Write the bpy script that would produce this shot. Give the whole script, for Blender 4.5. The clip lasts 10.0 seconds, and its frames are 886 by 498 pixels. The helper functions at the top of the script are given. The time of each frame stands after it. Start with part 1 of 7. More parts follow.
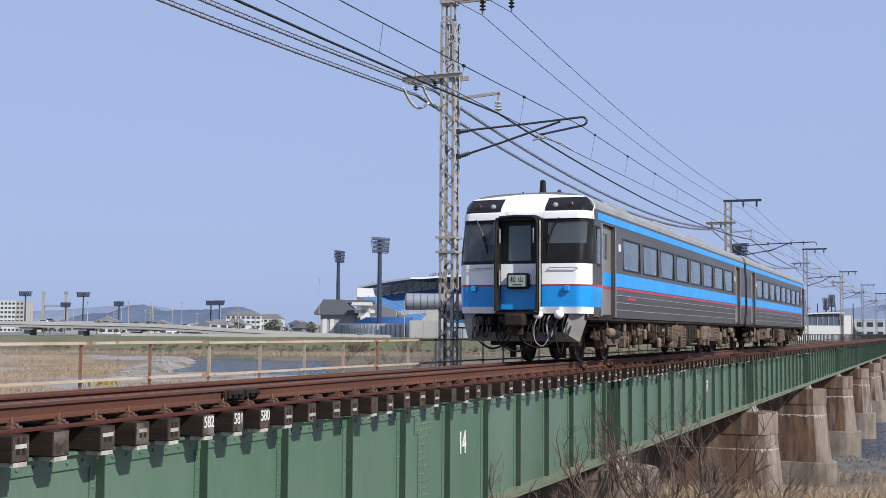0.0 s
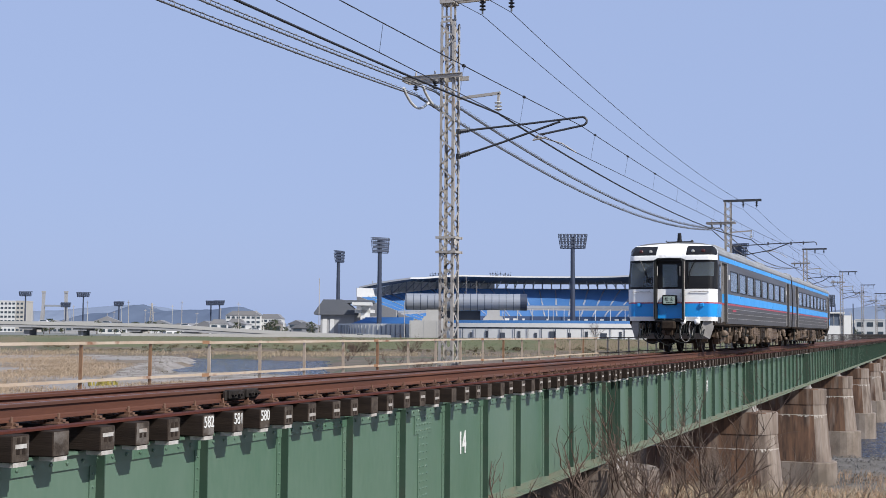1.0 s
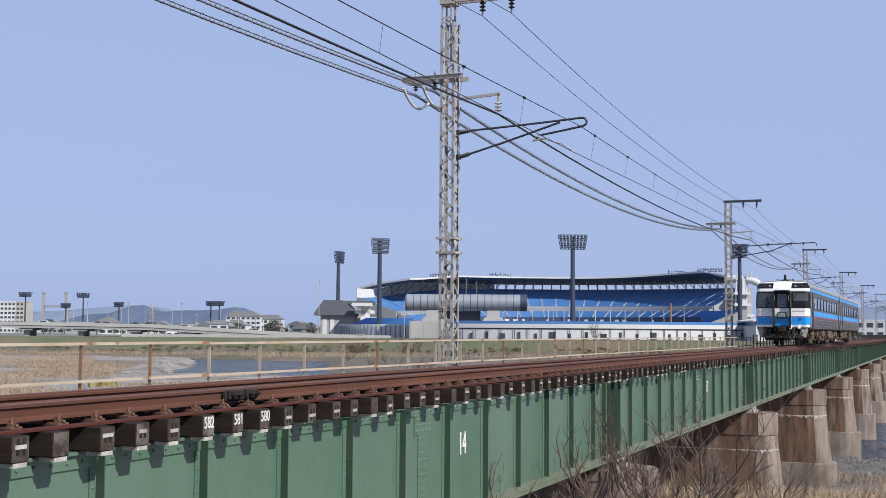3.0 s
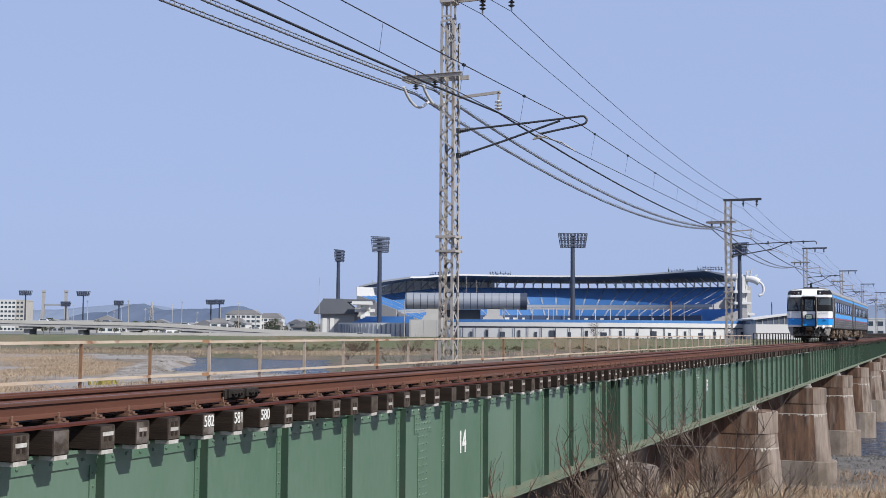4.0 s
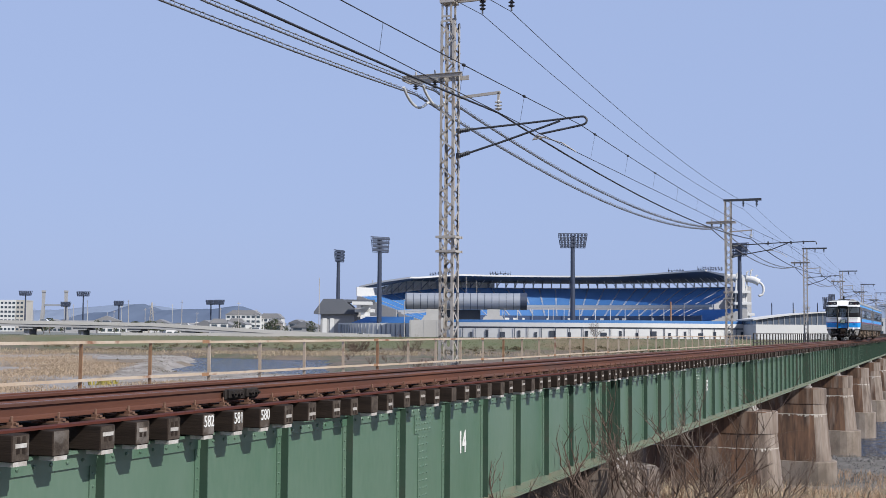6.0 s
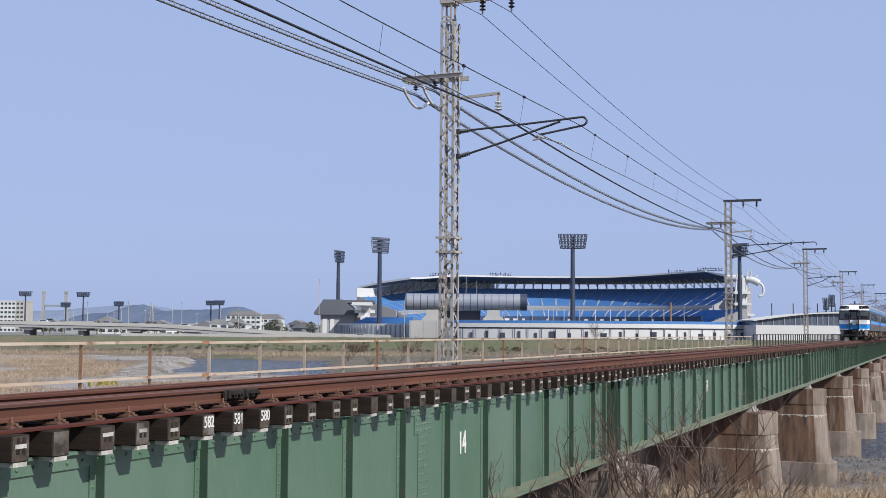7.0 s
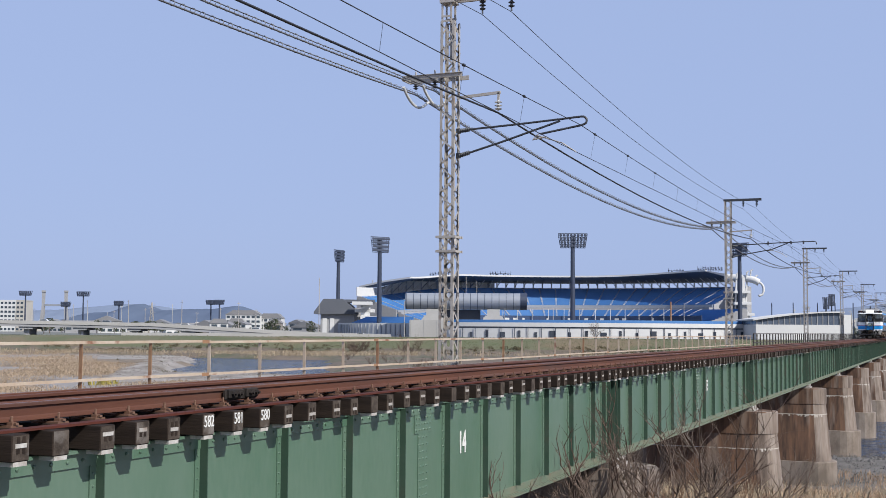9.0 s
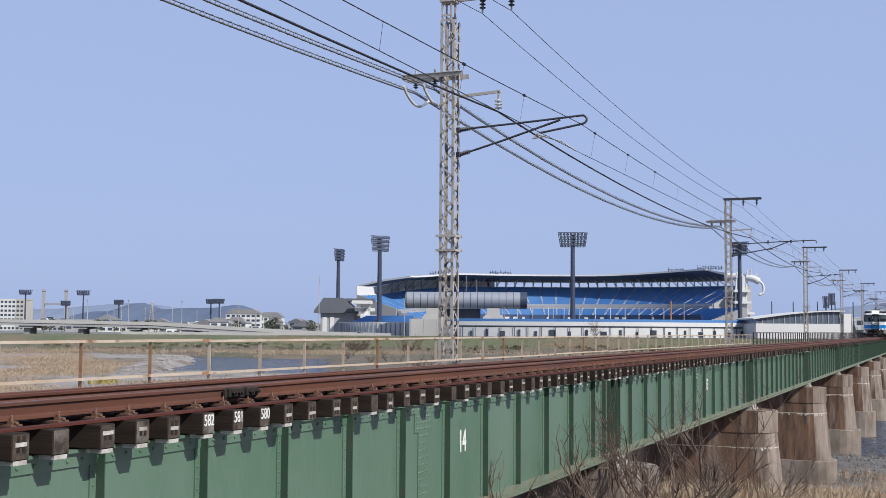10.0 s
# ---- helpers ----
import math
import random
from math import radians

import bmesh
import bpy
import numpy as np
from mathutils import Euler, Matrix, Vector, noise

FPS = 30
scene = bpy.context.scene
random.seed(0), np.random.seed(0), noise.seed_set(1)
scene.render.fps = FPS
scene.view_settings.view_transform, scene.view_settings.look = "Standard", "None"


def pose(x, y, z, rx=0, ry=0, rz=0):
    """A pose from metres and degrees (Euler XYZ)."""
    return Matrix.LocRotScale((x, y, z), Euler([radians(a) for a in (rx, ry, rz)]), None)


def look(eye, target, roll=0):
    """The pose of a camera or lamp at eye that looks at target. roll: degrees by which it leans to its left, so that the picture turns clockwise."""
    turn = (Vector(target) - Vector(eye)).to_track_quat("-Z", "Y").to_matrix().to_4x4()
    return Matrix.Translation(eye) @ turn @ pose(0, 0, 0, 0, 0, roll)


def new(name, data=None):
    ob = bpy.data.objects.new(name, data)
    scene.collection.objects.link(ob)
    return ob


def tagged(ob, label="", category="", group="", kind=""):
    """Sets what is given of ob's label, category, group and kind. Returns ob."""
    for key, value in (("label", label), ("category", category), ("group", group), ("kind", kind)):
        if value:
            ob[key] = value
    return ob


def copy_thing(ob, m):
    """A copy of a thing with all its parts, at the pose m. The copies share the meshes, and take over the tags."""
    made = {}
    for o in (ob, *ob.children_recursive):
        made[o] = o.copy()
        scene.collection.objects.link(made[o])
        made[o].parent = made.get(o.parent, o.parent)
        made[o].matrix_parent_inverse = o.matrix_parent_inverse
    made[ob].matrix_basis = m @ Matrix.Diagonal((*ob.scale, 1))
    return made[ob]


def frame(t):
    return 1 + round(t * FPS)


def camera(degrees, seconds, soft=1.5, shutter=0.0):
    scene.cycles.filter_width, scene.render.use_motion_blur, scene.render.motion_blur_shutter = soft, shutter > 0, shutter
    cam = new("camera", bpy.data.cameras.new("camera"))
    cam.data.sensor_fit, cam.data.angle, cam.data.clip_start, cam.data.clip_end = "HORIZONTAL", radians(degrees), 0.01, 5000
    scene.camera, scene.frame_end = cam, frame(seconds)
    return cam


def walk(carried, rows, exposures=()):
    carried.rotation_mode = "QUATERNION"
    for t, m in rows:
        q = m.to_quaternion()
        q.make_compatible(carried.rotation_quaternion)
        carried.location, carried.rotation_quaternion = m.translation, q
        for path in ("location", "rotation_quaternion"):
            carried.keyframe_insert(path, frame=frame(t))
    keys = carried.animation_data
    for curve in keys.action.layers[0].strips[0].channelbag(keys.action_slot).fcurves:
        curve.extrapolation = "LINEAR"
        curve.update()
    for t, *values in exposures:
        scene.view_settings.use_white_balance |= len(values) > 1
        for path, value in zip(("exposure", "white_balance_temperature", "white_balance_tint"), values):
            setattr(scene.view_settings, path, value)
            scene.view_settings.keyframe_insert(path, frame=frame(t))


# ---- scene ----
# ================= camera =================
cam = camera(40.81, 10.0, soft=0.55)
EYE = (7.949, 0.0, 0.651)


def aim(tilt):
    """The hand-held camera's pose, with its small nods up and down (degrees)."""
    yaw, pitch = radians(-22.679), radians(3.936 + tilt)
    way = Vector((math.sin(yaw) * math.cos(pitch), math.cos(yaw) * math.cos(pitch), math.sin(pitch)))
    return look(EYE, Vector(EYE) + 10 * way, 0.399)


walk(cam, [(0.0, aim(0)), (2.0, aim(0)), (2.5, aim(0.05)), (2.8, aim(0.045)), (3.8, aim(-0.04)), (4.0, aim(-0.042)),
           (5.6, aim(-0.042)), (6.8, aim(0)), (8.6, aim(0)), (9.0, aim(-0.03)), (9.4, aim(-0.08)), (10.0, aim(-0.08))],
     exposures=[(0.0, 0.3, 6500, 10), (10.0, 0.3, 6500, 10)])

# ================= daylight =================
TO_SUN = Vector((1.0, -0.42, 0.90)).normalized()
world = bpy.data.worlds.new("sky")
scene.world = world
world.use_nodes = True
wt = world.node_tree
sky = wt.nodes.new("ShaderNodeTexSky")
sky.sky_type = "NISHITA"
sky.sun_disc = False
sky.sun_elevation = math.asin(TO_SUN.z)
sky.sun_rotation = math.atan2(TO_SUN.x, TO_SUN.y)
sky.air_density, sky.dust_density, sky.ozone_density = 1.0, 1.8, 3.5
tint = wt.nodes.new("ShaderNodeMix")      # the clear sky, a little violet
tint.data_type, tint.blend_type = "RGBA", "MULTIPLY"
tint.inputs[0].default_value = 1.0
wt.links.new(sky.outputs[0], tint.inputs[6])
tint.inputs[7].default_value = (1.10, 0.97, 1.03, 1)
haze = wt.nodes.new("ShaderNodeMix")      # even spring haze over it
haze.data_type = "RGBA"
haze.inputs[0].default_value = 0.90
wt.links.new(tint.outputs[2], haze.inputs[6])
haze.inputs[7].default_value = (2.62, 3.38, 5.38, 1)
wt.links.new(haze.outputs[2], wt.nodes["Background"].inputs[0])
wt.nodes["Background"].inputs[1].default_value = 0.1175
lamp = bpy.data.lights.new("sun", "SUN")
lamp.energy, lamp.angle, lamp.color = 5.0, radians(0.53), (1.0, 0.965, 0.90)
sun = new("sun", lamp)
sun.matrix_world = look(TO_SUN * 60, (0, 0, 0))


# ================= materials =================
DULL = 0.70          # all surfaces a little darker than fresh paint


def mat(name, base, second=None, rough=0.6, metal=0.0, scale=3.0, fine=60.0, amount=0.5, bump=0.2, bump_dist=0.01,
        stretch=(1, 1, 1), third=None, third_scale=0.6, third_at=(0.55, 0.75), island=0.0, spec=0.5, sun_thru=0.0):
    """A surface of two or three blended colours, broken up at a coarse and a fine scale, with fine relief."""
    m = bpy.data.materials.new(name)
    m.use_nodes = True
    t = m.node_tree
    N, L = t.nodes, t.links
    b = N["Principled BSDF"]
    second = second or [c * 0.7 for c in base[:3]] + [1]
    base, second, third = ([c * DULL for c in q[:3]] + [1] if q else None for q in (base, second, third))
    co = N.new("ShaderNodeTexCoord")
    mp = N.new("ShaderNodeMapping")
    mp.inputs["Scale"].default_value = stretch
    L.new(co.outputs["Object"], mp.inputs[0])
    info = N.new("ShaderNodeObjectInfo")
    off = N.new("ShaderNodeVectorMath")
    off.operation = "MULTIPLY_ADD"
    off.inputs[1].default_value = (37, 91, 53)
    cmb = N.new("ShaderNodeCombineXYZ")
    for i in range(3):
        L.new(info.outputs["Random"], cmb.inputs[i])
    L.new(cmb.outputs[0], off.inputs[0])
    L.new(mp.outputs[0], off.inputs[2])
    vec = off.outputs[0]

    def nz(sc, detail=4):
        n = N.new("ShaderNodeTexNoise")
        n.inputs["Scale"].default_value, n.inputs["Detail"].default_value = sc, detail
        L.new(vec, n.inputs["Vector"])
        return n.outputs["Fac"]

    def ramp(src, a, c):
        r = N.new("ShaderNodeMapRange")
        r.inputs[1].default_value, r.inputs[2].default_value = a, c
        L.new(src, r.inputs[0])
        return r.outputs[0]

    def mix(fac, a, c):
        x = N.new("ShaderNodeMix")
        x.data_type = "RGBA"
        for s, v in ((x.inputs[0], fac), (x.inputs[6], a), (x.inputs[7], c)):
            if isinstance(v, (list, tuple, float, int)):
                s.default_value = v
            else:
                L.new(v, s)
        return x.outputs[2]

    coarse, small = nz(scale), nz(fine, 3)
    add = N.new("ShaderNodeMath")
    add.operation = "MULTIPLY_ADD"
    L.new(small, add.inputs[0])
    add.inputs[1].default_value = 0.4
    L.new(coarse, add.inputs[2])
    f = ramp(add.outputs[0], 0.5, 0.9)
    fm = N.new("ShaderNodeMath")
    fm.operation = "MULTIPLY"
    fm.inputs[1].default_value = amount
    L.new(f, fm.inputs[0])
    col = mix(fm.outputs[0], list(base), list(second))
    if third:
        col = mix(ramp(nz(third_scale, 6), *third_at), col, list(third))
    if island:
        geo = N.new("ShaderNodeNewGeometry")
        hs = N.new("ShaderNodeHueSaturation")
        s = N.new("ShaderNodeMapRange")
        s.inputs[3].default_value, s.inputs[4].default_value = 1 - island, 1 + island
        L.new(geo.outputs["Random Per Island"], s.inputs[0])
        L.new(s.outputs[0], hs.inputs["Value"])
        L.new(col, hs.inputs["Color"])
        col = hs.outputs[0]
    L.new(col, b.inputs["Base Color"])
    rr = N.new("ShaderNodeMapRange")
    rr.inputs[3].default_value, rr.inputs[4].default_value = max(0.03, rough - 0.1), min(1, rough + 0.12)
    L.new(coarse, rr.inputs[0])
    L.new(rr.outputs[0], b.inputs["Roughness"])
    b.inputs["Metallic"].default_value = metal
    b.inputs["Specular IOR Level"].default_value = spec
    if bump:
        bp = N.new("ShaderNodeBump")
        bp.inputs["Strength"].default_value, bp.inputs["Distance"].default_value = bump, bump_dist
        L.new(small, bp.inputs["Height"])
        L.new(bp.outputs[0], b.inputs["Normal"])
    return m


GREEN = mat("green_girder_paint", (0.080, 0.158, 0.103, 1), (0.135, 0.210, 0.155, 1), 0.30, 0, 0.45, 14, 1.0, 0.10, 0.004, (1, 1, 0.30),
            (0.120, 0.195, 0.142, 1), 0.5, (0.48, 0.70), spec=0.65)
# girder green with the stiffeners' shade put into the colour, plus brown soiling
GREEN_SHADE = mat("sooty_dark_green_paint", (0.030, 0.072, 0.046, 1), (0.05, 0.088, 0.06, 1), 0.6, 0, 3, 30, 0.8, 0.15, 0.004, third=(0.07, 0.06, 0.045, 1), third_scale=1.5, third_at=(0.55, 0.8))
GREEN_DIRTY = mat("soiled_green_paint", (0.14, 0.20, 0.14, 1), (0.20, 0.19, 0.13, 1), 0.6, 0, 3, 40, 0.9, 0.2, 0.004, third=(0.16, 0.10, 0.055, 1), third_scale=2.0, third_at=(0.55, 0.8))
TIMBER = mat("tarred_timber", (0.022, 0.016, 0.013, 1), (0.048, 0.034, 0.026, 1), 0.85, 0, 2.5, 30, 0.8, 0.5, 0.006, (0.3, 4, 4), spec=0.12)
TIMBER_END = mat("weathered_timber_end", (0.042, 0.032, 0.026, 1), (0.115, 0.093, 0.076, 1), 0.9, 0, 9, 60, 0.9, 0.5, 0.006, third=(0.20, 0.18, 0.165, 1), third_scale=4.0, third_at=(0.55, 0.72), spec=0.15)
RUST = mat("rusty_rail_steel", (0.088, 0.027, 0.013, 1), (0.150, 0.052, 0.023, 1), 0.7, 0.0, 2, 45, 0.8, 0.25, 0.003, (2, 0.25, 2), (0.085, 0.04, 0.028, 1), 1.3, (0.5, 0.7))
RAILTOP = mat("worn_bright_rail_head", (0.20, 0.125, 0.095, 1), (0.13, 0.07, 0.05, 1), 0.45, 0.5, 3, 40, 0.6, 0.05, 0.001, (2, 0.2, 2))
RUSTBAR = mat("red_brown_painted_bar", (0.105, 0.028, 0.018, 1), (0.065, 0.022, 0.016, 1), 0.75, 0, 3, 40, spec=0.2)
CHAIR = mat("tan_rusted_plate", (0.19, 0.10, 0.062, 1), (0.09, 0.04, 0.026, 1), 0.7, 0, 8, 70)
WHITEPAINT = mat("white_marking_paint", (0.80, 0.80, 0.77, 1), (0.6, 0.6, 0.57, 1), 0.6, 0, 6, 50, 0.5)
PALE_PLATE = mat("pale_steel_clip", (0.72, 0.70, 0.66, 1), (0.3, 0.25, 0.2, 1), 0.5, 0.2, 8, 50, 0.7)
FENCE = mat("weathered_cream_fence_paint", (0.60, 0.50, 0.40, 1), (0.46, 0.34, 0.24, 1), 0.6, 0, 2.2, 40, 0.9, 0.2, 0.003, third=(0.24, 0.10, 0.05, 1), third_scale=2.4, third_at=(0.6, 0.7))
FENCE_RUST = mat("rusted_fence_steel", (0.27, 0.12, 0.06, 1), (0.42, 0.27, 0.15, 1), 0.75, 0, 5, 50, 0.8, 0.3, 0.003)
DARKFENCE = mat("dark_brown_fence_paint", (0.045, 0.036, 0.032, 1), (0.08, 0.06, 0.045, 1), 0.6, 0, 4, 40)
GALV = mat("weathered_galvanised_steel", (0.56, 0.53, 0.49, 1), (0.40, 0.35, 0.30, 1), 0.55, 0.25, 2.5, 40, 0.8, 0.15, 0.003, third=(0.22, 0.13, 0.08, 1), third_scale=1.6, third_at=(0.62, 0.74))
DARKSTEEL = mat("dark_grey_steel", (0.06, 0.065, 0.075, 1), (0.1, 0.1, 0.11, 1), 0.5, 0.4, 4, 50)
WIRE = mat("dark_wire", (0.030, 0.030, 0.034, 1), (0.05, 0.05, 0.05, 1), 0.55, 0.3, 6, 60, bump=0)
CABLE = mat("grey_sheathed_cable", (0.10, 0.10, 0.11, 1), (0.2, 0.2, 0.2, 1), 0.6, 0, 9, 60)
PORCELAIN = mat("white_porcelain", (0.72, 0.72, 0.70, 1), (0.5, 0.5, 0.48, 1), 0.25, 0, 9, 50, 0.4, 0)
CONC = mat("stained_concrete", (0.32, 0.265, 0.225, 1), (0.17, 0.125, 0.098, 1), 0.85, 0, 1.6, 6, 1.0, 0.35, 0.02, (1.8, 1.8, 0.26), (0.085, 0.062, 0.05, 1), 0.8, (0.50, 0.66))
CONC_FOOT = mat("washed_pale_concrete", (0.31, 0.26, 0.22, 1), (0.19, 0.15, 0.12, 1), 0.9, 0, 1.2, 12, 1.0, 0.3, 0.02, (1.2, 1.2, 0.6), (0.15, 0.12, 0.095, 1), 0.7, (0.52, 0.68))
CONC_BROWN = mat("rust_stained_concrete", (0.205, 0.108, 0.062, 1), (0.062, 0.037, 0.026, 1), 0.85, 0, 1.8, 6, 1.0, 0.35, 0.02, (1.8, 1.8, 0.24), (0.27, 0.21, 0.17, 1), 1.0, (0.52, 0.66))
CONC_PALE = mat("pale_lime_streak", (0.60, 0.57, 0.52, 1), (0.42, 0.37, 0.32, 1), 0.85, 0, 3, 20, 0.8)
CONC_NEW = mat("clean_pale_concrete", (0.50, 0.49, 0.47, 1), (0.40, 0.39, 0.37, 1), 0.85, 0, 0.08, 1.2, 0.7, 0.1, 0.05)


# ================= mesh helpers =================
def box(bm, x0, x1, y0, y1, z0, z1, bevel=0.0):
    v = [bm.verts.new((x, y, z)) for x in (x0, x1) for y in (y0, y1) for z in (z0, z1)]
    f = [bm.faces.new([v[i] for i in q]) for q in ((0, 1, 3, 2), (4, 6, 7, 5), (0, 4, 5, 1), (2, 3, 7, 6), (0, 2, 6, 4), (1, 5, 7, 3))]
    if bevel:
        es = list({e for q in f for e in q.edges})
        bmesh.ops.bevel(bm, geom=es, offset=bevel, segments=1, affect="EDGES", profile=0.7)
    return v


def rod(bm, a, b, r, n=6, r2=None, caps=True):
    """A round bar from a to b."""
    a, b = Vector(a), Vector(b)
    d = (b - a).normalized()
    s = d.orthogonal().normalized()
    u = d.cross(s)
    r2 = r if r2 is None else r2
    lo = [bm.verts.new(a + (s * math.cos(k) + u * math.sin(k)) * r) for k in (2 * math.pi * i / n for i in range(n))]
    hi = [bm.verts.new(b + (s * math.cos(k) + u * math.sin(k)) * r2) for k in (2 * math.pi * i / n for i in range(n))]
    for i in range(n):
        bm.faces.new((lo[i], lo[(i + 1) % n], hi[(i + 1) % n], hi[i]))
    if caps:
        bm.faces.new(lo[::-1])
        bm.faces.new(hi)


def bar(bm, a, b, w, h=None, up=(0, 0, 1)):
    """A rectangular bar from a to b: w across, h along 'up'."""
    a, b, h = Vector(a), Vector(b), h or w
    d = (b - a).normalized()
    s = d.cross(Vector(up))
    s = s.normalized() if s.length > 1e-4 else d.orthogonal().normalized()
    u = s.cross(d)
    c = [(-1, -1), (1, -1), (1, 1), (-1, 1)]
    lo = [bm.verts.new(a + s * i * w / 2 + u * j * h / 2) for i, j in c]
    hi = [bm.verts.new(b + s * i * w / 2 + u * j * h / 2) for i, j in c]
    for i in range(4):
        bm.faces.new((lo[i], lo[(i + 1) % 4], hi[(i + 1) % 4], hi[i]))
    bm.faces.new(lo[::-1])
    bm.faces.new(hi)


def tube(bm, pts, r, n=6):
    """A round tube along points."""
    pts = [Vector(q) for q in pts]
    rings = []
    for i, q in enumerate(pts):
        d = (pts[min(i + 1, len(pts) - 1)] - pts[max(i - 1, 0)]).normalized()
        s = d.cross(Vector((0.13, 0.21, 1))).normalized()
        u = d.cross(s)
        rings.append([bm.verts.new(q + (s * math.cos(k) + u * math.sin(k)) * r) for k in (2 * math.pi * j / n for j in range(n))])
    for a, b in zip(rings, rings[1:]):
        for j in range(n):
            bm.faces.new((a[j], a[(j + 1) % n], b[(j + 1) % n], b[j]))
    bm.faces.new(rings[0][::-1])
    bm.faces.new(rings[-1])


def rounded(pts, k=5):
    """Points along a smooth curve through the given ones."""
    p = [Vector(q) for q in pts]
    p = [2 * p[0] - p[1]] + p + [2 * p[-1] - p[-2]]
    out = []
    for a, b, c, d in zip(p, p[1:], p[2:], p[3:]):
        for i in range(k):
            t = i / k
            out.append(0.5 * (2 * b + (c - a) * t + (2 * a - 5 * b + 4 * c - d) * t * t + (3 * b - a - 3 * c + d) * t ** 3))
    return out + [p[-2]]


def extrude(bm, outline, axis, a, b):
    """A closed outline (pairs) carried along an axis from a to b."""
    def at(q, s):
        return {"x": (s, q[0], q[1]), "y": (q[0], s, q[1]), "z": (q[0], q[1], s)}[axis]
    lo = [bm.verts.new(at(q, a)) for q in outline]
    hi = [bm.verts.new(at(q, b)) for q in outline]
    n = len(outline)
    for i in range(n):
        bm.faces.new((lo[i], lo[(i + 1) % n], hi[(i + 1) % n], hi[i]))
    bm.faces.new(lo[::-1])
    bm.faces.new(hi)


def lathe(bm, prof, n=12, base=(0, 0, 0), axis="z"):
    """A turned shape: pairs (radius, height) about the axis."""
    rings = []
    for r, h in prof:
        ring = []
        for k in (2 * math.pi * j / n for j in range(n)):
            c, s = r * math.cos(k), r * math.sin(k)
            ring.append(bm.verts.new(Vector(base) + Vector({"z": (c, s, h), "x": (h, c, s), "y": (c, h, s)}[axis])))
        rings.append(ring)
    for a, b in zip(rings, rings[1:]):
        for j in range(n):
            bm.faces.new((a[j], a[(j + 1) % n], b[(j + 1) % n], b[j]))
    bm.faces.new(rings[0][::-1])
    bm.faces.new(rings[-1])


def mesh(bm, name, material, smooth=False):
    bmesh.ops.recalc_face_normals(bm, faces=bm.faces)
    me = bpy.data.meshes.new(name)
    bm.to_mesh(me)
    bm.free()
    for m in (material if isinstance(material, (list, tuple)) else (material,)):
        me.materials.append(m)
    if smooth:
        for q in me.polygons:
            q.use_smooth = True
    return me


def part(name, bm, material, parent=None, label="", smooth=False, at=None):
    ob = new(name, mesh(bm, name, material, smooth))
    if parent:
        ob.parent = parent
    if at is not None:
        ob.matrix_basis = at
    return tagged(ob, label)


def again(ob, at, parent=None):
    """Another piece on the same mesh."""
    o = new(ob.name.split(".")[0], ob.data)
    o.parent = parent or ob.parent
    o.matrix_basis = at
    return o


def thing(name, label, category, group="", kind="", at=None):
    ob = tagged(new(name), label, category, group, kind)
    if at is not None:
        ob.matrix_basis = at
    return ob


def B():
    return bmesh.new()


def writing(text, size, at, parent, material, name="lettering", label="", depth=0.003, bold=0.0):
    cu = bpy.data.curves.new(name, "FONT")
    cu.body, cu.size, cu.extrude, cu.align_x, cu.align_y = text, size, depth, "CENTER", "CENTER"
    cu.offset = bold
    tmp = bpy.data.objects.new(name, cu)
    scene.collection.objects.link(tmp)
    bpy.context.view_layer.update()
    me = bpy.data.meshes.new_from_object(tmp.evaluated_get(bpy.context.evaluated_depsgraph_get()))
    bpy.data.objects.remove(tmp)
    me.materials.clear()
    me.materials.append(material)
    ob = new(name, me)
    ob.parent, ob.matrix_basis = parent, at
    return tagged(ob, label)


# ================= plan =================
SPAN, JOINT = 21.4, 27.0          # girder length, y of the first joint in view; z = 0 is the rail head
FACE = 0.90                       # outer face of the girder web
SPANS = range(-1, 16)             # spans counted from the first joint
Z_SLEEPER, Z_GIRDER, Z_BOTTOM = -0.195, -0.42, -2.22
BED = -8.0                        # river bed
FAR = pose(EYE[0], EYE[1], 0, 0, 0, 22.679)   # the distance: y away from the bank, x along it


# ================= ground and river =================
def smooth(a, b, v):
    v = min(1, max(0, (v - a) / (b - a)))
    return v * v * (3 - 2 * v)


BANK = ((3, -0.95), (15, -2.7), (27, -3.7), (48, -5.65), (66, -8.0))


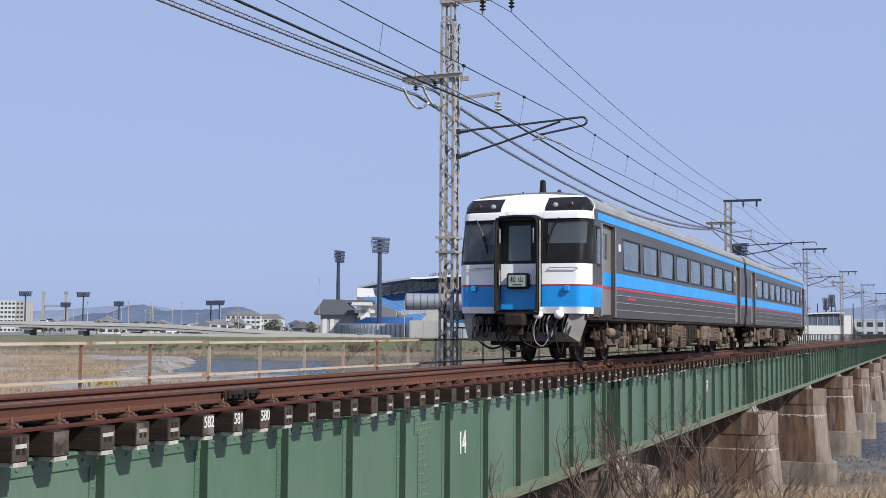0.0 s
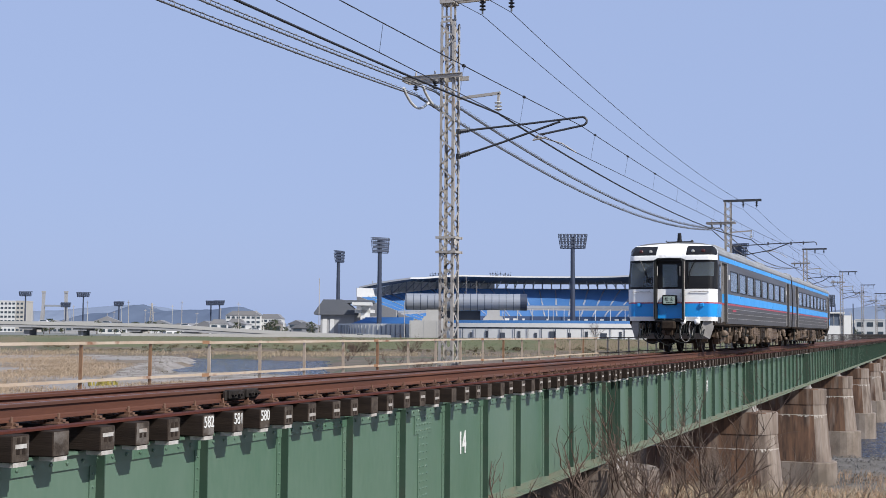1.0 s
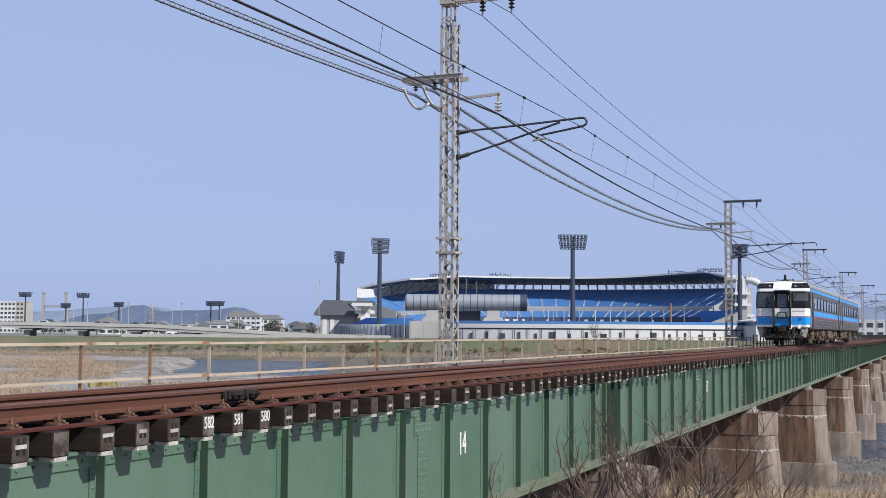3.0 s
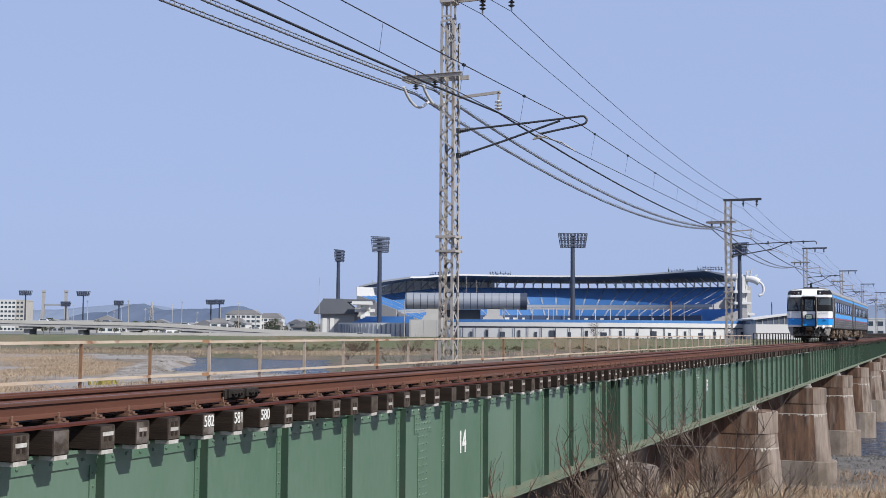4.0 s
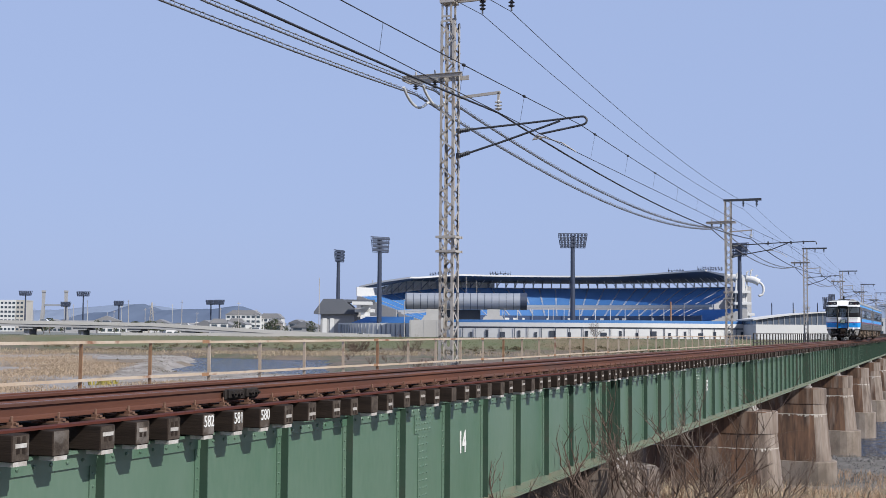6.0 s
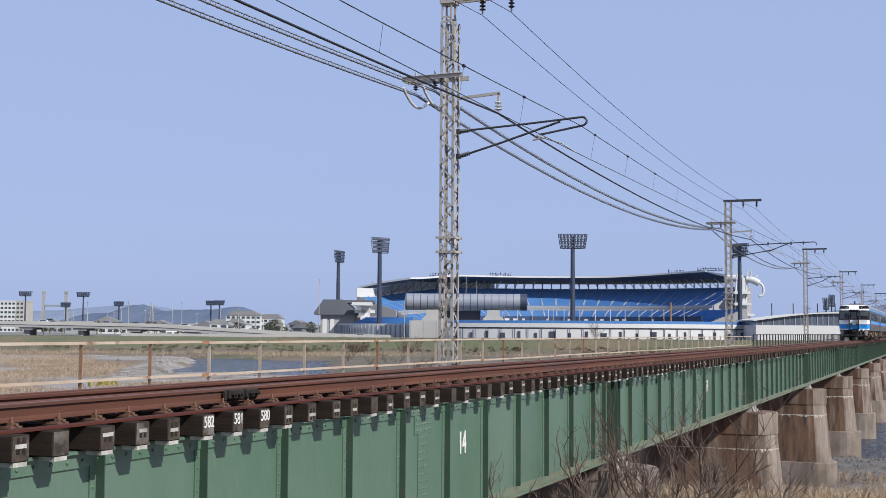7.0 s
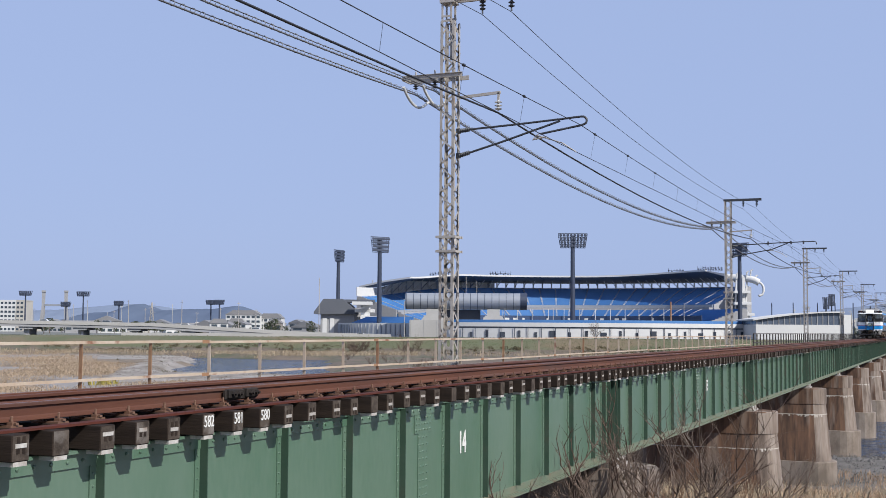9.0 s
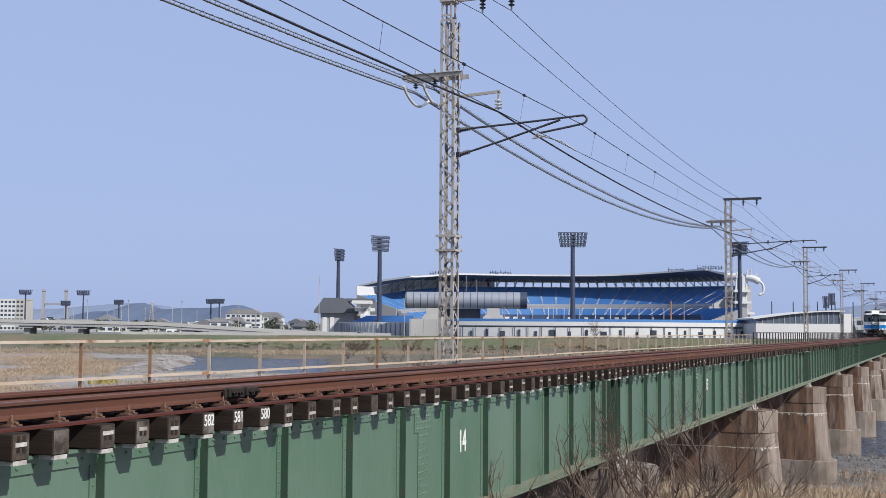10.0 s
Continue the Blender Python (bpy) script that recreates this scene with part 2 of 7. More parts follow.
def ground_z(x, y):
    """Height of the land: a bank by the near abutment, the flood plain, the far dyke and the town's level."""
    loc = FAR.inverted() @ Vector((x, y, 0))
    u, w = loc.x, loc.y
    n1 = noise.noise(Vector((x * 0.05, y * 0.05, 3.1)))
    n2 = noise.noise(Vector((x * 0.3, y * 0.3, 7.7)))
    z = BED + 0.7 + 0.5 * n1 + 0.12 * n2
    # near bank, sloping down along the bridge
    bank = -0.95
    for (a, za), (b, zb) in zip(BANK, BANK[1:]):
        if y > a:
            bank = za + (zb - za) * min(1, (y - a) / (b - a))
    bank += 0.10 * n2 + 0.2 * n1
    keep = (1 - smooth(60, 72, y)) * (1 - smooth(30, 70, -x))
    z = z * (1 - keep) + bank * keep
    # river channel under the bridge
    c = y - 0.25 * x
    z -= 1.5 * smooth(80, 96, c) * (1 - smooth(150, 170, c)) * smooth(-40, -10, x)
    # stream across the flood plain
    near = 362 - 140 * smooth(-80, -48, u + 5 * n1) + 3 * math.sin(u * 0.11)
    far = 388 - 26 * smooth(-95, -45, u) + 2 * math.sin(u * 0.17)
    open_w = 1 - smooth(-0.102, -0.082, u / max(w, 1.0) + 0.006 * n1 + 0.002 * n2)      # the pool ends in a muddy shore
    z -= 1.9 * smooth(near - 5, near + 7, w) * (1 - smooth(far - 6, far + 6, w)) * open_w
    # far dyke and the level beyond
    dyke = smooth(398, 438, w)
    if w > 395:
        z = z * (1 - dyke) + dyke * (-2.1 + 0.15 * n1)
    return z


def on_gravel(u, w):
    """The gravel bar on the near side of the stream."""
    n1 = noise.noise(Vector((u * 0.05, w * 0.05, 11)))
    near = 362 - 140 * smooth(-80, -48, u)
    return near - (12 + 34 * smooth(-120, -70, u)) + 14 * n1 < w < near + 8 and -150 < u < -0.1 * w


def build_ground():
    bm = B()
    us = [-4200, -2500, -1500, -900, -600, -420] + [-320 + 5 * i for i in range(129)] + [420, 600, 900, 1500, 2500, 4200]
    ws = [-600, -200, -80, -40] + [-24 + 3 * i for i in range(42)] + [104 + 3 * i for i in range(124)] + [500, 560, 640, 800, 1100, 1600, 2400, 4300]
    grid = []
    for w in ws:
        row = []
        for u in us:
            q = FAR @ Vector((u, w, 0))
            row.append(bm.verts.new((q.x, q.y, ground_z(q.x, q.y))))
        grid.append(row)
    for a, b in zip(grid, grid[1:]):
        for i in range(len(us) - 1):
            bm.faces.new((a[i], a[i + 1], b[i + 1], b[i]))
    m = mat("dry_grass_and_gravel", (0.27, 0.21, 0.15, 1), (0.15, 0.12, 0.085, 1), 0.95, 0, 0.3, 2.5, 1.0, 1.0, 0.2, (1, 1, 1), (0.30, 0.28, 0.265, 1), 0.025, (0.44, 0.53))
    g = mat("green_dyke_grass", (0.105, 0.125, 0.055, 1), (0.16, 0.145, 0.085, 1), 0.95, 0, 0.06, 1.2, 1.0, 0.5, 0.1, third=(0.19, 0.145, 0.085, 1), third_scale=0.03, third_at=(0.5, 0.62))
    tn = mat("paved_town_ground", (0.22, 0.22, 0.21, 1), (0.15, 0.16, 0.13, 1), 0.9, 0, 0.02, 0.3, 0.8, 0)
    gv = mat("pale_river_gravel", (0.40, 0.365, 0.33, 1), (0.27, 0.245, 0.22, 1), 0.95, 0, 0.35, 3.0, 1.0, 1.0, 0.15, third=(0.20, 0.17, 0.135, 1), third_scale=0.09, third_at=(0.52, 0.62))
    mud = mat("brown_scrubby_bank", (0.125, 0.095, 0.07, 1), (0.19, 0.15, 0.11, 1), 0.95, 0, 0.2, 2.5, 1.0, 0.8, 0.15, third=(0.10, 0.105, 0.06, 1), third_scale=0.08, third_at=(0.5, 0.62))
    bed = mat("dark_river_gravel", (0.18, 0.165, 0.15, 1), (0.10, 0.09, 0.08, 1), 0.9, 0, 0.5, 4.0, 1.0, 1.0, 0.12, third=(0.24, 0.20, 0.14, 1), third_scale=0.12, third_at=(0.55, 0.65))
    ob = part("ground", bm, (m, g, tn, gv, mud, bed), smooth=True)
    inv = FAR.inverted()
    for q in ob.data.polygons:
        u, w = (inv @ q.center).xy
        x, y = q.center.xy
        q.material_index = 5 if -12 < x < 70 and 58 < y < 190 else 1 if 412 < w < 450 else 2 if w >= 450 else 4 if w > 352 or (w > 150 and u / w > -0.105) else 3 if on_gravel(u, w) else 0
    tagged(ob, "dry grassy flood plain with gravel bars and a green dyke", "ground", kind="structure")
    bm = B()
    vs = [bm.verts.new((FAR @ Vector((u, w, 0))).to_tuple()[:2] + (BED - 0.55,)) for u, w in ((-900, 20), (900, 20), (900, 410), (-900, 410))]
    bm.faces.new(vs)
    wm = mat("rippled_river_water", (0.02, 0.045, 0.09, 1), (0.015, 0.035, 0.07, 1), 0.10, 0, 0.05, 0.7, 0.6, 1.0, 0.8, (1, 2.2, 1))
    tagged(part("water", bm, wm), "calm blue river water in a shallow channel", "river", kind="structure")


build_ground()


# ================= bridge girders =================
def rivet_row(bm, pts, axis, r=0.016, h=0.012):
    for q in pts:
        lathe(bm, ((r, 0), (r * 0.8, h * 0.7), (r * 0.2, h)), 6, q, axis)


def build_span(y0):
    """One deck girder span: two riveted plate girders with stiffeners, from y0 + 0.05 for SPAN - 0.1 m."""
    span = thing("girder_span", "green riveted steel deck plate girder span", "bridge girder", "bridge spans", at=pose(0, y0, 0))
    a, b = 0.06, SPAN - 0.06
    for side in (1, -1):
        x = FACE * side
        bm = B()
        box(bm, min(x, x - 0.014 * side), max(x, x - 0.014 * side), a, b, Z_BOTTOM + 0.02, Z_GIRDER - 0.02)
        web = part("web", bm, GREEN, span)
        bm = B()
        box(bm, x - (0.17 if side > 0 else 0.06), x + (0.06 if side > 0 else 0.17), a, b, Z_GIRDER - 0.03, Z_GIRDER)
        box(bm, min(x, x + 0.014 * side), max(x, x + 0.02 * side), a, b, Z_GIRDER - 0.155, Z_GIRDER - 0.03)
        if side > 0:
            rivet_row(bm, [(x + 0.02, a + 0.06 + 0.205 * i, Z_GIRDER - 0.095) for i in range(104)], "x", 0.021, 0.017)
        part("top_flange", bm, GREEN, span)
        bm = B()
        box(bm, x - 0.19, x + 0.17, a, b, Z_BOTTOM - 0.01, Z_BOTTOM + 0.02)
        box(bm, min(x, x + 0.014 * side), max(x, x + 0.014 * side), a, b, Z_BOTTOM + 0.02, Z_BOTTOM + 0.13)
        if side > 0:
            rivet_row(bm, [(x + 0.05 + 0.06 * j, a + 0.05 + 0.12 * i, Z_BOTTOM + 0.02) for i in range(176) for j in range(2)], "z")
        part("bottom_flange", bm, GREEN_DIRTY, span)
        bm = B()
        top, low = Z_GIRDER - 0.157, Z_BOTTOM + 0.132
        box(bm, 0.001 * side, 0.014 * side, -0.09, -0.007, low, top)
        if side > 0:
            rivet_row(bm, [(0.014, -0.05, low + 0.06 + 0.115 * i) for i in range(int((top - low) / 0.115))], "x", 0.014)
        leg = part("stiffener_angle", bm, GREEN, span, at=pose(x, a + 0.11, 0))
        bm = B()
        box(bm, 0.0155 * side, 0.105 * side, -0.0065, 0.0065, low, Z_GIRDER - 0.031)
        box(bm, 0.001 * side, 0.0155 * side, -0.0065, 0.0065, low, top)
        # outstanding leg gets the darker green, so its flank stays in painted shade
        st = part("stiffener", bm, GREEN_SHADE, span, "outstanding stiffener plate with its shade in the dark green", at=pose(x, a + 0.11, 0))
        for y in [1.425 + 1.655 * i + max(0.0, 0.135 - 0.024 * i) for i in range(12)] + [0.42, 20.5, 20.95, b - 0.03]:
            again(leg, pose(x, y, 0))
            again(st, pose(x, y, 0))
        if side > 0:
            bm = B()
            y = 10.22
            box(bm, x + 0.001, x + 0.016, y, y + 0.62, top - 0.27, top - 0.001)
            box(bm, x + 0.001, x + 0.014, y + 0.14, y + 0.50, low + 0.001, top - 0.271)
            rivet_row(bm, [(x + 0.016, y + 0.06 + 0.1 * j, top - 0.05 - 0.085 * i) for i in range(3) for j in range(6)], "x", 0.019)
            rivet_row(bm, [(x + 0.014, y + 0.2 + 0.12 * j, top - 0.33 - 0.105 * i) for i in range(10) for j in range(3)], "x", 0.019)
            part("splice_plate", bm, GREEN, span, "riveted splice plate")
    for i in range(14):
        bm = B()
        y = a + 0.15 + i * (b - a - 0.3) / 13
        box(bm, -FACE + 0.02, FACE - 0.02, y - 0.04, y + 0.04, Z_GIRDER - 0.25, Z_GIRDER - 0.15)
        box(bm, -FACE + 0.02, FACE - 0.02, y - 0.04, y + 0.04, Z_BOTTOM + 0.1, Z_BOTTOM + 0.2)
        bar(bm, (-FACE + 0.02, y, Z_BOTTOM + 0.15), (FACE - 0.02, y, Z_GIRDER - 0.2), 0.06)
        part("cross_frame", bm, GREEN, span)
    bm = B()
    box(bm, -0.2, 0.2, -0.2, 0.2, Z_BOTTOM - 0.13, Z_BOTTOM - 0.012)
    box(bm, -0.26, 0.26, -0.26, 0.26, Z_BOTTOM - 0.2, Z_BOTTOM - 0.131)
    shoe = part("bearing", bm, GALV, span, "pale steel bearing shoe", at=pose(FACE, 0.32, 0))
    for x, y in ((FACE, SPAN - 0.32), (-FACE, 0.32), (-FACE, SPAN - 0.32)):
        again(shoe, pose(x, y, 0))
    return span


first = build_span(JOINT - SPAN)
for k in SPANS[1:]:
    copy_thing(first, pose(0, JOINT + SPAN * k, 0))
# painted numbers on the webs
num = thing("span_number", "white painted number on the green girder web", "painted number", "span numbers")
num.matrix_basis = pose(FACE + 0.006, 17.71, -1.13, 90, 0, 90)
writing("14", 0.48, pose(0, 0, 0) @ Matrix.Diagonal((0.66, 1, 1, 1)), num, WHITEPAINT, bold=0.012)
num = thing("span_number", "white painted number on the green girder web", "painted number", "span numbers")
num.matrix_basis = pose(FACE + 0.006, 39.14, -1.09, 90, 0, 90)
writing("15", 0.48, pose(0, 0, 0) @ Matrix.Diagonal((0.66, 1, 1, 1)), num, WHITEPAINT, bold=0.012)


# ================= piers =================
def oval(hx0, hx1, t, n=9):
    """Plan of a pier: a wall across the track with a rounded nose at either end."""
    r = t / 2
    pts = [(hx1 - r + r * math.sin(a), -r * math.cos(a)) for a in (math.pi * i / n for i in range(n + 1))]
    return pts + [(hx0 + r - r * math.sin(a), r * math.cos(a)) for a in (math.pi * i / n for i in range(n + 1))]


def build_pier(y, foot, low):
    pier = thing("bridge_pier", "weathered concrete bridge pier streaked with rust", "bridge pier", "bridge piers", at=pose(0, y, 0))
    top = Z_BOTTOM - 0.2
    bm = B()
    extrude(bm, oval(-4.24, 1.985, 1.92), "z", top - 0.85, top)
    bmesh.ops.bevel(bm, geom=[e for e in bm.edges if all(abs(v.co.z - top) < 1e-4 for v in e.verts)], offset=0.04, segments=1, affect="EDGES")
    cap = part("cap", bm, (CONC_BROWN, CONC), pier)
    # greyer concrete on the +x nose and the first pier, darker brown elsewhere
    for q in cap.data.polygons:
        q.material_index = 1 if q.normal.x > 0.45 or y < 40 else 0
    bm = B()
    ring0, ring1 = oval(-4.2, 1.95, 1.86), oval(-4.5, 2.22, 2.2)
    z0, z1 = top - 0.851, foot
    lo = [bm.verts.new((*q, z0)) for q in ring0]
    hi = [bm.verts.new((*q, z1)) for q in ring1]
    for i in range(len(lo)):
        bm.faces.new((lo[i], lo[(i + 1) % len(lo)], hi[(i + 1) % len(lo)], hi[i]))
    bm.faces.new(lo)
    bm.faces.new(hi[::-1])
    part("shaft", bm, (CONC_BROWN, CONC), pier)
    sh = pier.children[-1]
    # the +x nose is greyer, every other face darker brown
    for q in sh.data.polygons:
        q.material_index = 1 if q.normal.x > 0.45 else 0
    # lime streaks below the cap's casting joint
    bm = B()
    rnd = random.Random(int(y))
    pts = oval(-4.24, 1.985, 1.91, 14)
    n = len(pts)
    zz = z0 - 0.55
    for i in range(n):
        p0, p1 = pts[i], pts[(i + 1) % n]
        m = max(1, int(math.dist(p0, p1) / 0.07))
        for j in range(m):
            a = [p0[k] + (p1[k] - p0[k]) * j / m for k in (0, 1)]
            b = [p0[k] + (p1[k] - p0[k]) * (j + 1) / m for k in (0, 1)]
            h = 0.03 + 0.26 * rnd.random() ** 4
            f = 1 + (0.55 / 9.0)
            bm.faces.new([bm.verts.new(v) for v in ((a[0] * 1.008, a[1] * 1.01, zz), (b[0] * 1.008, b[1] * 1.01, zz), (b[0] * 1.012, b[1] * 1.014, zz - h), (a[0] * 1.012, a[1] * 1.014, zz - h))])
    part("lime_streak", bm, CONC_PALE, pier, "pale lime streaks")
    bm = B()
    extrude(bm, oval(-4.9, 2.5, 2.7), "z", low, foot - 0.001)
    bmesh.ops.bevel(bm, geom=[e for e in bm.edges if all(abs(v.co.z - foot + 0.001) < 1e-4 for v in e.verts)], offset=0.06, segments=1, affect="EDGES")
    part("footing", bm, CONC_FOOT, pier)
    return pier


for k in range(0, 16):
    y = JOINT + SPAN * k
    build_pier(y, {0: -3.9, 1: -6.0, 2: -6.4}.get(k, -6.3), BED - 2.2)

# near abutment
ab = thing("abutment", "grey concrete bridge abutment at the bank", "abutment", kind="structure")
bm = B()
box(bm, -3.2, 3.2, 2.6, 6.4, -6, Z_BOTTOM - 0.201)
box(bm, -3.2, 3.2, 2.6, 5.55, Z_BOTTOM - 0.201, -0.45)
part("abutment_wall", bm, CONC, ab)
bm = B()
extrude(bm, ((-2.6, -0.42), (2.6, -0.42), (4.6, -2.6), (-4.6, -2.6)), "y", -60, 2.58)
emb = part("embankment", bm, mat("grey_ballast", (0.2, 0.18, 0.16, 1), (0.11, 0.09, 0.08, 1), 0.95, 0, 2, 14, 0.9, 0.8, 0.05))
tagged(emb, "grey ballast embankment carrying the track", "embankment", kind="structure")


# ================= track =================
def rail_profile(x0, base=0.061, head=0.0325, z0=-0.153):
    return [(x0 + s * a, z0 + b) for s, a, b in ((-1, base, 0), (-1, base, 0.01), (-1, 0.018, 0.026), (-1, 0.008, 0.04), (-1, 0.008, 0.112), (-1, head, 0.122),
                                                 (-1, head, 0.146), (-1, head - 0.008, 0.153), (1, head - 0.008, 0.153), (1, head, 0.146), (1, head, 0.122), (1, 0.008, 0.112),
                                                 (1, 0.008, 0.04), (1, 0.018, 0.026), (1, base, 0.01), (1, base, 0))]


Y0, Y1 = -60.0, 368.0
track = thing("railway_track", "rusty narrow-gauge rails on dark timber bridge sleepers", "railway track", kind="structure")
for s in (1, -1):
    bm = B()
    extrude(bm, rail_profile(s * 0.566), "y", Y0, Y1)
    r = part("rail", bm, (RUST, RAILTOP), track)
    for q in r.data.polygons:
        q.material_index = 1 if q.normal.z > 0.9 and q.center.z > -0.01 else 0
    bm = B()
    extrude(bm, rail_profile(s * 0.36, z0=-0.158), "y", 4.0, Y1)
    part("guard_rail", bm, RUST, track)
    bm = B()
    box(bm, min(s * 0.93, s * 1.06), max(s * 0.93, s * 1.06), 5.2, Y1, Z_SLEEPER + 0.001, Z_SLEEPER + 0.022)
    part("tie_bar", bm, RUSTBAR, track, "red-brown steel bar across the sleeper ends")


def sleeper_mesh(bm, y=0.0, w=0.2):
    box(bm, -1.2, 1.2, y - w / 2, y + w / 2, Z_GIRDER + 0.012, Z_SLEEPER, 0.008 if y == 0 else 0)


def plate_mesh(bm, y=0.0):
    for s in (1, -1):
        c = s * 0.566
        box(bm, c - 0.15, c + 0.15, y - 0.07, y + 0.07, Z_SLEEPER, Z_SLEEPER + 0.016)
        for q in (c - 0.095, c + 0.095):
            box(bm, q - 0.03, q + 0.03, y - 0.026, y + 0.026, Z_SLEEPER + 0.016, Z_SLEEPER + 0.045)
            lathe(bm, ((0.013, 0), (0.013, 0.045), (0.006, 0.05)), 6, (q, y, Z_SLEEPER + 0.045))
        q = c + s * 0.15
        lathe(bm, ((0.02, 0), (0.02, 0.02)), 6, (q, y, Z_SLEEPER + 0.02))


def clip_mesh(bm):
    box(bm, 1.03, 1.19, -0.07, 0.085, Z_GIRDER - 0.026, Z_GIRDER + 0.010)
    lathe(bm, ((0.018, 0), (0.018, 0.02)), 6, (1.12, 0.0, Z_GIRDER + 0.008))


PITCH = 0.535
bm = B()
sleeper_mesh(bm)
sl0 = mesh(bm, "sleeper", (TIMBER, TIMBER_END))
for q in sl0.polygons:
    q.material_index = 1 if abs(q.normal.x) > 0.8 else 0
bm = B()
plate_mesh(bm)
pl0 = mesh(bm, "tie_plate", CHAIR)
bm = B()
clip_mesh(bm)
cl0 = mesh(bm, "hook_bolt", PALE_PLATE)
rnd = random.Random(4)
NEAR = 290
for i in range(NEAR):
    y = 5.865 + PITCH * i + rnd.uniform(-0.02, 0.02)
    o = new("sleeper", sl0)
    o.parent = track
    o.matrix_basis = pose(rnd.uniform(-0.025, 0.03), y, rnd.uniform(-0.004, 0), 0, 0, rnd.uniform(-0.7, 0.7))
    if i < 120:
        for nm, me in (("tie_plate", pl0), ("hook_bolt", cl0))[:2 if i < 12 or rnd.random() < 0.38 else 1]:
            q = new(nm, me)
            q.parent = o
    # small number plates on the sleeper ends
    if i < 60 and i not in (8, 9, 10) and rnd.random() < 0.85:
        bm = B()
        wd, z = rnd.uniform(0.05, 0.075), -0.30 + rnd.uniform(-0.03, 0.04)
        box(bm, 1.2, 1.204, -wd, wd, z - 0.017, z + 0.017)
        q = part("number_plate", bm, GALV if i > 5 else PALE_PLATE, o, "small pale number plate")
        for d in (-0.032, 0.032):          # dark slots of the end irons
            for zz, hh in ((z + 0.022, 0.05), (z - 0.062, 0.04)):
                if -0.405 < zz and zz + hh < -0.21:
                    bm = B()
                    box(bm, 1.2, 1.203, d - 0.017, d + 0.017, zz, zz + hh)
                    part("end_slot", bm, TIMBER, o)
    if i in (8, 9, 10):
        writing(str(590 - i), 0.14, pose(1.203, 0, -0.275, 90, 0, 90) @ Matrix.Diagonal((0.85, 1.15, 1, 1)), o, WHITEPAINT, "painted_number", "white painted number")
bm, bm2 = B(), B()
y = 5.865 + PITCH * NEAR
while y < Y1:
    sleeper_mesh(bm2, y)
    y += PITCH
part("far_sleepers", bm2, TIMBER, track)
track.children[-1]["kind"] = "stuff"
for y in [5.865 + PITCH * i for i in range(120, NEAR, 1)]:
    box(bm, 0.40, 0.73, y - 0.08, y + 0.08, Z_SLEEPER, Z_SLEEPER + 0.03)
part("far_tie_plates", bm, CHAIR, track)
track.children[-1]["kind"] = "stuff"

# insulated joint on the near rail
JOINT_IRON = mat("tarred_joint_iron", (0.020, 0.017, 0.016, 1), (0.05, 0.04, 0.034, 1), 0.75, 0.1, 8, 50, 0.8, 0.3, 0.004, spec=0.2)
jt = thing("rail_joint", "dark bolted joint bars on the rail web", "rail joint", at=pose(0.566, 11.62, 0))
bm = B()
box(bm, 0.034, 0.075, -0.33, 0.33, -0.135, -0.03, 0.008)
box(bm, 0.034, 0.11, -0.30, -0.06, -0.12, -0.02, 0.01)
box(bm, 0.034, 0.11, 0.06, 0.30, -0.12, -0.02, 0.01)
part("joint_bar", bm, JOINT_IRON, jt)
for y in (-0.24, -0.12, 0.12, 0.24):
    bm = B()
    lathe(bm, ((0.03, 0), (0.03, 0.035), (0.016, 0.036), (0.016, 0.06)), 6, (0.11, y, -0.07), "x")
    part("bolt", bm, JOINT_IRON, jt)

# walkway grating on the far side, on brackets
wk = thing("walkway", "narrow steel walkway beside the track", "walkway", kind="structure")
bm = B()
box(bm, -2.62, -1.32, 2.6, Y1, -0.60, -0.57)
for i in range(170):
    y = 4 + 2.14 * i
    bar(bm, (-FACE - 0.02, y, -0.68), (-2.6, y, -0.63), 0.08)
    bar(bm, (-FACE - 0.02, y, -1.3), (-2.5, y, -0.66), 0.06)
part("walkway_deck", bm, mat("dull_walkway_plate", (0.2, 0.18, 0.15, 1), (0.12, 0.09, 0.07, 1), 0.8, 0, 2, 30), wk)


# ================= railings =================
def build_railing(name, label, y0, y1, step, top, mid, low, mats, w):
    rail = thing(name, label, "railing")
    n = int((y1 - y0) / step)
    bm = B()
    box(bm, -w / 2, w / 2, -w / 2, -w / 2 + 0.008, low, top)
    box(bm, -w / 2, -w / 2 + 0.008, -w / 2 + 0.008, w / 2, low, top)
    box(bm, -w / 2, w / 2, -w / 2, w / 2, low, low + 0.012)
    rnd = random.Random(11)
    me = mesh(bm, "post", mats[0])
    me2 = me.copy()
    me2.materials.clear()
    me2.materials.append(mats[1])
    for i in range(n + 1):
        o = new("post", me2 if i in (2, 3, 8, 13) or rnd.random() < 0.03 else me)
        o.parent = rail
        o.matrix_basis = pose(-2.55, y0 + step * i, 0, rnd.uniform(-0.6, 0.6), rnd.uniform(-0.6, 0.6), 0)
    for z in (top - 0.024, mid):
        y = y0 - 0.2
        while y < y1:
            e = min(y + 6.0, y1)
            bm = B()
            dz = rnd.uniform(-0.012, 0.012)
            bar(bm, (-2.55 + w / 2 + 0.012, y, z + rnd.uniform(-0.008, 0.008)), (-2.55 + w / 2 + 0.012, e, z + dz), 0.022, 0.038)
            part("rail_bar", bm, mats[0], rail)
            if e < y1:
                bm = B()
                box(bm, -2.55 + w / 2 + 0.025, -2.55 + w / 2 + 0.031, e - 0.09, e + 0.09, z - 0.026, z + 0.026)
                part("joint_plate", bm, mats[1], rail, "rusted joint plate")
            y = e + 0.004
    return rail


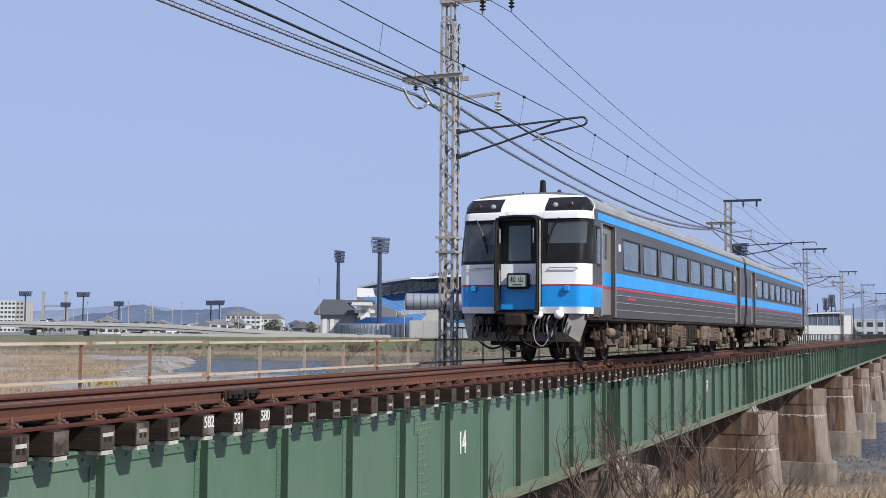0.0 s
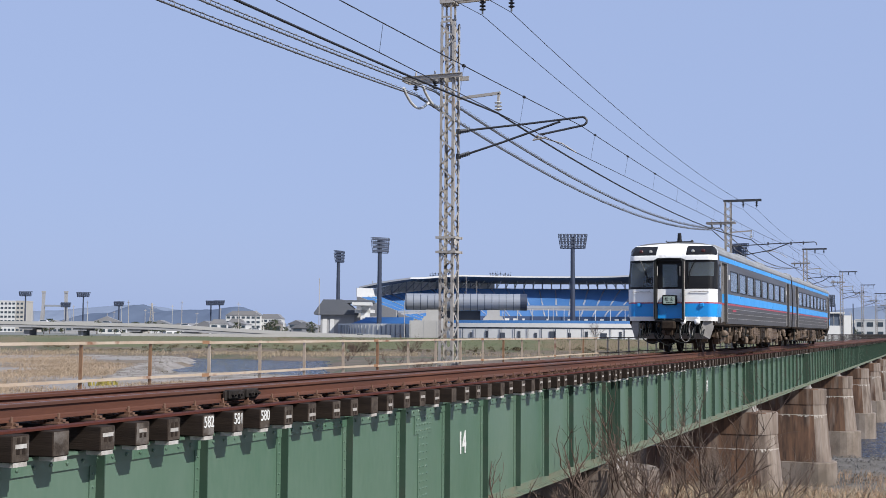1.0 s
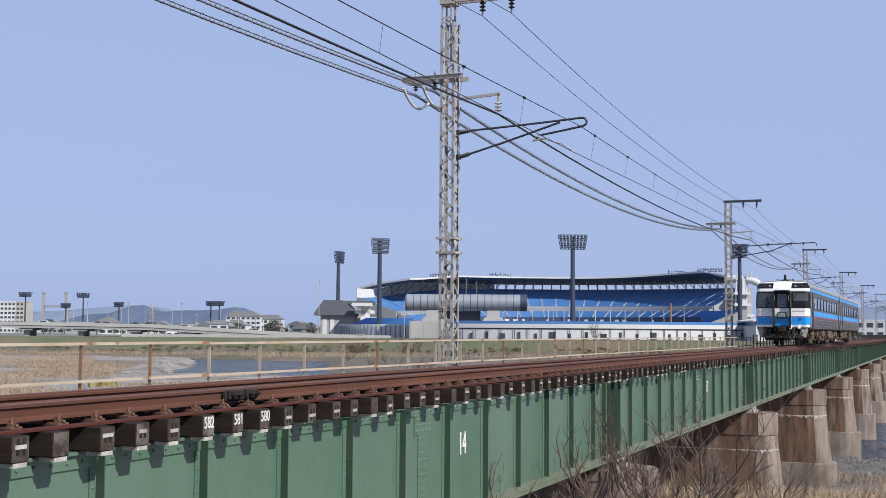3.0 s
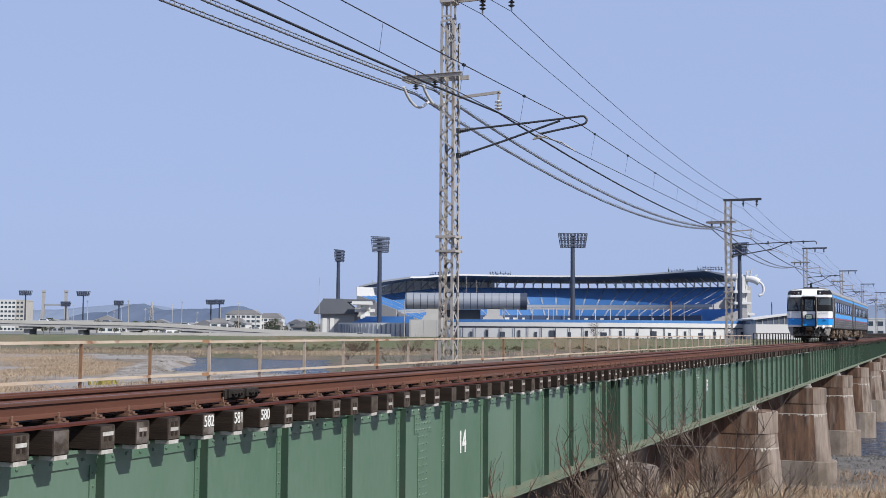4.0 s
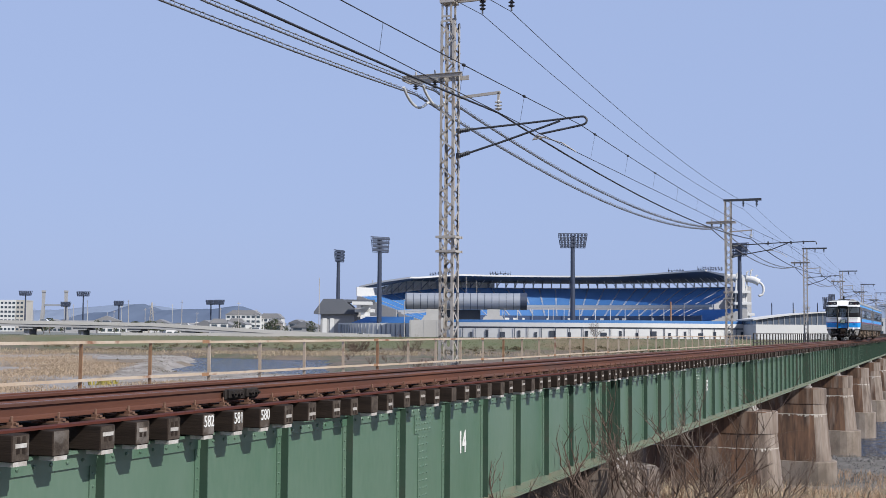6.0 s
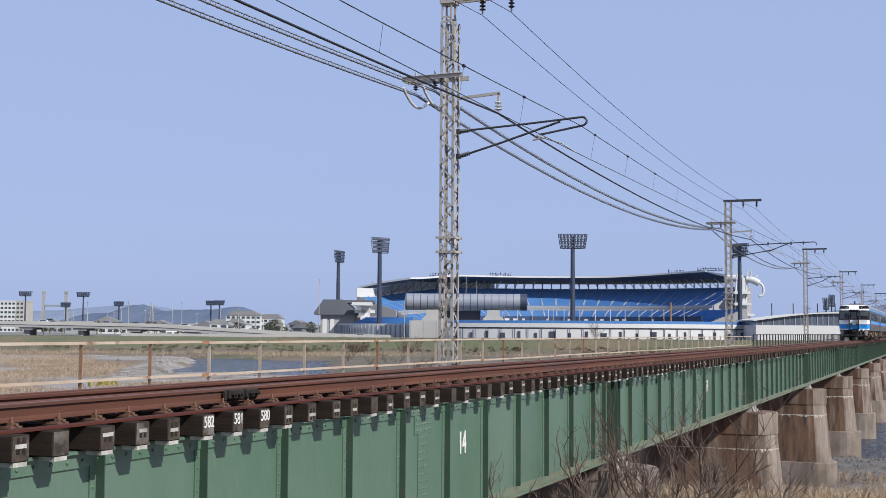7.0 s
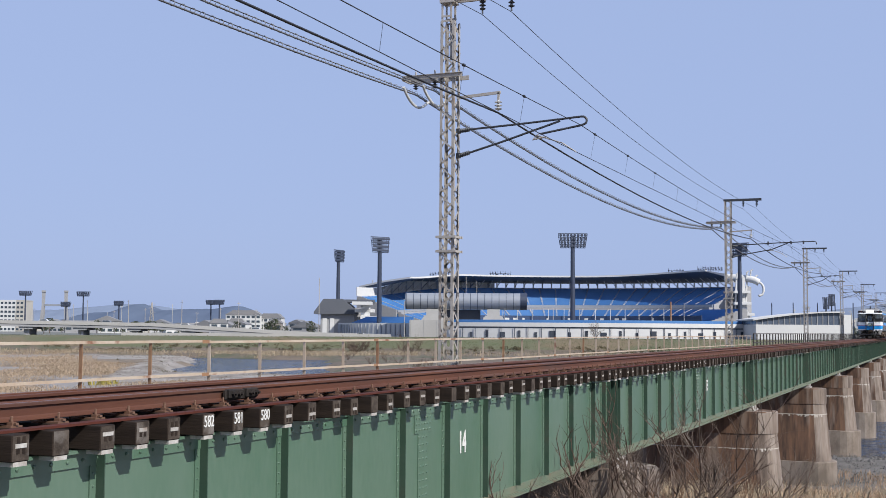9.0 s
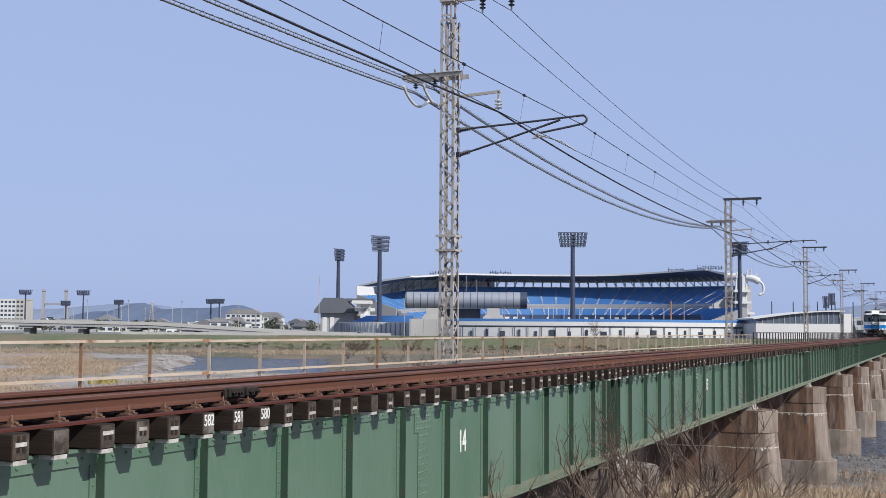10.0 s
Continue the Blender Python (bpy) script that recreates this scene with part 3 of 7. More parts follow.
build_railing("railing", "weathered cream-painted steel railing with rusted posts", 9.76, 73.0, 1.5, 0.475, -0.05, -0.57, (FENCE, FENCE_RUST), 0.055)
build_railing("dark_railing", "dark brown steel railing along the walkway", 74.0, 330.0, 1.5, 0.60, 0.05, -0.57, (DARKFENCE, DARKFENCE), 0.08)

# ================= masts and wires =================
MX, MASTS = -3.4, [-15.6, 27.55] + [27.5 + 42.8 * k for k in range(1, 8)]


def insulator(bm, q, n=4, r=0.075, step=0.06, axis="z"):
    prof = []
    for i in range(n):
        prof += [(0.03, -step * (i + 0.05)), (r, -step * (i + 0.45)), (r * 0.8, -step * (i + 0.62)), (0.03, -step * (i + 0.7))]
    lathe(bm, [(0.03, 0)] + prof + [(0.02, -step * n)], 10, q, axis)


def build_mast(y, tall, reach=0.0):
    """A lattice mast; its cantilever ends in a bent loop, or, where reach is given, in a straight top tube of that length."""
    m = thing("catenary_mast", "tall weathered steel lattice mast with cross-arms" if not tall else "taller lattice mast whose cables end in white loops",
              "catenary mast", "catenary masts", at=pose(MX, y, 0))
    h, low, w = 8.45 if tall else 8.28, Z_BOTTOM - 0.2, 0.19
    for sx in (-1, 1):
        for sy in (-1, 1):
            bm = B()
            box(bm, min(sx * w, sx * (w - 0.065)), max(sx * w, sx * (w - 0.065)), sy * w - 0.004, sy * w + 0.004, low, h)
            box(bm, sx * w - 0.004, sx * w + 0.004, min(sy * w, sy * (w - 0.065)), max(sy * w, sy * (w - 0.065)), low, h)
            part("corner_angle", bm, GALV, m)
    step = 0.36
    n = int((h - low) / step)
    bm = B()
    bar(bm, (-w, 0, 0), (w, 0, step), 0.008, 0.042, (0, 0, 1))
    lb = mesh(bm, "lacing_bar", GALV)
    for i in range(n):
        for k in range(4):
            o = new("lacing_bar", lb)
            o.parent = m
            sx, sy = ((0, -1), (1, 0), (0, 1), (-1, 0))[k]
            o.matrix_basis = pose(sx * w, sy * w, low + step * i, 0, 0, 90 * k + (180 if i % 2 else 0))
    bm = B()
    box(bm, -0.32, 0.32, -0.32, 0.32, low, low + 0.04)
    part("base_plate", bm, GALV, m)
    for z in (2.62, 2.98):
        bm = B()
        for s in (-1, 1):
            box(bm, -w - 0.08, w + 0.08, s * (w + 0.03) - 0.02, s * (w + 0.03) + 0.02, z - 0.03, z + 0.03)
            box(bm, s * (w + 0.03) - 0.02, s * (w + 0.03) + 0.02, -w - 0.01, w + 0.01, z - 0.03, z + 0.03)
        part("clamp_band", bm, GALV, m)
    # small pale plate by the clamp
    bm = B()
    lathe(bm, ((0.09, 0), (0.09, 0.012)), 10, (w + 0.05, -w, 2.85), "x")
    part("number_plate", bm, PALE_PLATE, m, "round pale plate")
    # feeder cross-arm towards the outside: two channels, end plate, seats and pins
    for s in (-1, 1):
        bm = B()
        e = s * (w + 0.03)
        extrude(bm, ((e, 7.0), (e + s * 0.05, 7.0), (e + s * 0.05, 7.012), (e + s * 0.012, 7.012), (e + s * 0.012, 7.098), (e + s * 0.05, 7.098), (e + s * 0.05, 7.11), (e, 7.11)), "x", -1.22, 0.42)
        part("cross_arm", bm, GALV, m)
    bm = B()
    box(bm, -1.24, -1.2, -w - 0.026, w + 0.026, 7.0, 7.11)
    part("end_plate", bm, GALV, m)
    for x in (-0.95, -0.42):
        bm = B()
        box(bm, x - 0.04, x + 0.04, -w - 0.03, w + 0.03, 6.97, 6.998)
        rod(bm, (x, 0, 6.99), (x, 0, 7.26), 0.02)
        part("insulator_seat", bm, GALV, m)
    for x in (-0.95, -0.42):
        bm = B()
        insulator(bm, (x, 0, 6.97), 3)
        part("insulator", bm, DARKSTEEL, m)
    # short arm with a white insulator towards the track
    bm = B()
    bar(bm, (w, 0, 6.50), (1.36, 0, 6.565), 0.05, 0.07)
    bar(bm, (1.31, 0, 6.56), (1.30, 0, 6.36), 0.05)
    part("feeder_arm", bm, GALV, m)
    bm = B()
    insulator(bm, (1.30, 0, 6.36), 3, 0.1, 0.085)
    part("insulator", bm, PORCELAIN, m, "white porcelain insulator")
    # top arm
    zt = 8.97 if tall else h
    if tall:
        bm = B()
        for x0, x1 in ((-0.185, -0.145), (0.05, 0.095)):
            for sy in (-1, 1):
                box(bm, x0, x1, sy * 0.14 - 0.02, sy * 0.14 + 0.02, 7.45, zt)
        for z in (8.46, 8.58):
            for sy in (-1, 1):
                box(bm, -0.185, 0.095, sy * 0.166 - 0.005, sy * 0.166 + 0.005, z - 0.025, z + 0.025)
        box(bm, -0.22, 0.16, -0.2, 0.2, 8.93, 8.965)
        part("mast_extension", bm, GALV, m, "slender steel extension frame")
    bm = B()
    for s in (-1, 1):
        box(bm, -0.25, 1.9, s * 0.1 - 0.03, s * 0.1 + 0.03, zt, zt + 0.12)
    for x in (0.87, 1.64):
        box(bm, x - 0.04, x + 0.04, -0.13, 0.13, zt - 0.03, zt)
    part("top_arm", bm, DARKSTEEL if not tall else GALV, m)
    for x in (0.87, 1.64):
        bm = B()
        insulator(bm, (x, 0, zt - 0.03), 3, 0.085, 0.09)
        rod(bm, (x, 0, zt - 0.29), (x, 0, zt - 0.37), 0.025)
        part("insulator", bm, DARKSTEEL, m)
    # swivelling cantilever
    bm = B()
    if reach:
        tube(bm, [(w + 0.34, 0, 5.70), (reach * 0.5, 0, 5.78), (reach - 0.1, 0, 5.84), (reach, 0, 5.80), (reach + 0.04, 0, 5.66)], 0.03, 8)
        tube(bm, [(w + 0.34, 0, 5.10), (reach * 0.5, 0, 5.42), (reach * 0.70, 0, 5.80)], 0.03, 8)
        for x in (reach * 0.46, reach * 0.72, reach * 0.86):
            box(bm, x - 0.04, x + 0.04, -0.05, 0.05, 5.70, 5.88)
    else:
        tube(bm, rounded([(w + 0.34, 0, 5.68), (1.9, 0, 5.74), (3.0, 0, 5.80), (3.42, 0, 5.825), (3.51, 0, 5.81), (3.56, 0, 5.76), (3.56, 0, 5.69), (3.50, 0, 5.635), (3.3, 0, 5.595), (2.4, 0, 5.46)], 3), 0.028, 8)
        tube(bm, [(w + 0.34, 0, 5.09), (1.4, 0, 5.32), (2.9, 0, 5.75)], 0.028, 8)
    for z0 in (5.655, 5.030):
        box(bm, w, w + 0.1, -0.05, 0.05, z0 - 0.06, z0 + 0.06)
    part("cantilever", bm, DARKSTEEL, m, "dark tubular cantilever")
    for a, b in (((w + 0.08, 0, 5.655), (w + 0.36, 0, 5.682)), ((w + 0.08, 0, 5.030), (w + 0.36, 0, 5.100))):
        bm = B()
        a, b = Vector(a), Vector(b)
        for i in range(6):
            c = a + (b - a) * (i + 0.2) / 6
            rod(bm, c, c + (b - a) * 0.07, 0.065, 8, 0.05)
        rod(bm, a, b, 0.03, 6)
        part("insulator", bm, DARKSTEEL, m)
    bm = B()
    tube(bm, [(2.4, 0, 5.490), (2.3, 0, 5.430), (2.95, 0, 5.210), (3.3, 0, 4.970)], 0.016, 6)
    tube(bm, [(2.32, 0, 5.440), (2.2, 0, 5.330), (2.55, 0, 5.380)], 0.02, 6)
    part("steady_arm", bm, GALV, m)
    if tall:
        for x, y2 in ((-0.95, -0.5), (-0.42, -0.3)):
            bm = B()
            tube(bm, [(x, -0.75 + 1.6 * t, 6.72 - 0.31 * math.sin(math.pi * min(1, t * 1.05)) ** 0.8 - 0.1 * t) for t in (i / 12 for i in range(13))], 0.035, 8)
            part("jumper_loop", bm, PORCELAIN, m, "white sheathed jumper loop")
    return m


build_mast(MASTS[2], False, 4.9)
mast = build_mast(MASTS[3], False, 3.0)
for y in MASTS[4:]:
    copy_thing(mast, pose(MX, y, 0))
build_mast(MASTS[1], True)
copy_thing(mast, pose(MX, MASTS[0], 0))


def run_wire(name, label, x, heights, sag, r, material, beads=0.0, stagger=0.0, n=14):
    """One wire from mast to mast, hanging in shallow curves."""
    bm = B()
    pts = []
    for k in range(len(MASTS) - 1):
        for i in range(n):
            t = i / n
            z = heights(k) * (1 - t) + heights(k + 1) * t - 4 * (sag if isinstance(sag, float) else sag[min(k, 1)]) * t * (1 - t)
            xx = x + stagger * ((-1) ** k) * (1 - 2 * t)
            pts.append((xx, MASTS[k] + (MASTS[k + 1] - MASTS[k]) * t, z))
    tube(bm, pts, r, 5)
    if beads:
        tube(bm, [(q[0], q[1], q[2] + (0.075 if i < n else 0.04)) for i, q in enumerate(pts)], 0.011, 4)
        for a, b in zip(pts[:2 * n], pts[1:2 * n + 1]):
            a, b = Vector(a), Vector(b)
            m = max(1, int((b - a).length / beads))
            for j in range(m):
                c = a + (b - a) * j / m
                ring = [c + Vector((0.04 * math.cos(q), 0.02 * math.cos(q), 0.037 + 0.055 * math.sin(q))) for q in (math.pi * 2 * i / 8 for i in range(9))]
                tube(bm, ring, 0.007, 3)
    w = part(name, bm, material)
    return tagged(w, label, "wire", "overhead wires")


def flat(z, first=None):
    return lambda k: first if (first is not None and k == 1) else z


run_wire("contact_wire", "thin copper contact wire over the track", 0.0, flat(4.98), 0.0, 0.009, WIRE, stagger=0.12)
run_wire("messenger_wire", "messenger wire above the contact wire", 0.0, flat(5.63), 0.25, 0.010, WIRE)
run_wire("feeder_wire", "thick black feeder wire", MX + 1.30, flat(6.05), (0.34, 0.5), 0.026, WIRE)
for dx, zz in ((-0.95, 6.66), (-0.42, 6.72)):
    run_wire("feeder_cable", "grey cable laced to a carrier wire with rings", MX + dx, flat(zz), (0.5, 0.88), 0.02, CABLE, beads=0.3)
run_wire("top_wire", "thin wire along the mast tops", MX + 0.87, flat(7.81, 8.57), 0.52, 0.009, WIRE)
run_wire("top_wire", "thin wire along the mast tops", MX + 1.64, flat(7.81, 8.57), 0.52, 0.009, WIRE)
bm = B()
for k in range(len(MASTS) - 1):
    for i in range(12):
        t = (1.35 + 3.42 * i) / (MASTS[k + 1] - MASTS[k])
        y = MASTS[k] + (MASTS[k + 1] - MASTS[k]) * t
        zt = 5.63 - 4 * 0.25 * t * (1 - t)
        xx = 0.12 * ((-1) ** k) * (1 - 2 * t)
        rod(bm, (xx, y, 4.98), (0, y, zt), 0.0035, 4)
        if k < 2 and i in (0, 1, 2, 10, 11):          # clamps that show against the sky
            rod(bm, (0, y - 0.04, zt), (0, y + 0.04, zt), 0.03, 6)
tagged(part("dropper", bm, WIRE), "thin droppers between messenger and contact wire", "wire", kind="stuff")


# ================= train =================
T_WHITE = mat("white_train_paint", (1.12, 1.12, 1.10, 1), (1.0, 0.99, 0.97, 1), 0.3, 0, 2, 30, 0.7, 0.02, 0.002, third=(0.5, 0.48, 0.45, 1), third_scale=2.5, third_at=(0.62, 0.8))
T_BLUE = mat("sky_blue_train_paint", (0.010, 0.36, 0.90, 1), (0.012, 0.31, 0.80, 1), 0.3, 0, 1.5, 30, 0.7, 0.02, 0.002)
T_RED = mat("red_train_stripe", (0.50, 0.035, 0.055, 1), (0.4, 0.03, 0.05, 1), 0.35, 0, 3, 30)
T_STEEL = mat("dull_stainless_steel", (0.155, 0.148, 0.147, 1), (0.125, 0.115, 0.108, 1), 0.42, 0.55, 0.8, 20, 0.8, 0.05, 0.002, (1, 0.2, 3), (0.15, 0.13, 0.115, 1), 0.9, (0.58, 0.8))
T_ROOF = mat("grey_train_roof", (0.33, 0.345, 0.36, 1), (0.24, 0.24, 0.245, 1), 0.6, 0, 1, 15, 0.8)
T_BLACK = mat("black_train_trim", (0.009, 0.009, 0.010, 1), (0.018, 0.018, 0.018, 1), 0.45, 0, 4, 40, spec=0.25)
T_UNDER = mat("dusty_underframe_steel", (0.014, 0.011, 0.009, 1), (0.075, 0.052, 0.036, 1), 0.85, 0.0, 2, 20, 0.8, 0.4, 0.01, spec=0.15)
T_BOX = mat("brown_dusted_equipment_box", (0.195, 0.132, 0.088, 1), (0.060, 0.040, 0.028, 1), 0.75, 0.1, 2, 20, 0.8)
T_TIRE = mat("worn_wheel_steel", (0.05, 0.037, 0.03, 1), (0.12, 0.095, 0.08, 1), 0.6, 0.3, 4, 30)
FITTING = mat("dusty_tan_casting", (0.27, 0.20, 0.145, 1), (0.12, 0.085, 0.06, 1), 0.75, 0.1, 5, 40, 0.8)
T_SKIRT = mat("grey_skirt_paint", (0.36, 0.35, 0.34, 1), (0.24, 0.22, 0.2, 1), 0.5, 0, 2, 20, 0.8)
T_DOOR = mat("pale_stainless_door", (0.36, 0.345, 0.33, 1), (0.26, 0.245, 0.235, 1), 0.38, 0.4, 1.2, 25, 0.8, 0.05, 0.002, (1, 1, 0.25))
# pale steel that carries the highlights of door edges and ribs as colour
STEEL_HIGHLIGHT = mat("polished_steel_edge", (0.72, 0.70, 0.68, 1), (0.42, 0.40, 0.38, 1), 0.35, 0.5, 4, 40, 0.8, 0.05, 0.002)
GLOSS = mat("glossy_black_panel", (0.012, 0.011, 0.011, 1), (0.022, 0.02, 0.019, 1), 0.22, 0, 3, 30, 0.5, 0, spec=0.3)
LAMP_WHITE = mat("pale_lamp_lens", (0.62, 0.60, 0.55, 1), (0.45, 0.43, 0.4, 1), 0.15, 0.3, 6, 30, 0.6, 0)
TAIL = mat("dark_red_tail_lens", (0.07, 0.012, 0.012, 1), (0.045, 0.01, 0.01, 1), 0.2, 0, 5, 30, 0.5, 0)
RUBBER = mat("black_rubber", (0.010, 0.014, 0.014, 1), (0.035, 0.033, 0.03, 1), 0.75, 0, 5, 50, spec=0.25)
SIGNFACE = mat("pale_green_sign_film", (0.42, 0.52, 0.44, 1), (0.36, 0.46, 0.4, 1), 0.4, 0, 8, 40, 0.4)


def glass(name, tint, rough=0.04, clear=0.9):
    m = bpy.data.materials.new(name)
    m.use_nodes = True
    b = m.node_tree.nodes["Principled BSDF"]
    b.inputs["Base Color"].default_value = (*tint, 1)
    b.inputs["Roughness"].default_value = rough
    b.inputs["Transmission Weight"].default_value = clear
    b.inputs["IOR"].default_value = 1.45
    return m


PANE = glass("tinted_window_glass", (0.50, 0.60, 0.65))
CABGLASS = glass("cab_window_glass", (0.60, 0.70, 0.75), clear=0.92)
INTERIOR = mat("dim_cream_interior", (0.45, 0.44, 0.40, 1), (0.35, 0.34, 0.32, 1), 0.8, 0, 2, 20, bump=0)
CURTAIN = mat("pale_blue_grey_curtain", (0.30, 0.38, 0.42, 1), (0.24, 0.31, 0.35, 1), 0.9, 0, 2, 30, 0.6, 0.2, 0.01, (1, 14, 1))
SEAT = mat("blue_seat_cloth", (0.06, 0.09, 0.2, 1), (0.1, 0.12, 0.2, 1), 0.9, 0, 4, 60)
CHROME = mat("bright_lamp_reflector", (0.75, 0.75, 0.75, 1), (0.6, 0.6, 0.6, 1), 0.15, 1.0, 4, 30, 0.4, 0)
W, L_CAR = 1.435, 20.8
START = 23.1      # y of the train's front at the start


def side_x(z):
    """Half width of the body at a height: straight walls that lean in a little at the sill and below the eaves."""
    if z > 3.2:
        s = min(1.0, ((z - 3.2) / 0.36)) ** (1 / 0.75)
        return (W - 0.035) * max(0.0, 1 - s * s) ** 0.31
    return W - 0.05 * smooth(1.55, 0.95, z) - 0.035 * smooth(2.4, 3.2, z)


def front_y(x, z):
    """How far back the front lies: a slight bow in plan, a rake above the waist."""
    a = abs(x)
    y = 0.05 * (a / 1.2) ** 2 + 0.30 * smooth(1.18, W, a) ** 2
    return y + 0.16 * smooth(2.0, 3.05, z) + 0.42 * smooth(3.0, 3.56, z) ** 1.5 + 0.05 * smooth(1.2, 0.98, z)


def skin(bm, x0, x1, z0, z1, off=0.0, nx=14, nz=4):
    """A panel of the front, from x0 to x1 and z0 to z1, proud by off, with turned-in edges."""
    def at(i, j, o):
        z = z0 + (z1 - z0) * j / nz
        x = x0 + (x1 - x0) * i / nx
        x = max(-side_x(z), min(side_x(z), x))
        return (x, front_y(x, z) - o, z)
    g = [[bm.verts.new(at(i, j, off)) for i in range(nx + 1)] for j in range(nz + 1)]
    k = [[bm.verts.new(at(i, j, off - 0.03)) for i in range(nx + 1)] for j in range(nz + 1)]
    for j in range(nz):
        for i in range(nx):
            bm.faces.new((g[j][i], g[j][i + 1], g[j + 1][i + 1], g[j + 1][i]))
    rim = [[bm.verts.new(v.co) for v in row] for row in g]
    for j in range(nz):
        for e in (0, nx):
            bm.faces.new((rim[j][e], rim[j + 1][e], k[j + 1][e], k[j][e]))
    for i in range(nx):
        for e in (0, nz):
            bm.faces.new((rim[e][i], rim[e][i + 1], k[e][i + 1], k[e][i]))


def wall_outline(z0, z1, n=6):
    return [z0 + (z1 - z0) * i / n for i in range(n + 1)]


def side_strip(bm, s, y0, y1, z0, z1, off, n=2):
    """A strip along a side wall, proud by off."""
    zs = wall_outline(z0, z1, n)
    a = [[bm.verts.new((s * (side_x(z) + o), y, z)) for z in zs] for y in (y0, y1) for o in (off, -0.02)]
    o0, i0, o1, i1 = a
    for j in range(n):
        bm.faces.new((o0[j], o1[j], o1[j + 1], o0[j + 1]))
    for j in (0, n):
        bm.faces.new((o0[j], o1[j], i1[j], i0[j]))
    for p, q in ((o0, i0), (o1, i1)):
        for j in range(n):
            bm.faces.new((p[j], p[j + 1], q[j + 1], q[j]))


WIN = [(2.92 + 1.945 * i, 4.58 + 1.945 * i) for i in range(8)]
WZ0, WZ1 = 2.02, 2.74
DOORS = ((1.12, 2.22), (18.68, 19.72))
YB = 0.62        # where the straight body begins behind the cab front


def build_car(y0, name_at):
    car = thing("railcar", "grey stainless diesel railcar with sky-blue bands and a white front", "train car", "train", at=name_at)
    # side walls with real openings
    for s in (1, -1):
        bm = B()
        cuts = sorted([YB, L_CAR] + [v for q in WIN for v in q] + [v for q in DOORS for v in q])
        for a, b in zip(cuts, cuts[1:]):
            if any(abs(a - d[0]) < 1e-6 for d in DOORS):
                side_strip(bm, s, a, b, 2.93, 3.2, 0, 3)
            elif any(abs(a - w[0]) < 1e-6 for w in WIN):
                side_strip(bm, s, a, b, 0.96, WZ0, 0, 5)
                side_strip(bm, s, a, b, WZ1, 3.2, 0, 3)
            else:
                side_strip(bm, s, a, b, 0.96, 3.2, 0, 9)
        bmesh.ops.remove_doubles(bm, verts=bm.verts, dist=1e-4)
        part("side_wall", bm, T_STEEL, car)
        spans = ((YB, DOORS[0][0]), (DOORS[0][1], DOORS[1][0]), (DOORS[1][1], L_CAR))
        bm = B()
        for a, b in spans[1:]:
            side_strip(bm, s, a + 0.01, b - 0.01, 1.645, 1.93, 0.004)
        part("blue_band", bm, T_BLUE, car, "sky-blue waist band")
        bm = B()
        side_strip(bm, s, YB + 0.3, L_CAR - 0.01, 2.985, 3.14, 0.004)
        part("blue_band", bm, T_BLUE, car, "sky-blue band under the eaves")
        bm = B()
        for a, b in spans:
            side_strip(bm, s, a + 0.01, b - 0.01, 1.572, 1.624, 0.004, 1)
        part("red_stripe", bm, T_RED, car, "thin red stripe")
        bm = B()
        # ribs are paler than the wall: their highlight lines are painted in
        for z in (1.13, 1.29, 1.45):
            side_strip(bm, s, DOORS[0][1] + 0.02, DOORS[1][0] - 0.02, z, z + 0.014, 0.012, 1)
        part("body_rib", bm, STEEL_HIGHLIGHT, car, "pressed horizontal ribs")
        bm = B()
        side_strip(bm, s, YB, DOORS[0][0] - 0.02, 1.16, 1.575, 0.004, 3)
        part("blue_corner", bm, T_BLUE, car)
        for nm, z0, z1, mt in (("corner_sill", 1.02, 1.155, T_WHITE), ("corner_blue", 1.156, 1.575, T_BLUE), ("corner_red", 1.576, 1.612, T_RED), ("corner_panel", 1.613, 2.035, T_STEEL),
                               ("corner_post", 2.036, 2.965, T_BLACK), ("corner_brow", 2.966, 3.19, T_WHITE)):
            bm = B()
            zs = wall_outline(z0, z1, 4)
            g0 = [bm.verts.new((s * (side_x(z) + 0.001), front_y(side_x(z), z), z)) for z in zs]
            g1 = [bm.verts.new((s * (side_x(z) + 0.001), YB + 0.004, z)) for z in zs]
            for j in range(4):
                bm.faces.new((g0[j], g1[j], g1[j + 1], g0[j + 1]))
            part(nm, bm, mt, car)
        for a, b in WIN:
            bm = B()
            for c in ((a, b, WZ0 - 0.001, WZ0 + 0.035), (a, b, WZ1 - 0.035, WZ1 + 0.001)):
                side_strip(bm, s, *c, 0.008, 1)
            for c in ((a, a + 0.035), (b - 0.035, b)):
                side_strip(bm, s, *c, WZ0 + 0.035, WZ1 - 0.035, 0.008, 1)
            wf = part("window_frame", bm, T_BLACK, car, "dark rubber window frame")
            bm = B()
            x = s * (side_x(2.4) - 0.022)
            box(bm, min(x, x - s * 0.006), max(x, x - s * 0.006), a + 0.03, b - 0.03, WZ0 + 0.03, WZ1 - 0.03)
            part("pane", bm, PANE, wf)
            bm = B()
            xx = s * (side_x(2.4) - 0.1)
            m = 9
            for c0, c1 in ((a + 0.05, a + 0.38 + 0.25 * ((a * 7) % 1)), (b - 0.36, b - 0.05)):
                for i in range(m):
                    f0, f1 = c0 + (c1 - c0) * i / m, c0 + (c1 - c0) * (i + 1) / m
                    o = 0.02 * (i % 2)
                    box(bm, min(xx - s * o, xx - s * (o + 0.015)), max(xx - s * o, xx - s * (o + 0.015)), f0, f1, WZ0 + 0.02, WZ1 - 0.03)
            part("curtain", bm, CURTAIN, wf)
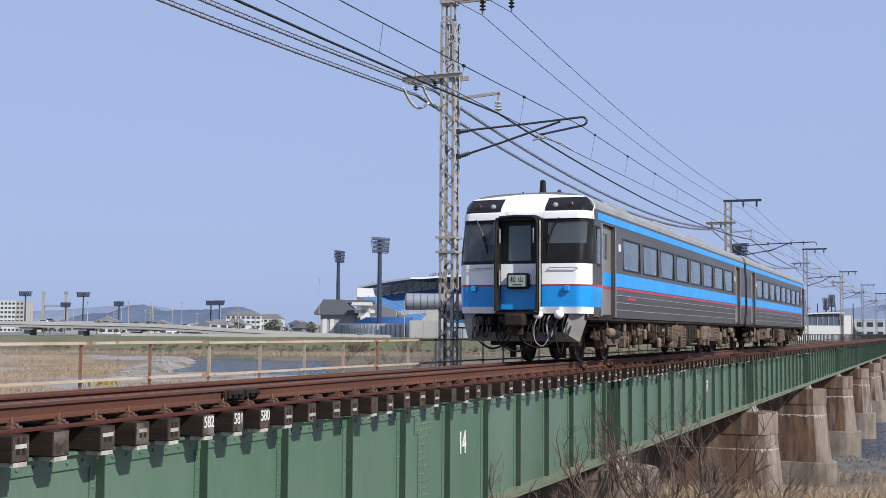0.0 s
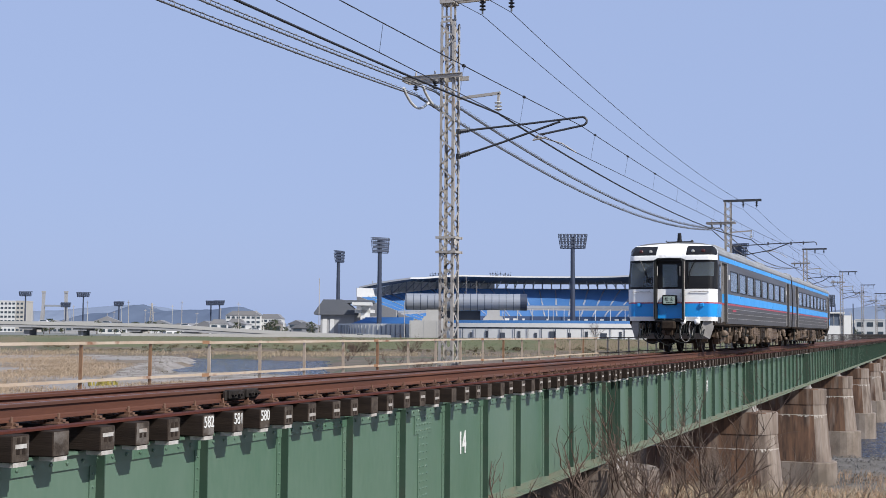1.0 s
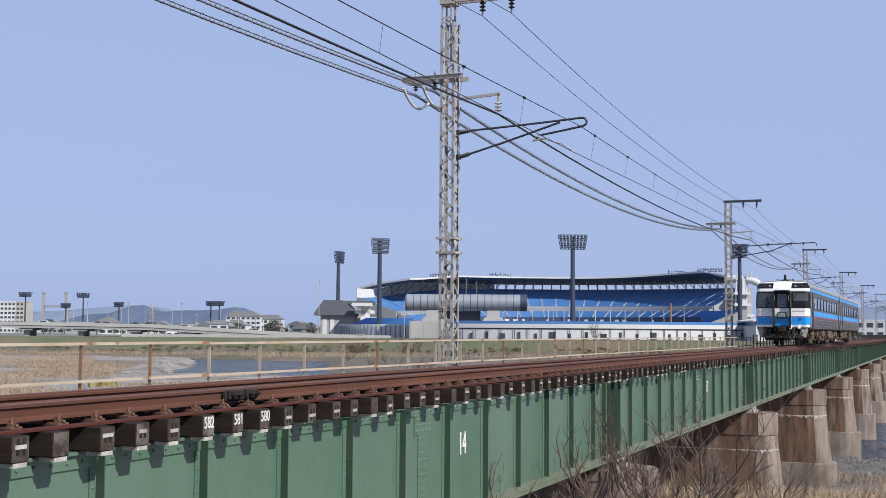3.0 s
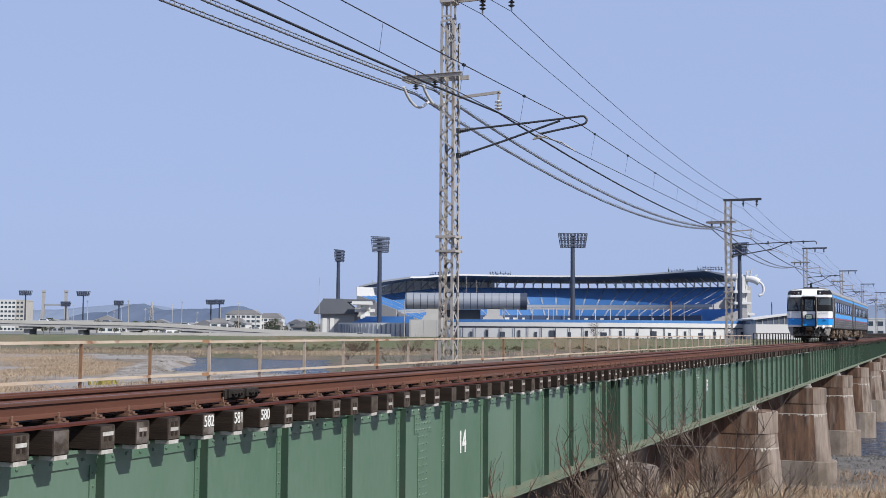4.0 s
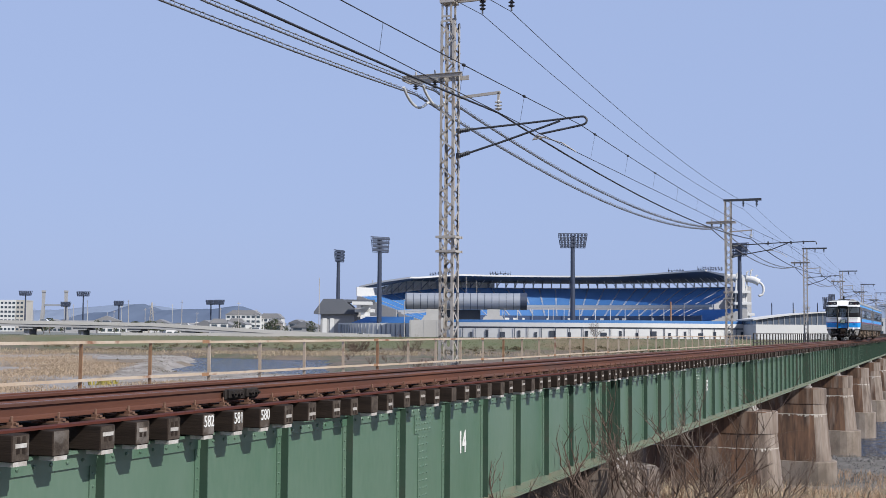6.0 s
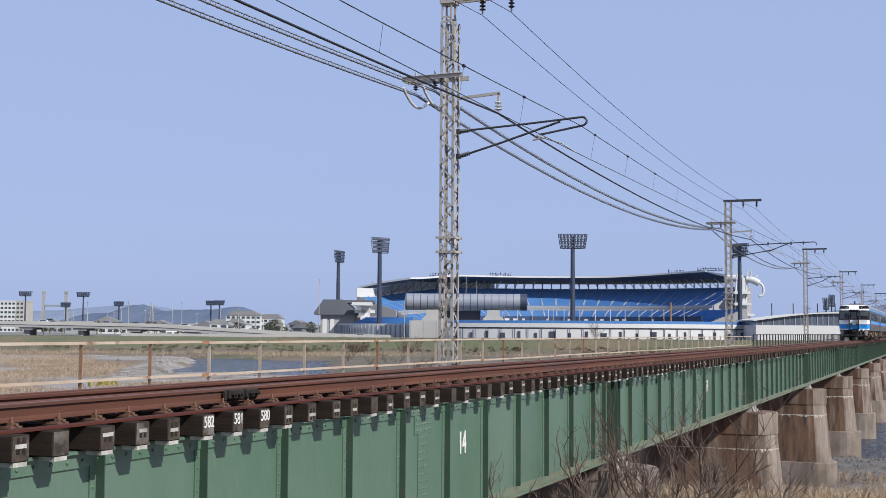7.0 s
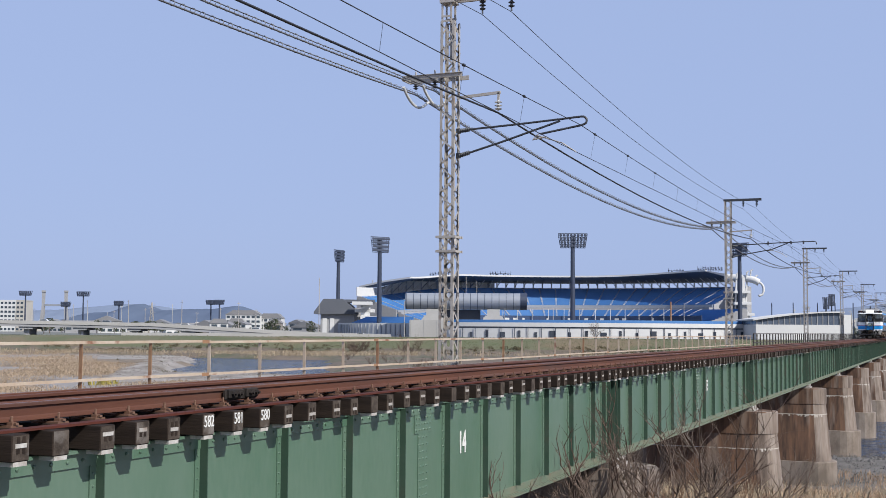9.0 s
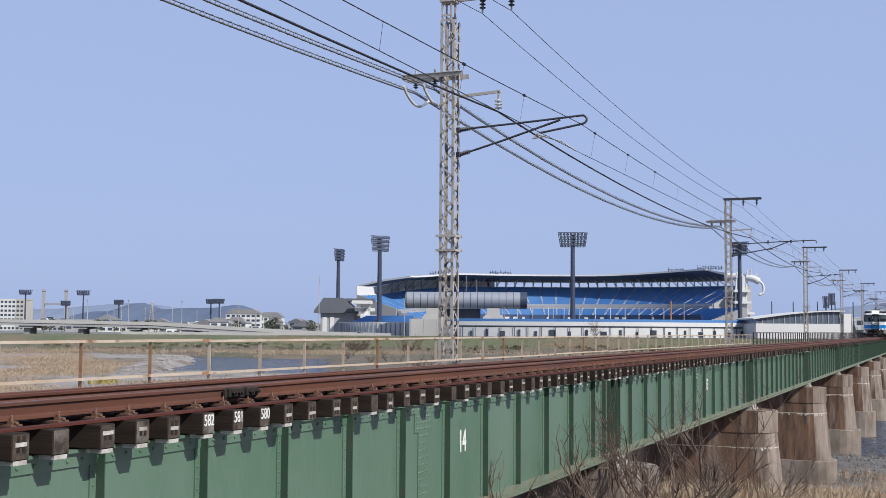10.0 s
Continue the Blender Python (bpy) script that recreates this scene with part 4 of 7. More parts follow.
        for a, b in DOORS:
            bm = B()
            x = s * (W - 0.10)
            box(bm, min(x, x - s * 0.03), max(x, x - s * 0.03), a, b, 0.97, 2.2)
            box(bm, min(x, x - s * 0.03), max(x, x - s * 0.03), a, b, 2.75, 2.93)
            box(bm, min(x, x - s * 0.03), max(x, x - s * 0.03), a, a + 0.3, 2.2, 2.75)
            box(bm, min(x, x - s * 0.03), max(x, x - s * 0.03), b - 0.3, b, 2.2, 2.75)
            d = part("passenger_door", bm, T_DOOR, car, "recessed stainless folding door")
            bm = B()
            x2 = x - s * 0.012
            box(bm, min(x2, x2 - s * 0.006), max(x2, x2 - s * 0.006), a + 0.3, b - 0.3, 2.2, 2.75)
            part("pane", bm, PANE, d)
            for y in (a - 0.012, b - 0.006):
                bm = B()
                box(bm, min(s * (W - 0.13), s * (W - 0.001)), max(s * (W - 0.13), s * (W - 0.001)), y, y + 0.018, 0.97, 2.93)
                part("door_jamb", bm, T_STEEL, d)
            # thin bright strips added for the vertical highlights beside the door
            for y in (a - 0.022, b - 0.002):
                bm = B()
                box(bm, min(s * (W - 0.03), s * (W + 0.014)), max(s * (W - 0.03), s * (W + 0.014)), y, y + 0.024, 0.98, 2.93)
                part("door_edge", bm, STEEL_HIGHLIGHT, d, "steel door edge with its highlight in the colour")
            bm = B()
            xb = s * (W - 0.097)
            box(bm, min(xb, xb - s * 0.003), max(xb, xb - s * 0.003), a + 0.01, b - 0.02, 1.645, 1.93)
            part("door_band", bm, T_BLUE, d)
            bm = B()
            box(bm, min(xb, xb - s * 0.003), max(xb, xb - s * 0.003), a + 0.01, b - 0.02, 1.572, 1.624)
            part("door_stripe", bm, T_RED, d)
            bm = B()
            x3 = s * (W - 0.055)
            box(bm, min(x3, x3 - s * 0.03), max(x3, x3 - s * 0.03), a + 0.08, a + 0.11, 1.3, 2.1)
            part("handle", bm, CHROME, d)
        # small lamp and plate beside the doors
        bm = B()
        for y in (2.48, 18.42):
            x = s * (side_x(2.6) + 0.002)
            box(bm, min(x, x + s * 0.02), max(x, x + s * 0.02), y, y + 0.16, 2.42, 2.58)
        part("side_sign", bm, WHITEPAINT, car, "small pale sign beside the door")
        # cab side window
        bm = B()
        x = s * (side_x(2.5) + 0.004)
        box(bm, min(x, x - s * 0.01), max(x, x - s * 0.01), 0.70, 0.98, 2.0, 2.84)
        cw = part("cab_side_window", bm, T_BLACK, car)
        bm = B()
        x = s * (side_x(2.5) + 0.007)
        box(bm, min(x, x - s * 0.002), max(x, x - s * 0.002), 0.73, 0.95, 2.06, 2.78)
        part("pane", bm, CABGLASS, cw)
    # roof
    bm = B()
    ang = [math.pi * i / 16 for i in range(17)]
    prof = [(side_x(3.2) * math.copysign(abs(math.cos(a)) ** 0.62, math.cos(a)), 3.2 + 0.36 * math.sin(a) ** 0.75) for a in ang]
    extrude(bm, prof, "y", YB - 0.05, L_CAR)
    part("roof", bm, T_ROOF, car, smooth=False)
    bm = B()
    for y in (4.2, 9.4, 14.8):
        box(bm, -0.72, 0.72, y, y + 2.1, 3.54, 3.74, 0.06)
    part("roof_unit", bm, T_ROOF, car, "low grey roof housing")
    bm = B()
    lathe(bm, ((0.27, 3.53), (0.25, 3.60), (0.12, 3.64), (0.075, 3.70), (0.06, 3.93), (0.03, 3.95)), 12, (0.0, 1.55, 0))
    box(bm, -0.3, 0.3, 1.3, 1.8, 3.50, 3.56, 0.01)
    tube(bm, [(-0.42, 1.45, 3.69), (-0.40, 1.45, 3.64), (0.40, 1.45, 3.64), (0.42, 1.45, 3.69)], 0.022)
    part("radio_aerial", bm, T_BLACK, car)
    bm = B()
    rod(bm, (0.48, 1.2, 3.48), (0.48, 1.2, 3.66), 0.025, 6)
    rod(bm, (0.48, 1.2, 3.6), (0.48, 1.2, 3.68), 0.06, 8, 0.03)
    part("horn", bm, T_BLACK, car)
    # floor, end wall, seats
    bm = B()
    box(bm, -1.36, 1.36, 0.25, L_CAR - 0.02, 0.9, 1.02)
    part("floor", bm, T_UNDER, car)
    bm = B()
    box(bm, -1.4, -0.42, L_CAR - 0.05, L_CAR, 0.97, 3.2)
    box(bm, 0.42, 1.4, L_CAR - 0.05, L_CAR, 0.97, 3.2)
    box(bm, -0.42, 0.42, L_CAR - 0.05, L_CAR, 2.95, 3.2)
    part("end_wall", bm, T_STEEL, car)
    bm = B()
    for i in range(5):
        y = L_CAR + 0.001 + 0.05 * i
        box(bm, -0.48, 0.48, y, y + 0.03, 1.0, 1.05)
        for s in (1, -1):
            box(bm, min(s * 0.42, s * (0.5 - 0.03 * (i % 2))), max(s * 0.42, s * (0.5 - 0.03 * (i % 2))), y, y + 0.05, 1.05, 2.95)
        box(bm, -0.48, 0.48, y, y + 0.03, 2.95, 3.02)
    part("gangway_bellows", bm, RUBBER, car, "black rubber gangway bellows")
    bm = B()
    box(bm, -1.36, 1.36, 1.02, 1.05, 1.03, 3.2)
    box(bm, -1.36, 1.36, 2.4, 2.43, 1.03, 3.2)
    part("partition", bm, INTERIOR, car)
    bm = B()
    for i in range(15):
        y = 3.3 + 1.0 * i
        for x in (-0.95, 0.95):
            box(bm, x - 0.4, x + 0.4, y, y + 0.45, 1.03, 1.5)
            box(bm, x - 0.4, x + 0.4, y + 0.4, y + 0.52, 1.5, 2.2)
    part("seats", bm, SEAT, car, "rows of blue seats")

    # ---- front ----
    bm = B()
    skin(bm, -W, -0.47, 1.02, 1.155, 0.012)
    part("front_sill", bm, T_WHITE, car, smooth=True)
    bm = B()
    skin(bm, 0.47, W, 1.02, 1.155, 0.012)
    part("front_sill", bm, T_WHITE, car, smooth=True)
    for a, b in ((-W, -0.47), (0.47, W)):
        bm = B()
        skin(bm, a, b, 1.156, 1.575)
        part("front_blue_panel", bm, T_BLUE, car, smooth=True)
        bm = B()
        skin(bm, a, b, 1.576, 1.612, 0.002)
        part("front_red_stripe", bm, T_RED, car, smooth=True)
        bm = B()
        skin(bm, a, b, 1.613, 2.035)
        part("front_white_panel", bm, T_WHITE, car, smooth=True)
        # windscreen surround and glass
        bm = B()
        c, d = (a + 0.03, b) if a < 0 else (a, b - 0.03)
        skin(bm, a, b, 2.036, 2.10, 0.0, 14, 1)
        skin(bm, a, b, 2.90, 2.965, 0.0, 14, 1)
        for e, f in ((a, a + 0.09), (b - 0.09, b)):
            skin(bm, e, f, 2.10, 2.90, 0.0, 3, 6)
        fr = part("windscreen_frame", bm, T_BLACK, car, smooth=True)
        bm = B()
        skin(bm, a + 0.07, b - 0.07, 2.08, 2.92, -0.02, 14, 6)
        part("windscreen", bm, CABGLASS, fr, smooth=True)
        bm = B()
        if a > 0:
            skin(bm, a + 0.09, b - 0.075, 2.09, 2.45, -0.012, 14, 3)
        else:
            skin(bm, a + 0.55, b - 0.1, 2.08, 2.44, -0.05, 8, 2)
        part("screen_blind", bm, T_BLACK, fr, "black lower screen")
        bm = B()
        skin(bm, a, b, 2.966, 3.10, 0.035, 14, 2)
        part("front_brow", bm, T_WHITE, car, "white brow above the windscreen", smooth=True)
        # headlight cover
        bm = B()
        u0, u1 = (a + 0.02, b + 0.06) if a < 0 else (a - 0.06, b - 0.02)
        skin(bm, u0, u1, 3.125, 3.43, 0.006, 20, 6)
        lc = part("lamp_panel", bm, GLOSS, car, "glossy black lamp panel", smooth=True)
        s = -1 if a < 0 else 1
        for x, mt in ((0.68, LAMP_WHITE), (1.0, TAIL)):
            bm = B()
            y = front_y(s * x, 3.24)
            q = 0.055 if mt is LAMP_WHITE else 0.07
            lathe(bm, ((q * 1.1, 0.05), (q, -0.015), (q * 0.7, -0.03), (q * 0.1, -0.036)), 14, (s * x, y - 0.005, 3.25), "y")
            part("head_lamp" if mt is LAMP_WHITE else "tail_lamp", bm, mt, lc, smooth=True)
        # rail grips, wiper, side step
        bm = B()
        y = front_y(s * 0.9, 1.95) - 0.05
        tube(bm, [(s * 0.62, y + 0.04, 1.93), (s * 0.64, y, 1.95), (s * 1.2, y + 0.03, 1.95), (s * 1.22, y + 0.09, 1.93)], 0.012)
        part("grab_rail", bm, PALE_PLATE, car)
        bm = B()
        yw = front_y(0.8, 2.95) - 0.06
        tube(bm, [(s * 0.80 if s > 0 else -1.0, yw, 2.98), (s * 0.66 if s > 0 else -0.86, yw - 0.03, 2.70), (s * 0.60 if s > 0 else -0.80, yw - 0.06, 2.5)], 0.014)
        tube(bm, [(s * 0.62 if s > 0 else -0.80, yw - 0.05, 2.62), (s * 0.58 if s > 0 else -0.72, yw - 0.08, 2.25)], 0.018)
        part("wiper", bm, T_BLACK, car)
        bm = B()
        yb = front_y(s * 1.0, 1.5)
        box(bm, s * 1.0 - 0.06, s * 1.0 + 0.06, yb - 0.07, yb, 1.47, 1.58, 0.012)
        part("marker_bracket", bm, T_BLUE, car)
    bm = B()
    skin(bm, -0.475, 0.475, 2.975, 3.47, 0.03, 10, 6)
    part("front_centre_panel", bm, T_WHITE, car, smooth=True)
    bm = B()
    skin(bm, -W, W, 3.435, 3.555, 0.004, 28, 6)
    skin(bm, -W, W, 3.098, 3.125, 0.02, 20, 1)
    part("front_eave", bm, T_WHITE, car, smooth=True)
    # front roof dome behind the brow
    bm = B()
    rows = [[bm.verts.new((x, front_y(x, z) + (YB + 0.1 - front_y(x, z)) * f, z + 0.002)) for x, z in prof] for f in (0.0, 0.5, 1.0)]
    for a, b in zip(rows, rows[1:]):
        for i in range(16):
            bm.faces.new((a[i], a[i + 1], b[i + 1], b[i]))
    part("front_roof", bm, T_WHITE, car, smooth=True)
    # gangway door and its frame
    gy = -0.16
    bm = B()
    for s in (1, -1):
        box(bm, min(s * 0.40, s * 0.475), max(s * 0.40, s * 0.475), gy - 0.02, 0.30, 1.05, 2.98, 0.02)
    box(bm, -0.40, 0.40, gy - 0.02, 0.30, 2.90, 3.02, 0.02)
    box(bm, -0.475, 0.475, gy - 0.03, 0.1, 0.99, 1.05, 0.01)
    gf = part("gangway_frame", bm, T_BLACK, car, "black gangway frame")
    for s in (1, -1):
        bm = B()
        x = s * 0.482
        box(bm, min(x, x + s * 0.012), max(x, x + s * 0.012), gy - 0.03, gy + 0.025, 1.06, 2.9)
        part("frame_edge", bm, PALE_PLATE, gf, "pale worn metal edge")
    bm = B()
    tube(bm, [(-0.44, gy - 0.05, 1.06), (-0.45, gy - 0.06, 2.0), (-0.44, gy - 0.05, 2.86), (-0.40, gy - 0.05, 2.95), (-0.31, gy - 0.05, 2.985), (0.0, gy - 0.06, 3.0), (0.31, gy - 0.05, 2.985), (0.40, gy - 0.05, 2.95), (0.44, gy - 0.05, 2.86), (0.45, gy - 0.06, 2.0), (0.44, gy - 0.05, 1.06)], 0.028, 8)
    part("gangway_seal", bm, RUBBER, gf, "worn rubber seal")
    for s in (1, -1):
        for z in (1.6, 2.45):
            bm = B()
            rod(bm, (s * 0.36, gy - 0.04, z), (s * 0.36, gy - 0.04, z + 0.3), 0.014)
            part("gangway_handle", bm, PALE_PLATE, gf)
    door = new("gangway_door")
    door.parent = car
    bm = B()
    box(bm, -0.40, 0.40, 0.0, 0.03, 1.612, 2.035)
    part("door_white_panel", bm, T_WHITE, door)
    bm = B()
    box(bm, -0.40, 0.40, 0.0, 0.03, 1.10, 1.575)
    part("door_blue_panel", bm, T_BLUE, door)
    bm = B()
    box(bm, -0.40, 0.40, -0.002, 0.03, 1.576, 1.611)
    part("door_red_stripe", bm, T_RED, door)
    bm = B()
    box(bm, -0.40, -0.24, 0.0, 0.03, 2.036, 2.90)
    box(bm, 0.24, 0.40, 0.0, 0.03, 2.036, 2.90)
    box(bm, -0.24, 0.24, 0.0, 0.03, 2.036, 2.10)
    box(bm, -0.24, 0.24, 0.0, 0.03, 2.82, 2.90)
    part("door_window_frame", bm, T_BLACK, door)
    bm = B()
    box(bm, -0.24, 0.24, 0.012, 0.02, 2.10, 2.82)
    part("door_pane", bm, PANE, door)
    bm = B()
    box(bm, -0.23, 0.23, gy, 0.0, 1.52, 1.84, 0.03)
    sg = part("destination_sign", bm, T_BLACK, car, "framed destination sign")
    bm = B()
    box(bm, -0.18, 0.18, gy - 0.006, gy - 0.001, 1.565, 1.795)
    part("sign_face", bm, SIGNFACE, sg)
    writing("\u677e \u5c71", 0.13, pose(0, gy - 0.009, 1.70, 90, 0, 0), sg, T_BLACK)
    bm = B()
    box(bm, -0.1, 0.1, gy - 0.009, gy - 0.006, 1.59, 1.61)
    part("small_print", bm, T_BLACK, sg)
    # skirt, hoses, coupler
    bm = B()
    ring = ((-1.38, 1.02), (-1.20, 0.45), (1.20, 0.45), (1.38, 1.02), (1.02, 1.02), (0.90, 0.64), (-0.90, 0.64), (-1.02, 1.02))
    def skirt_y(x):
        return 0.06 + 0.22 * smooth(0.8, 1.38, abs(x))
    f = [bm.verts.new((x, skirt_y(x), z)) for x, z in ring]
    g = [bm.verts.new((x, skirt_y(x) + 0.03, z)) for x, z in ring]
    for q in ((0, 1, 6, 7), (1, 2, 5, 6), (2, 3, 4, 5)):
        bm.faces.new([f[i] for i in q])
        bm.faces.new([g[i] for i in q[::-1]])
    for i in range(8):
        bm.faces.new((f[i], f[(i + 1) % 8], g[(i + 1) % 8], g[i]))
    part("skirt", bm, T_SKIRT, car, "grey snow-plough skirt")
    bm = B()
    box(bm, -0.16, 0.16, -0.32, 0.5, 0.76, 1.0, 0.03)
    box(bm, -0.22, 0.22, -0.38, -0.16, 0.74, 1.02, 0.05)
    box(bm, -0.12, 0.10, -0.1, 0.3, 0.56, 0.76, 0.02)
    part("coupler", bm, T_UNDER, car)
    # black backing added behind the hoses for the darkness under the front
    bm = B()
    box(bm, -1.15, 1.15, 0.36, 0.6, 0.55, 1.01)
    part("buffer_beam", bm, T_BLACK, car)
    rnd = random.Random(9)
    for i, x in enumerate((-1.0, -0.8, -0.62, -0.42, 0.3, 0.45, 0.62, 0.95, 0.78, -0.9, -0.7, -0.3, 0.22, 0.53, 0.7)):
        bm = B()
        z = 0.98
        e = x + rnd.uniform(-0.2, 0.2)
        tube(bm, rounded([(x, 0.1, z), (x, -0.03, z - 0.08), (x * 0.98, -0.07, 0.72), ((x + e) / 2, -0.06, 0.48 + rnd.uniform(0, 0.1)), (e, 0.05, 0.66), (e, 0.2, 0.8)], 4), 0.018)
        part("brake_hose", bm, RUBBER if i != 6 else T_SKIRT, car)
    for x in (0.42, 0.86):
        bm = B()
        lathe(bm, ((0.01, -0.15), (0.055, -0.14), (0.09, -0.10), (0.10, -0.04), (0.085, 0.0), (0.07, 0.1)), 14, (x, -0.02, 1.0), "y")
        lathe(bm, ((0.05, 0.07), (0.06, 0.13), (0.03, 0.15)), 10, (x + 0.03, -0.05, 1.0))
        part("jumper_plug", bm, T_WHITE, car, "white jumper plug cover", smooth=True)
        bm = B()
        d = 0.22 if x < 0.6 else 0.12
        tube(bm, rounded([(x, -0.12, 0.93), (x - 0.06, -0.15, 0.72), (x - 0.03, -0.16, 0.47), (x + d * 0.5, -0.14, 0.36 if x < 0.6 else 0.2), (x + d, -0.10, 0.5), (x + d * 1.1, 0.0, 0.74), (x + d * 1.1, 0.12, 0.84)]), 0.011, 7)
        part("jumper_hose", bm, T_SKIRT if x < 0.6 else RUBBER, car, "hanging jumper hose", smooth=True)
    for x, z, w0 in ((-0.9, 0.86, 0.10), (-0.68, 0.84, 0.08), (-0.4, 0.9, 0.07), (0.2, 0.84, 0.09), (0.6, 0.8, 0.07), (-0.2, 0.66, 0.09)):
        bm = B()
        lathe(bm, ((w0 * 0.5, -0.02), (w0, 0.02), (w0, 0.12), (w0 * 0.7, 0.14)), 12, (x, 0.0, z), "y")
        box(bm, x - w0 * 0.8, x + w0 * 0.8, 0.12, 0.34, z - 0.09, z + 0.09, 0.015)
        part("front_valve", bm, FITTING if x in (-0.4, 0.2) else T_BOX, car)
    # wheel guards, rail guards and the pilot frame ahead of the first axle
    bm = B()
    box(bm, -1.02, 1.02, 0.62, 0.78, 0.50, 0.78)
    box(bm, -0.98, 0.98, 0.95, 1.15, 0.36, 0.74)
    for s in (1, -1):
        box(bm, min(s * 0.50, s * 0.62), max(s * 0.50, s * 0.62), 1.18, 1.26, 0.10, 0.5)
        bar(bm, (s * 0.56, 0.7, 0.62), (s * 0.56, 1.2, 0.35), 0.07)
        box(bm, min(s * 0.70, s * 0.95), max(s * 0.70, s * 0.95), 1.3, 1.75, 0.62, 0.9)
    part("guard_frame", bm, T_UNDER, car)
    bm = B()
    for x0, x1, zz in ((-0.95, -0.2, 0.30), (-0.5, 0.35, 0.24), (0.0, 0.75, 0.33)):
        tube(bm, rounded([(x0, 0.15, 0.78), (x0 + 0.03, 0.0, 0.5), ((x0 + x1) / 2, -0.04, zz), (x1 - 0.05, 0.0, 0.46), (x1, 0.15, 0.75)]), 0.02, 7)
    part("brake_hose", bm, RUBBER, car, smooth=True)
    # small fittings along the underframe
    rnd = random.Random(12)
    for k in range(64):
        s = 1 if k % 4 else -1
        y, z = rnd.uniform(1.3, 19.8), rnd.uniform(0.32, 0.84)
        x = s * rnd.uniform(1.16, 1.36)
        bm = B()
        kind = k % 3
        if kind == 0:
            w0, h0 = rnd.uniform(0.04, 0.16), rnd.uniform(0.05, 0.17)
            box(bm, x - 0.05, x + 0.05, y - w0, y + w0, z - h0, z + h0, 0.012)
        elif kind == 1:
            r0 = rnd.uniform(0.04, 0.10)
            lathe(bm, ((r0 * 0.5, y - 0.15), (r0, y - 0.12), (r0, y + 0.12), (r0 * 0.5, y + 0.15)), 10, (x, 0, z), "y")
        else:
            r0 = rnd.uniform(0.04, 0.075)
            lathe(bm, ((r0 * 0.6, z - 0.13), (r0, z - 0.10), (r0, z + 0.08), (r0 * 0.4, z + 0.13)), 14, (x, y, 0), "z")
        bar(bm, (x * 0.97, y, z), (x * 0.95, y, 0.95), 0.025)
        part("fitting", bm, (T_BOX, T_UNDER, FITTING, T_UNDER, FITTING)[k % 5], car)
    # underframe equipment
    bm = B()
    box(bm, -0.75, 0.75, 5.0, 15.9, 0.34, 0.9)
    box(bm, -0.5, 0.5, 1.6, 5.0, 0.5, 0.9)
    box(bm, -0.5, 0.5, 15.9, 19.4, 0.5, 0.9)
    part("engine_bay", bm, T_UNDER, car, "dark engine and tanks under the floor")
    bm = B()
    box(bm, -1.30, -1.22, 0.7, 20.2, 0.86, 0.97)
    box(bm, 1.22, 1.30, 0.7, 20.2, 0.86, 0.97)
    part("sole_bar", bm, T_UNDER, car)
    rnd = random.Random(3)
    y = 5.15
    while y < 15.5:
        wd = rnd.choice((0.45, 0.7, 0.9, 1.3, 1.7))
        z0 = rnd.uniform(0.22, 0.5)
        x1 = rnd.uniform(1.15, 1.34)
        kind = rnd.random()
        paint = rnd.choice((T_BOX, T_UNDER, T_BOX, FITTING, T_UNDER))
        for s in (1, -1):
            x = s * x1
            bm = B()
            if kind < 0.22:
                for zc in (0.42, 0.72):
                    lathe(bm, ((0.05, y), (0.15, y + 0.05), (0.15, y + wd - 0.05), (0.05, y + wd)), 12, (s * (x1 - 0.2), 0, zc), "y")
                for yy in (y + 0.15, y + wd - 0.15):
                    box(bm, min(s * (x1 - 0.38), s * (x1 - 0.02)), max(s * (x1 - 0.38), s * (x1 - 0.02)), yy - 0.02, yy + 0.02, 0.26, 0.9)
                part("air_tank", bm, paint, car)
                continue
            box(bm, min(x, x - s * 0.6), max(x, x - s * 0.6), y, y + wd, z0, 0.88, 0.025)
            unit = part("equipment_box", bm, paint, car)
            for j in range(max(1, int(wd / 0.42))):
                f0 = y + 0.05 + 0.42 * j
                bm = B()
                box(bm, min(x, x + s * 0.022), max(x, x + s * 0.022), f0, min(f0 + 0.34, y + wd - 0.04), z0 + 0.07, 0.80)
                box(bm, min(x + s * 0.02, x + s * 0.045), max(x + s * 0.02, x + s * 0.045), f0 + 0.13, f0 + 0.19, z0 + 0.25, z0 + 0.3)
                part("cover", bm, paint, unit)
            for j in range(5 if kind > 0.7 else 0):
                zz = z0 + 0.12 + 0.09 * j
                bm = B()
                box(bm, min(x + s * 0.018, x + s * 0.034), max(x + s * 0.018, x + s * 0.034), y + 0.04, y + wd - 0.04, zz, zz + 0.03)
                part("louvre", bm, paint, unit)
        y += wd + rnd.uniform(0.06, 0.35)
    for k in range(16):
        s = 1 if k % 2 else -1
        bm = B()
        y = rnd.uniform(1.5, 19)
        xx, z1 = s * rnd.uniform(1.12, 1.3), rnd.uniform(0.25, 0.6)
        tube(bm, [(xx, y, 0.95), (xx, y, z1 + 0.1), (xx, y + 0.1, z1), (xx, y + rnd.uniform(0.4, 1.4), z1)], rnd.uniform(0.018, 0.04))
        part("pipe", bm, rnd.choice((T_UNDER, T_BOX, RUBBER)), car)
    bm = B()
    for s in (1, -1):
        tube(bm, [(s * 1.1, 1.0, 0.8), (s * 1.1, 6, 0.72), (s * 1.1, 15, 0.72), (s * 1.1, 20, 0.8)], 0.035)
    part("pipe_run", bm, T_UNDER, car)
    bm = B()
    for s in (1, -1):
        x = s * (side_x(1.38) + 0.002)
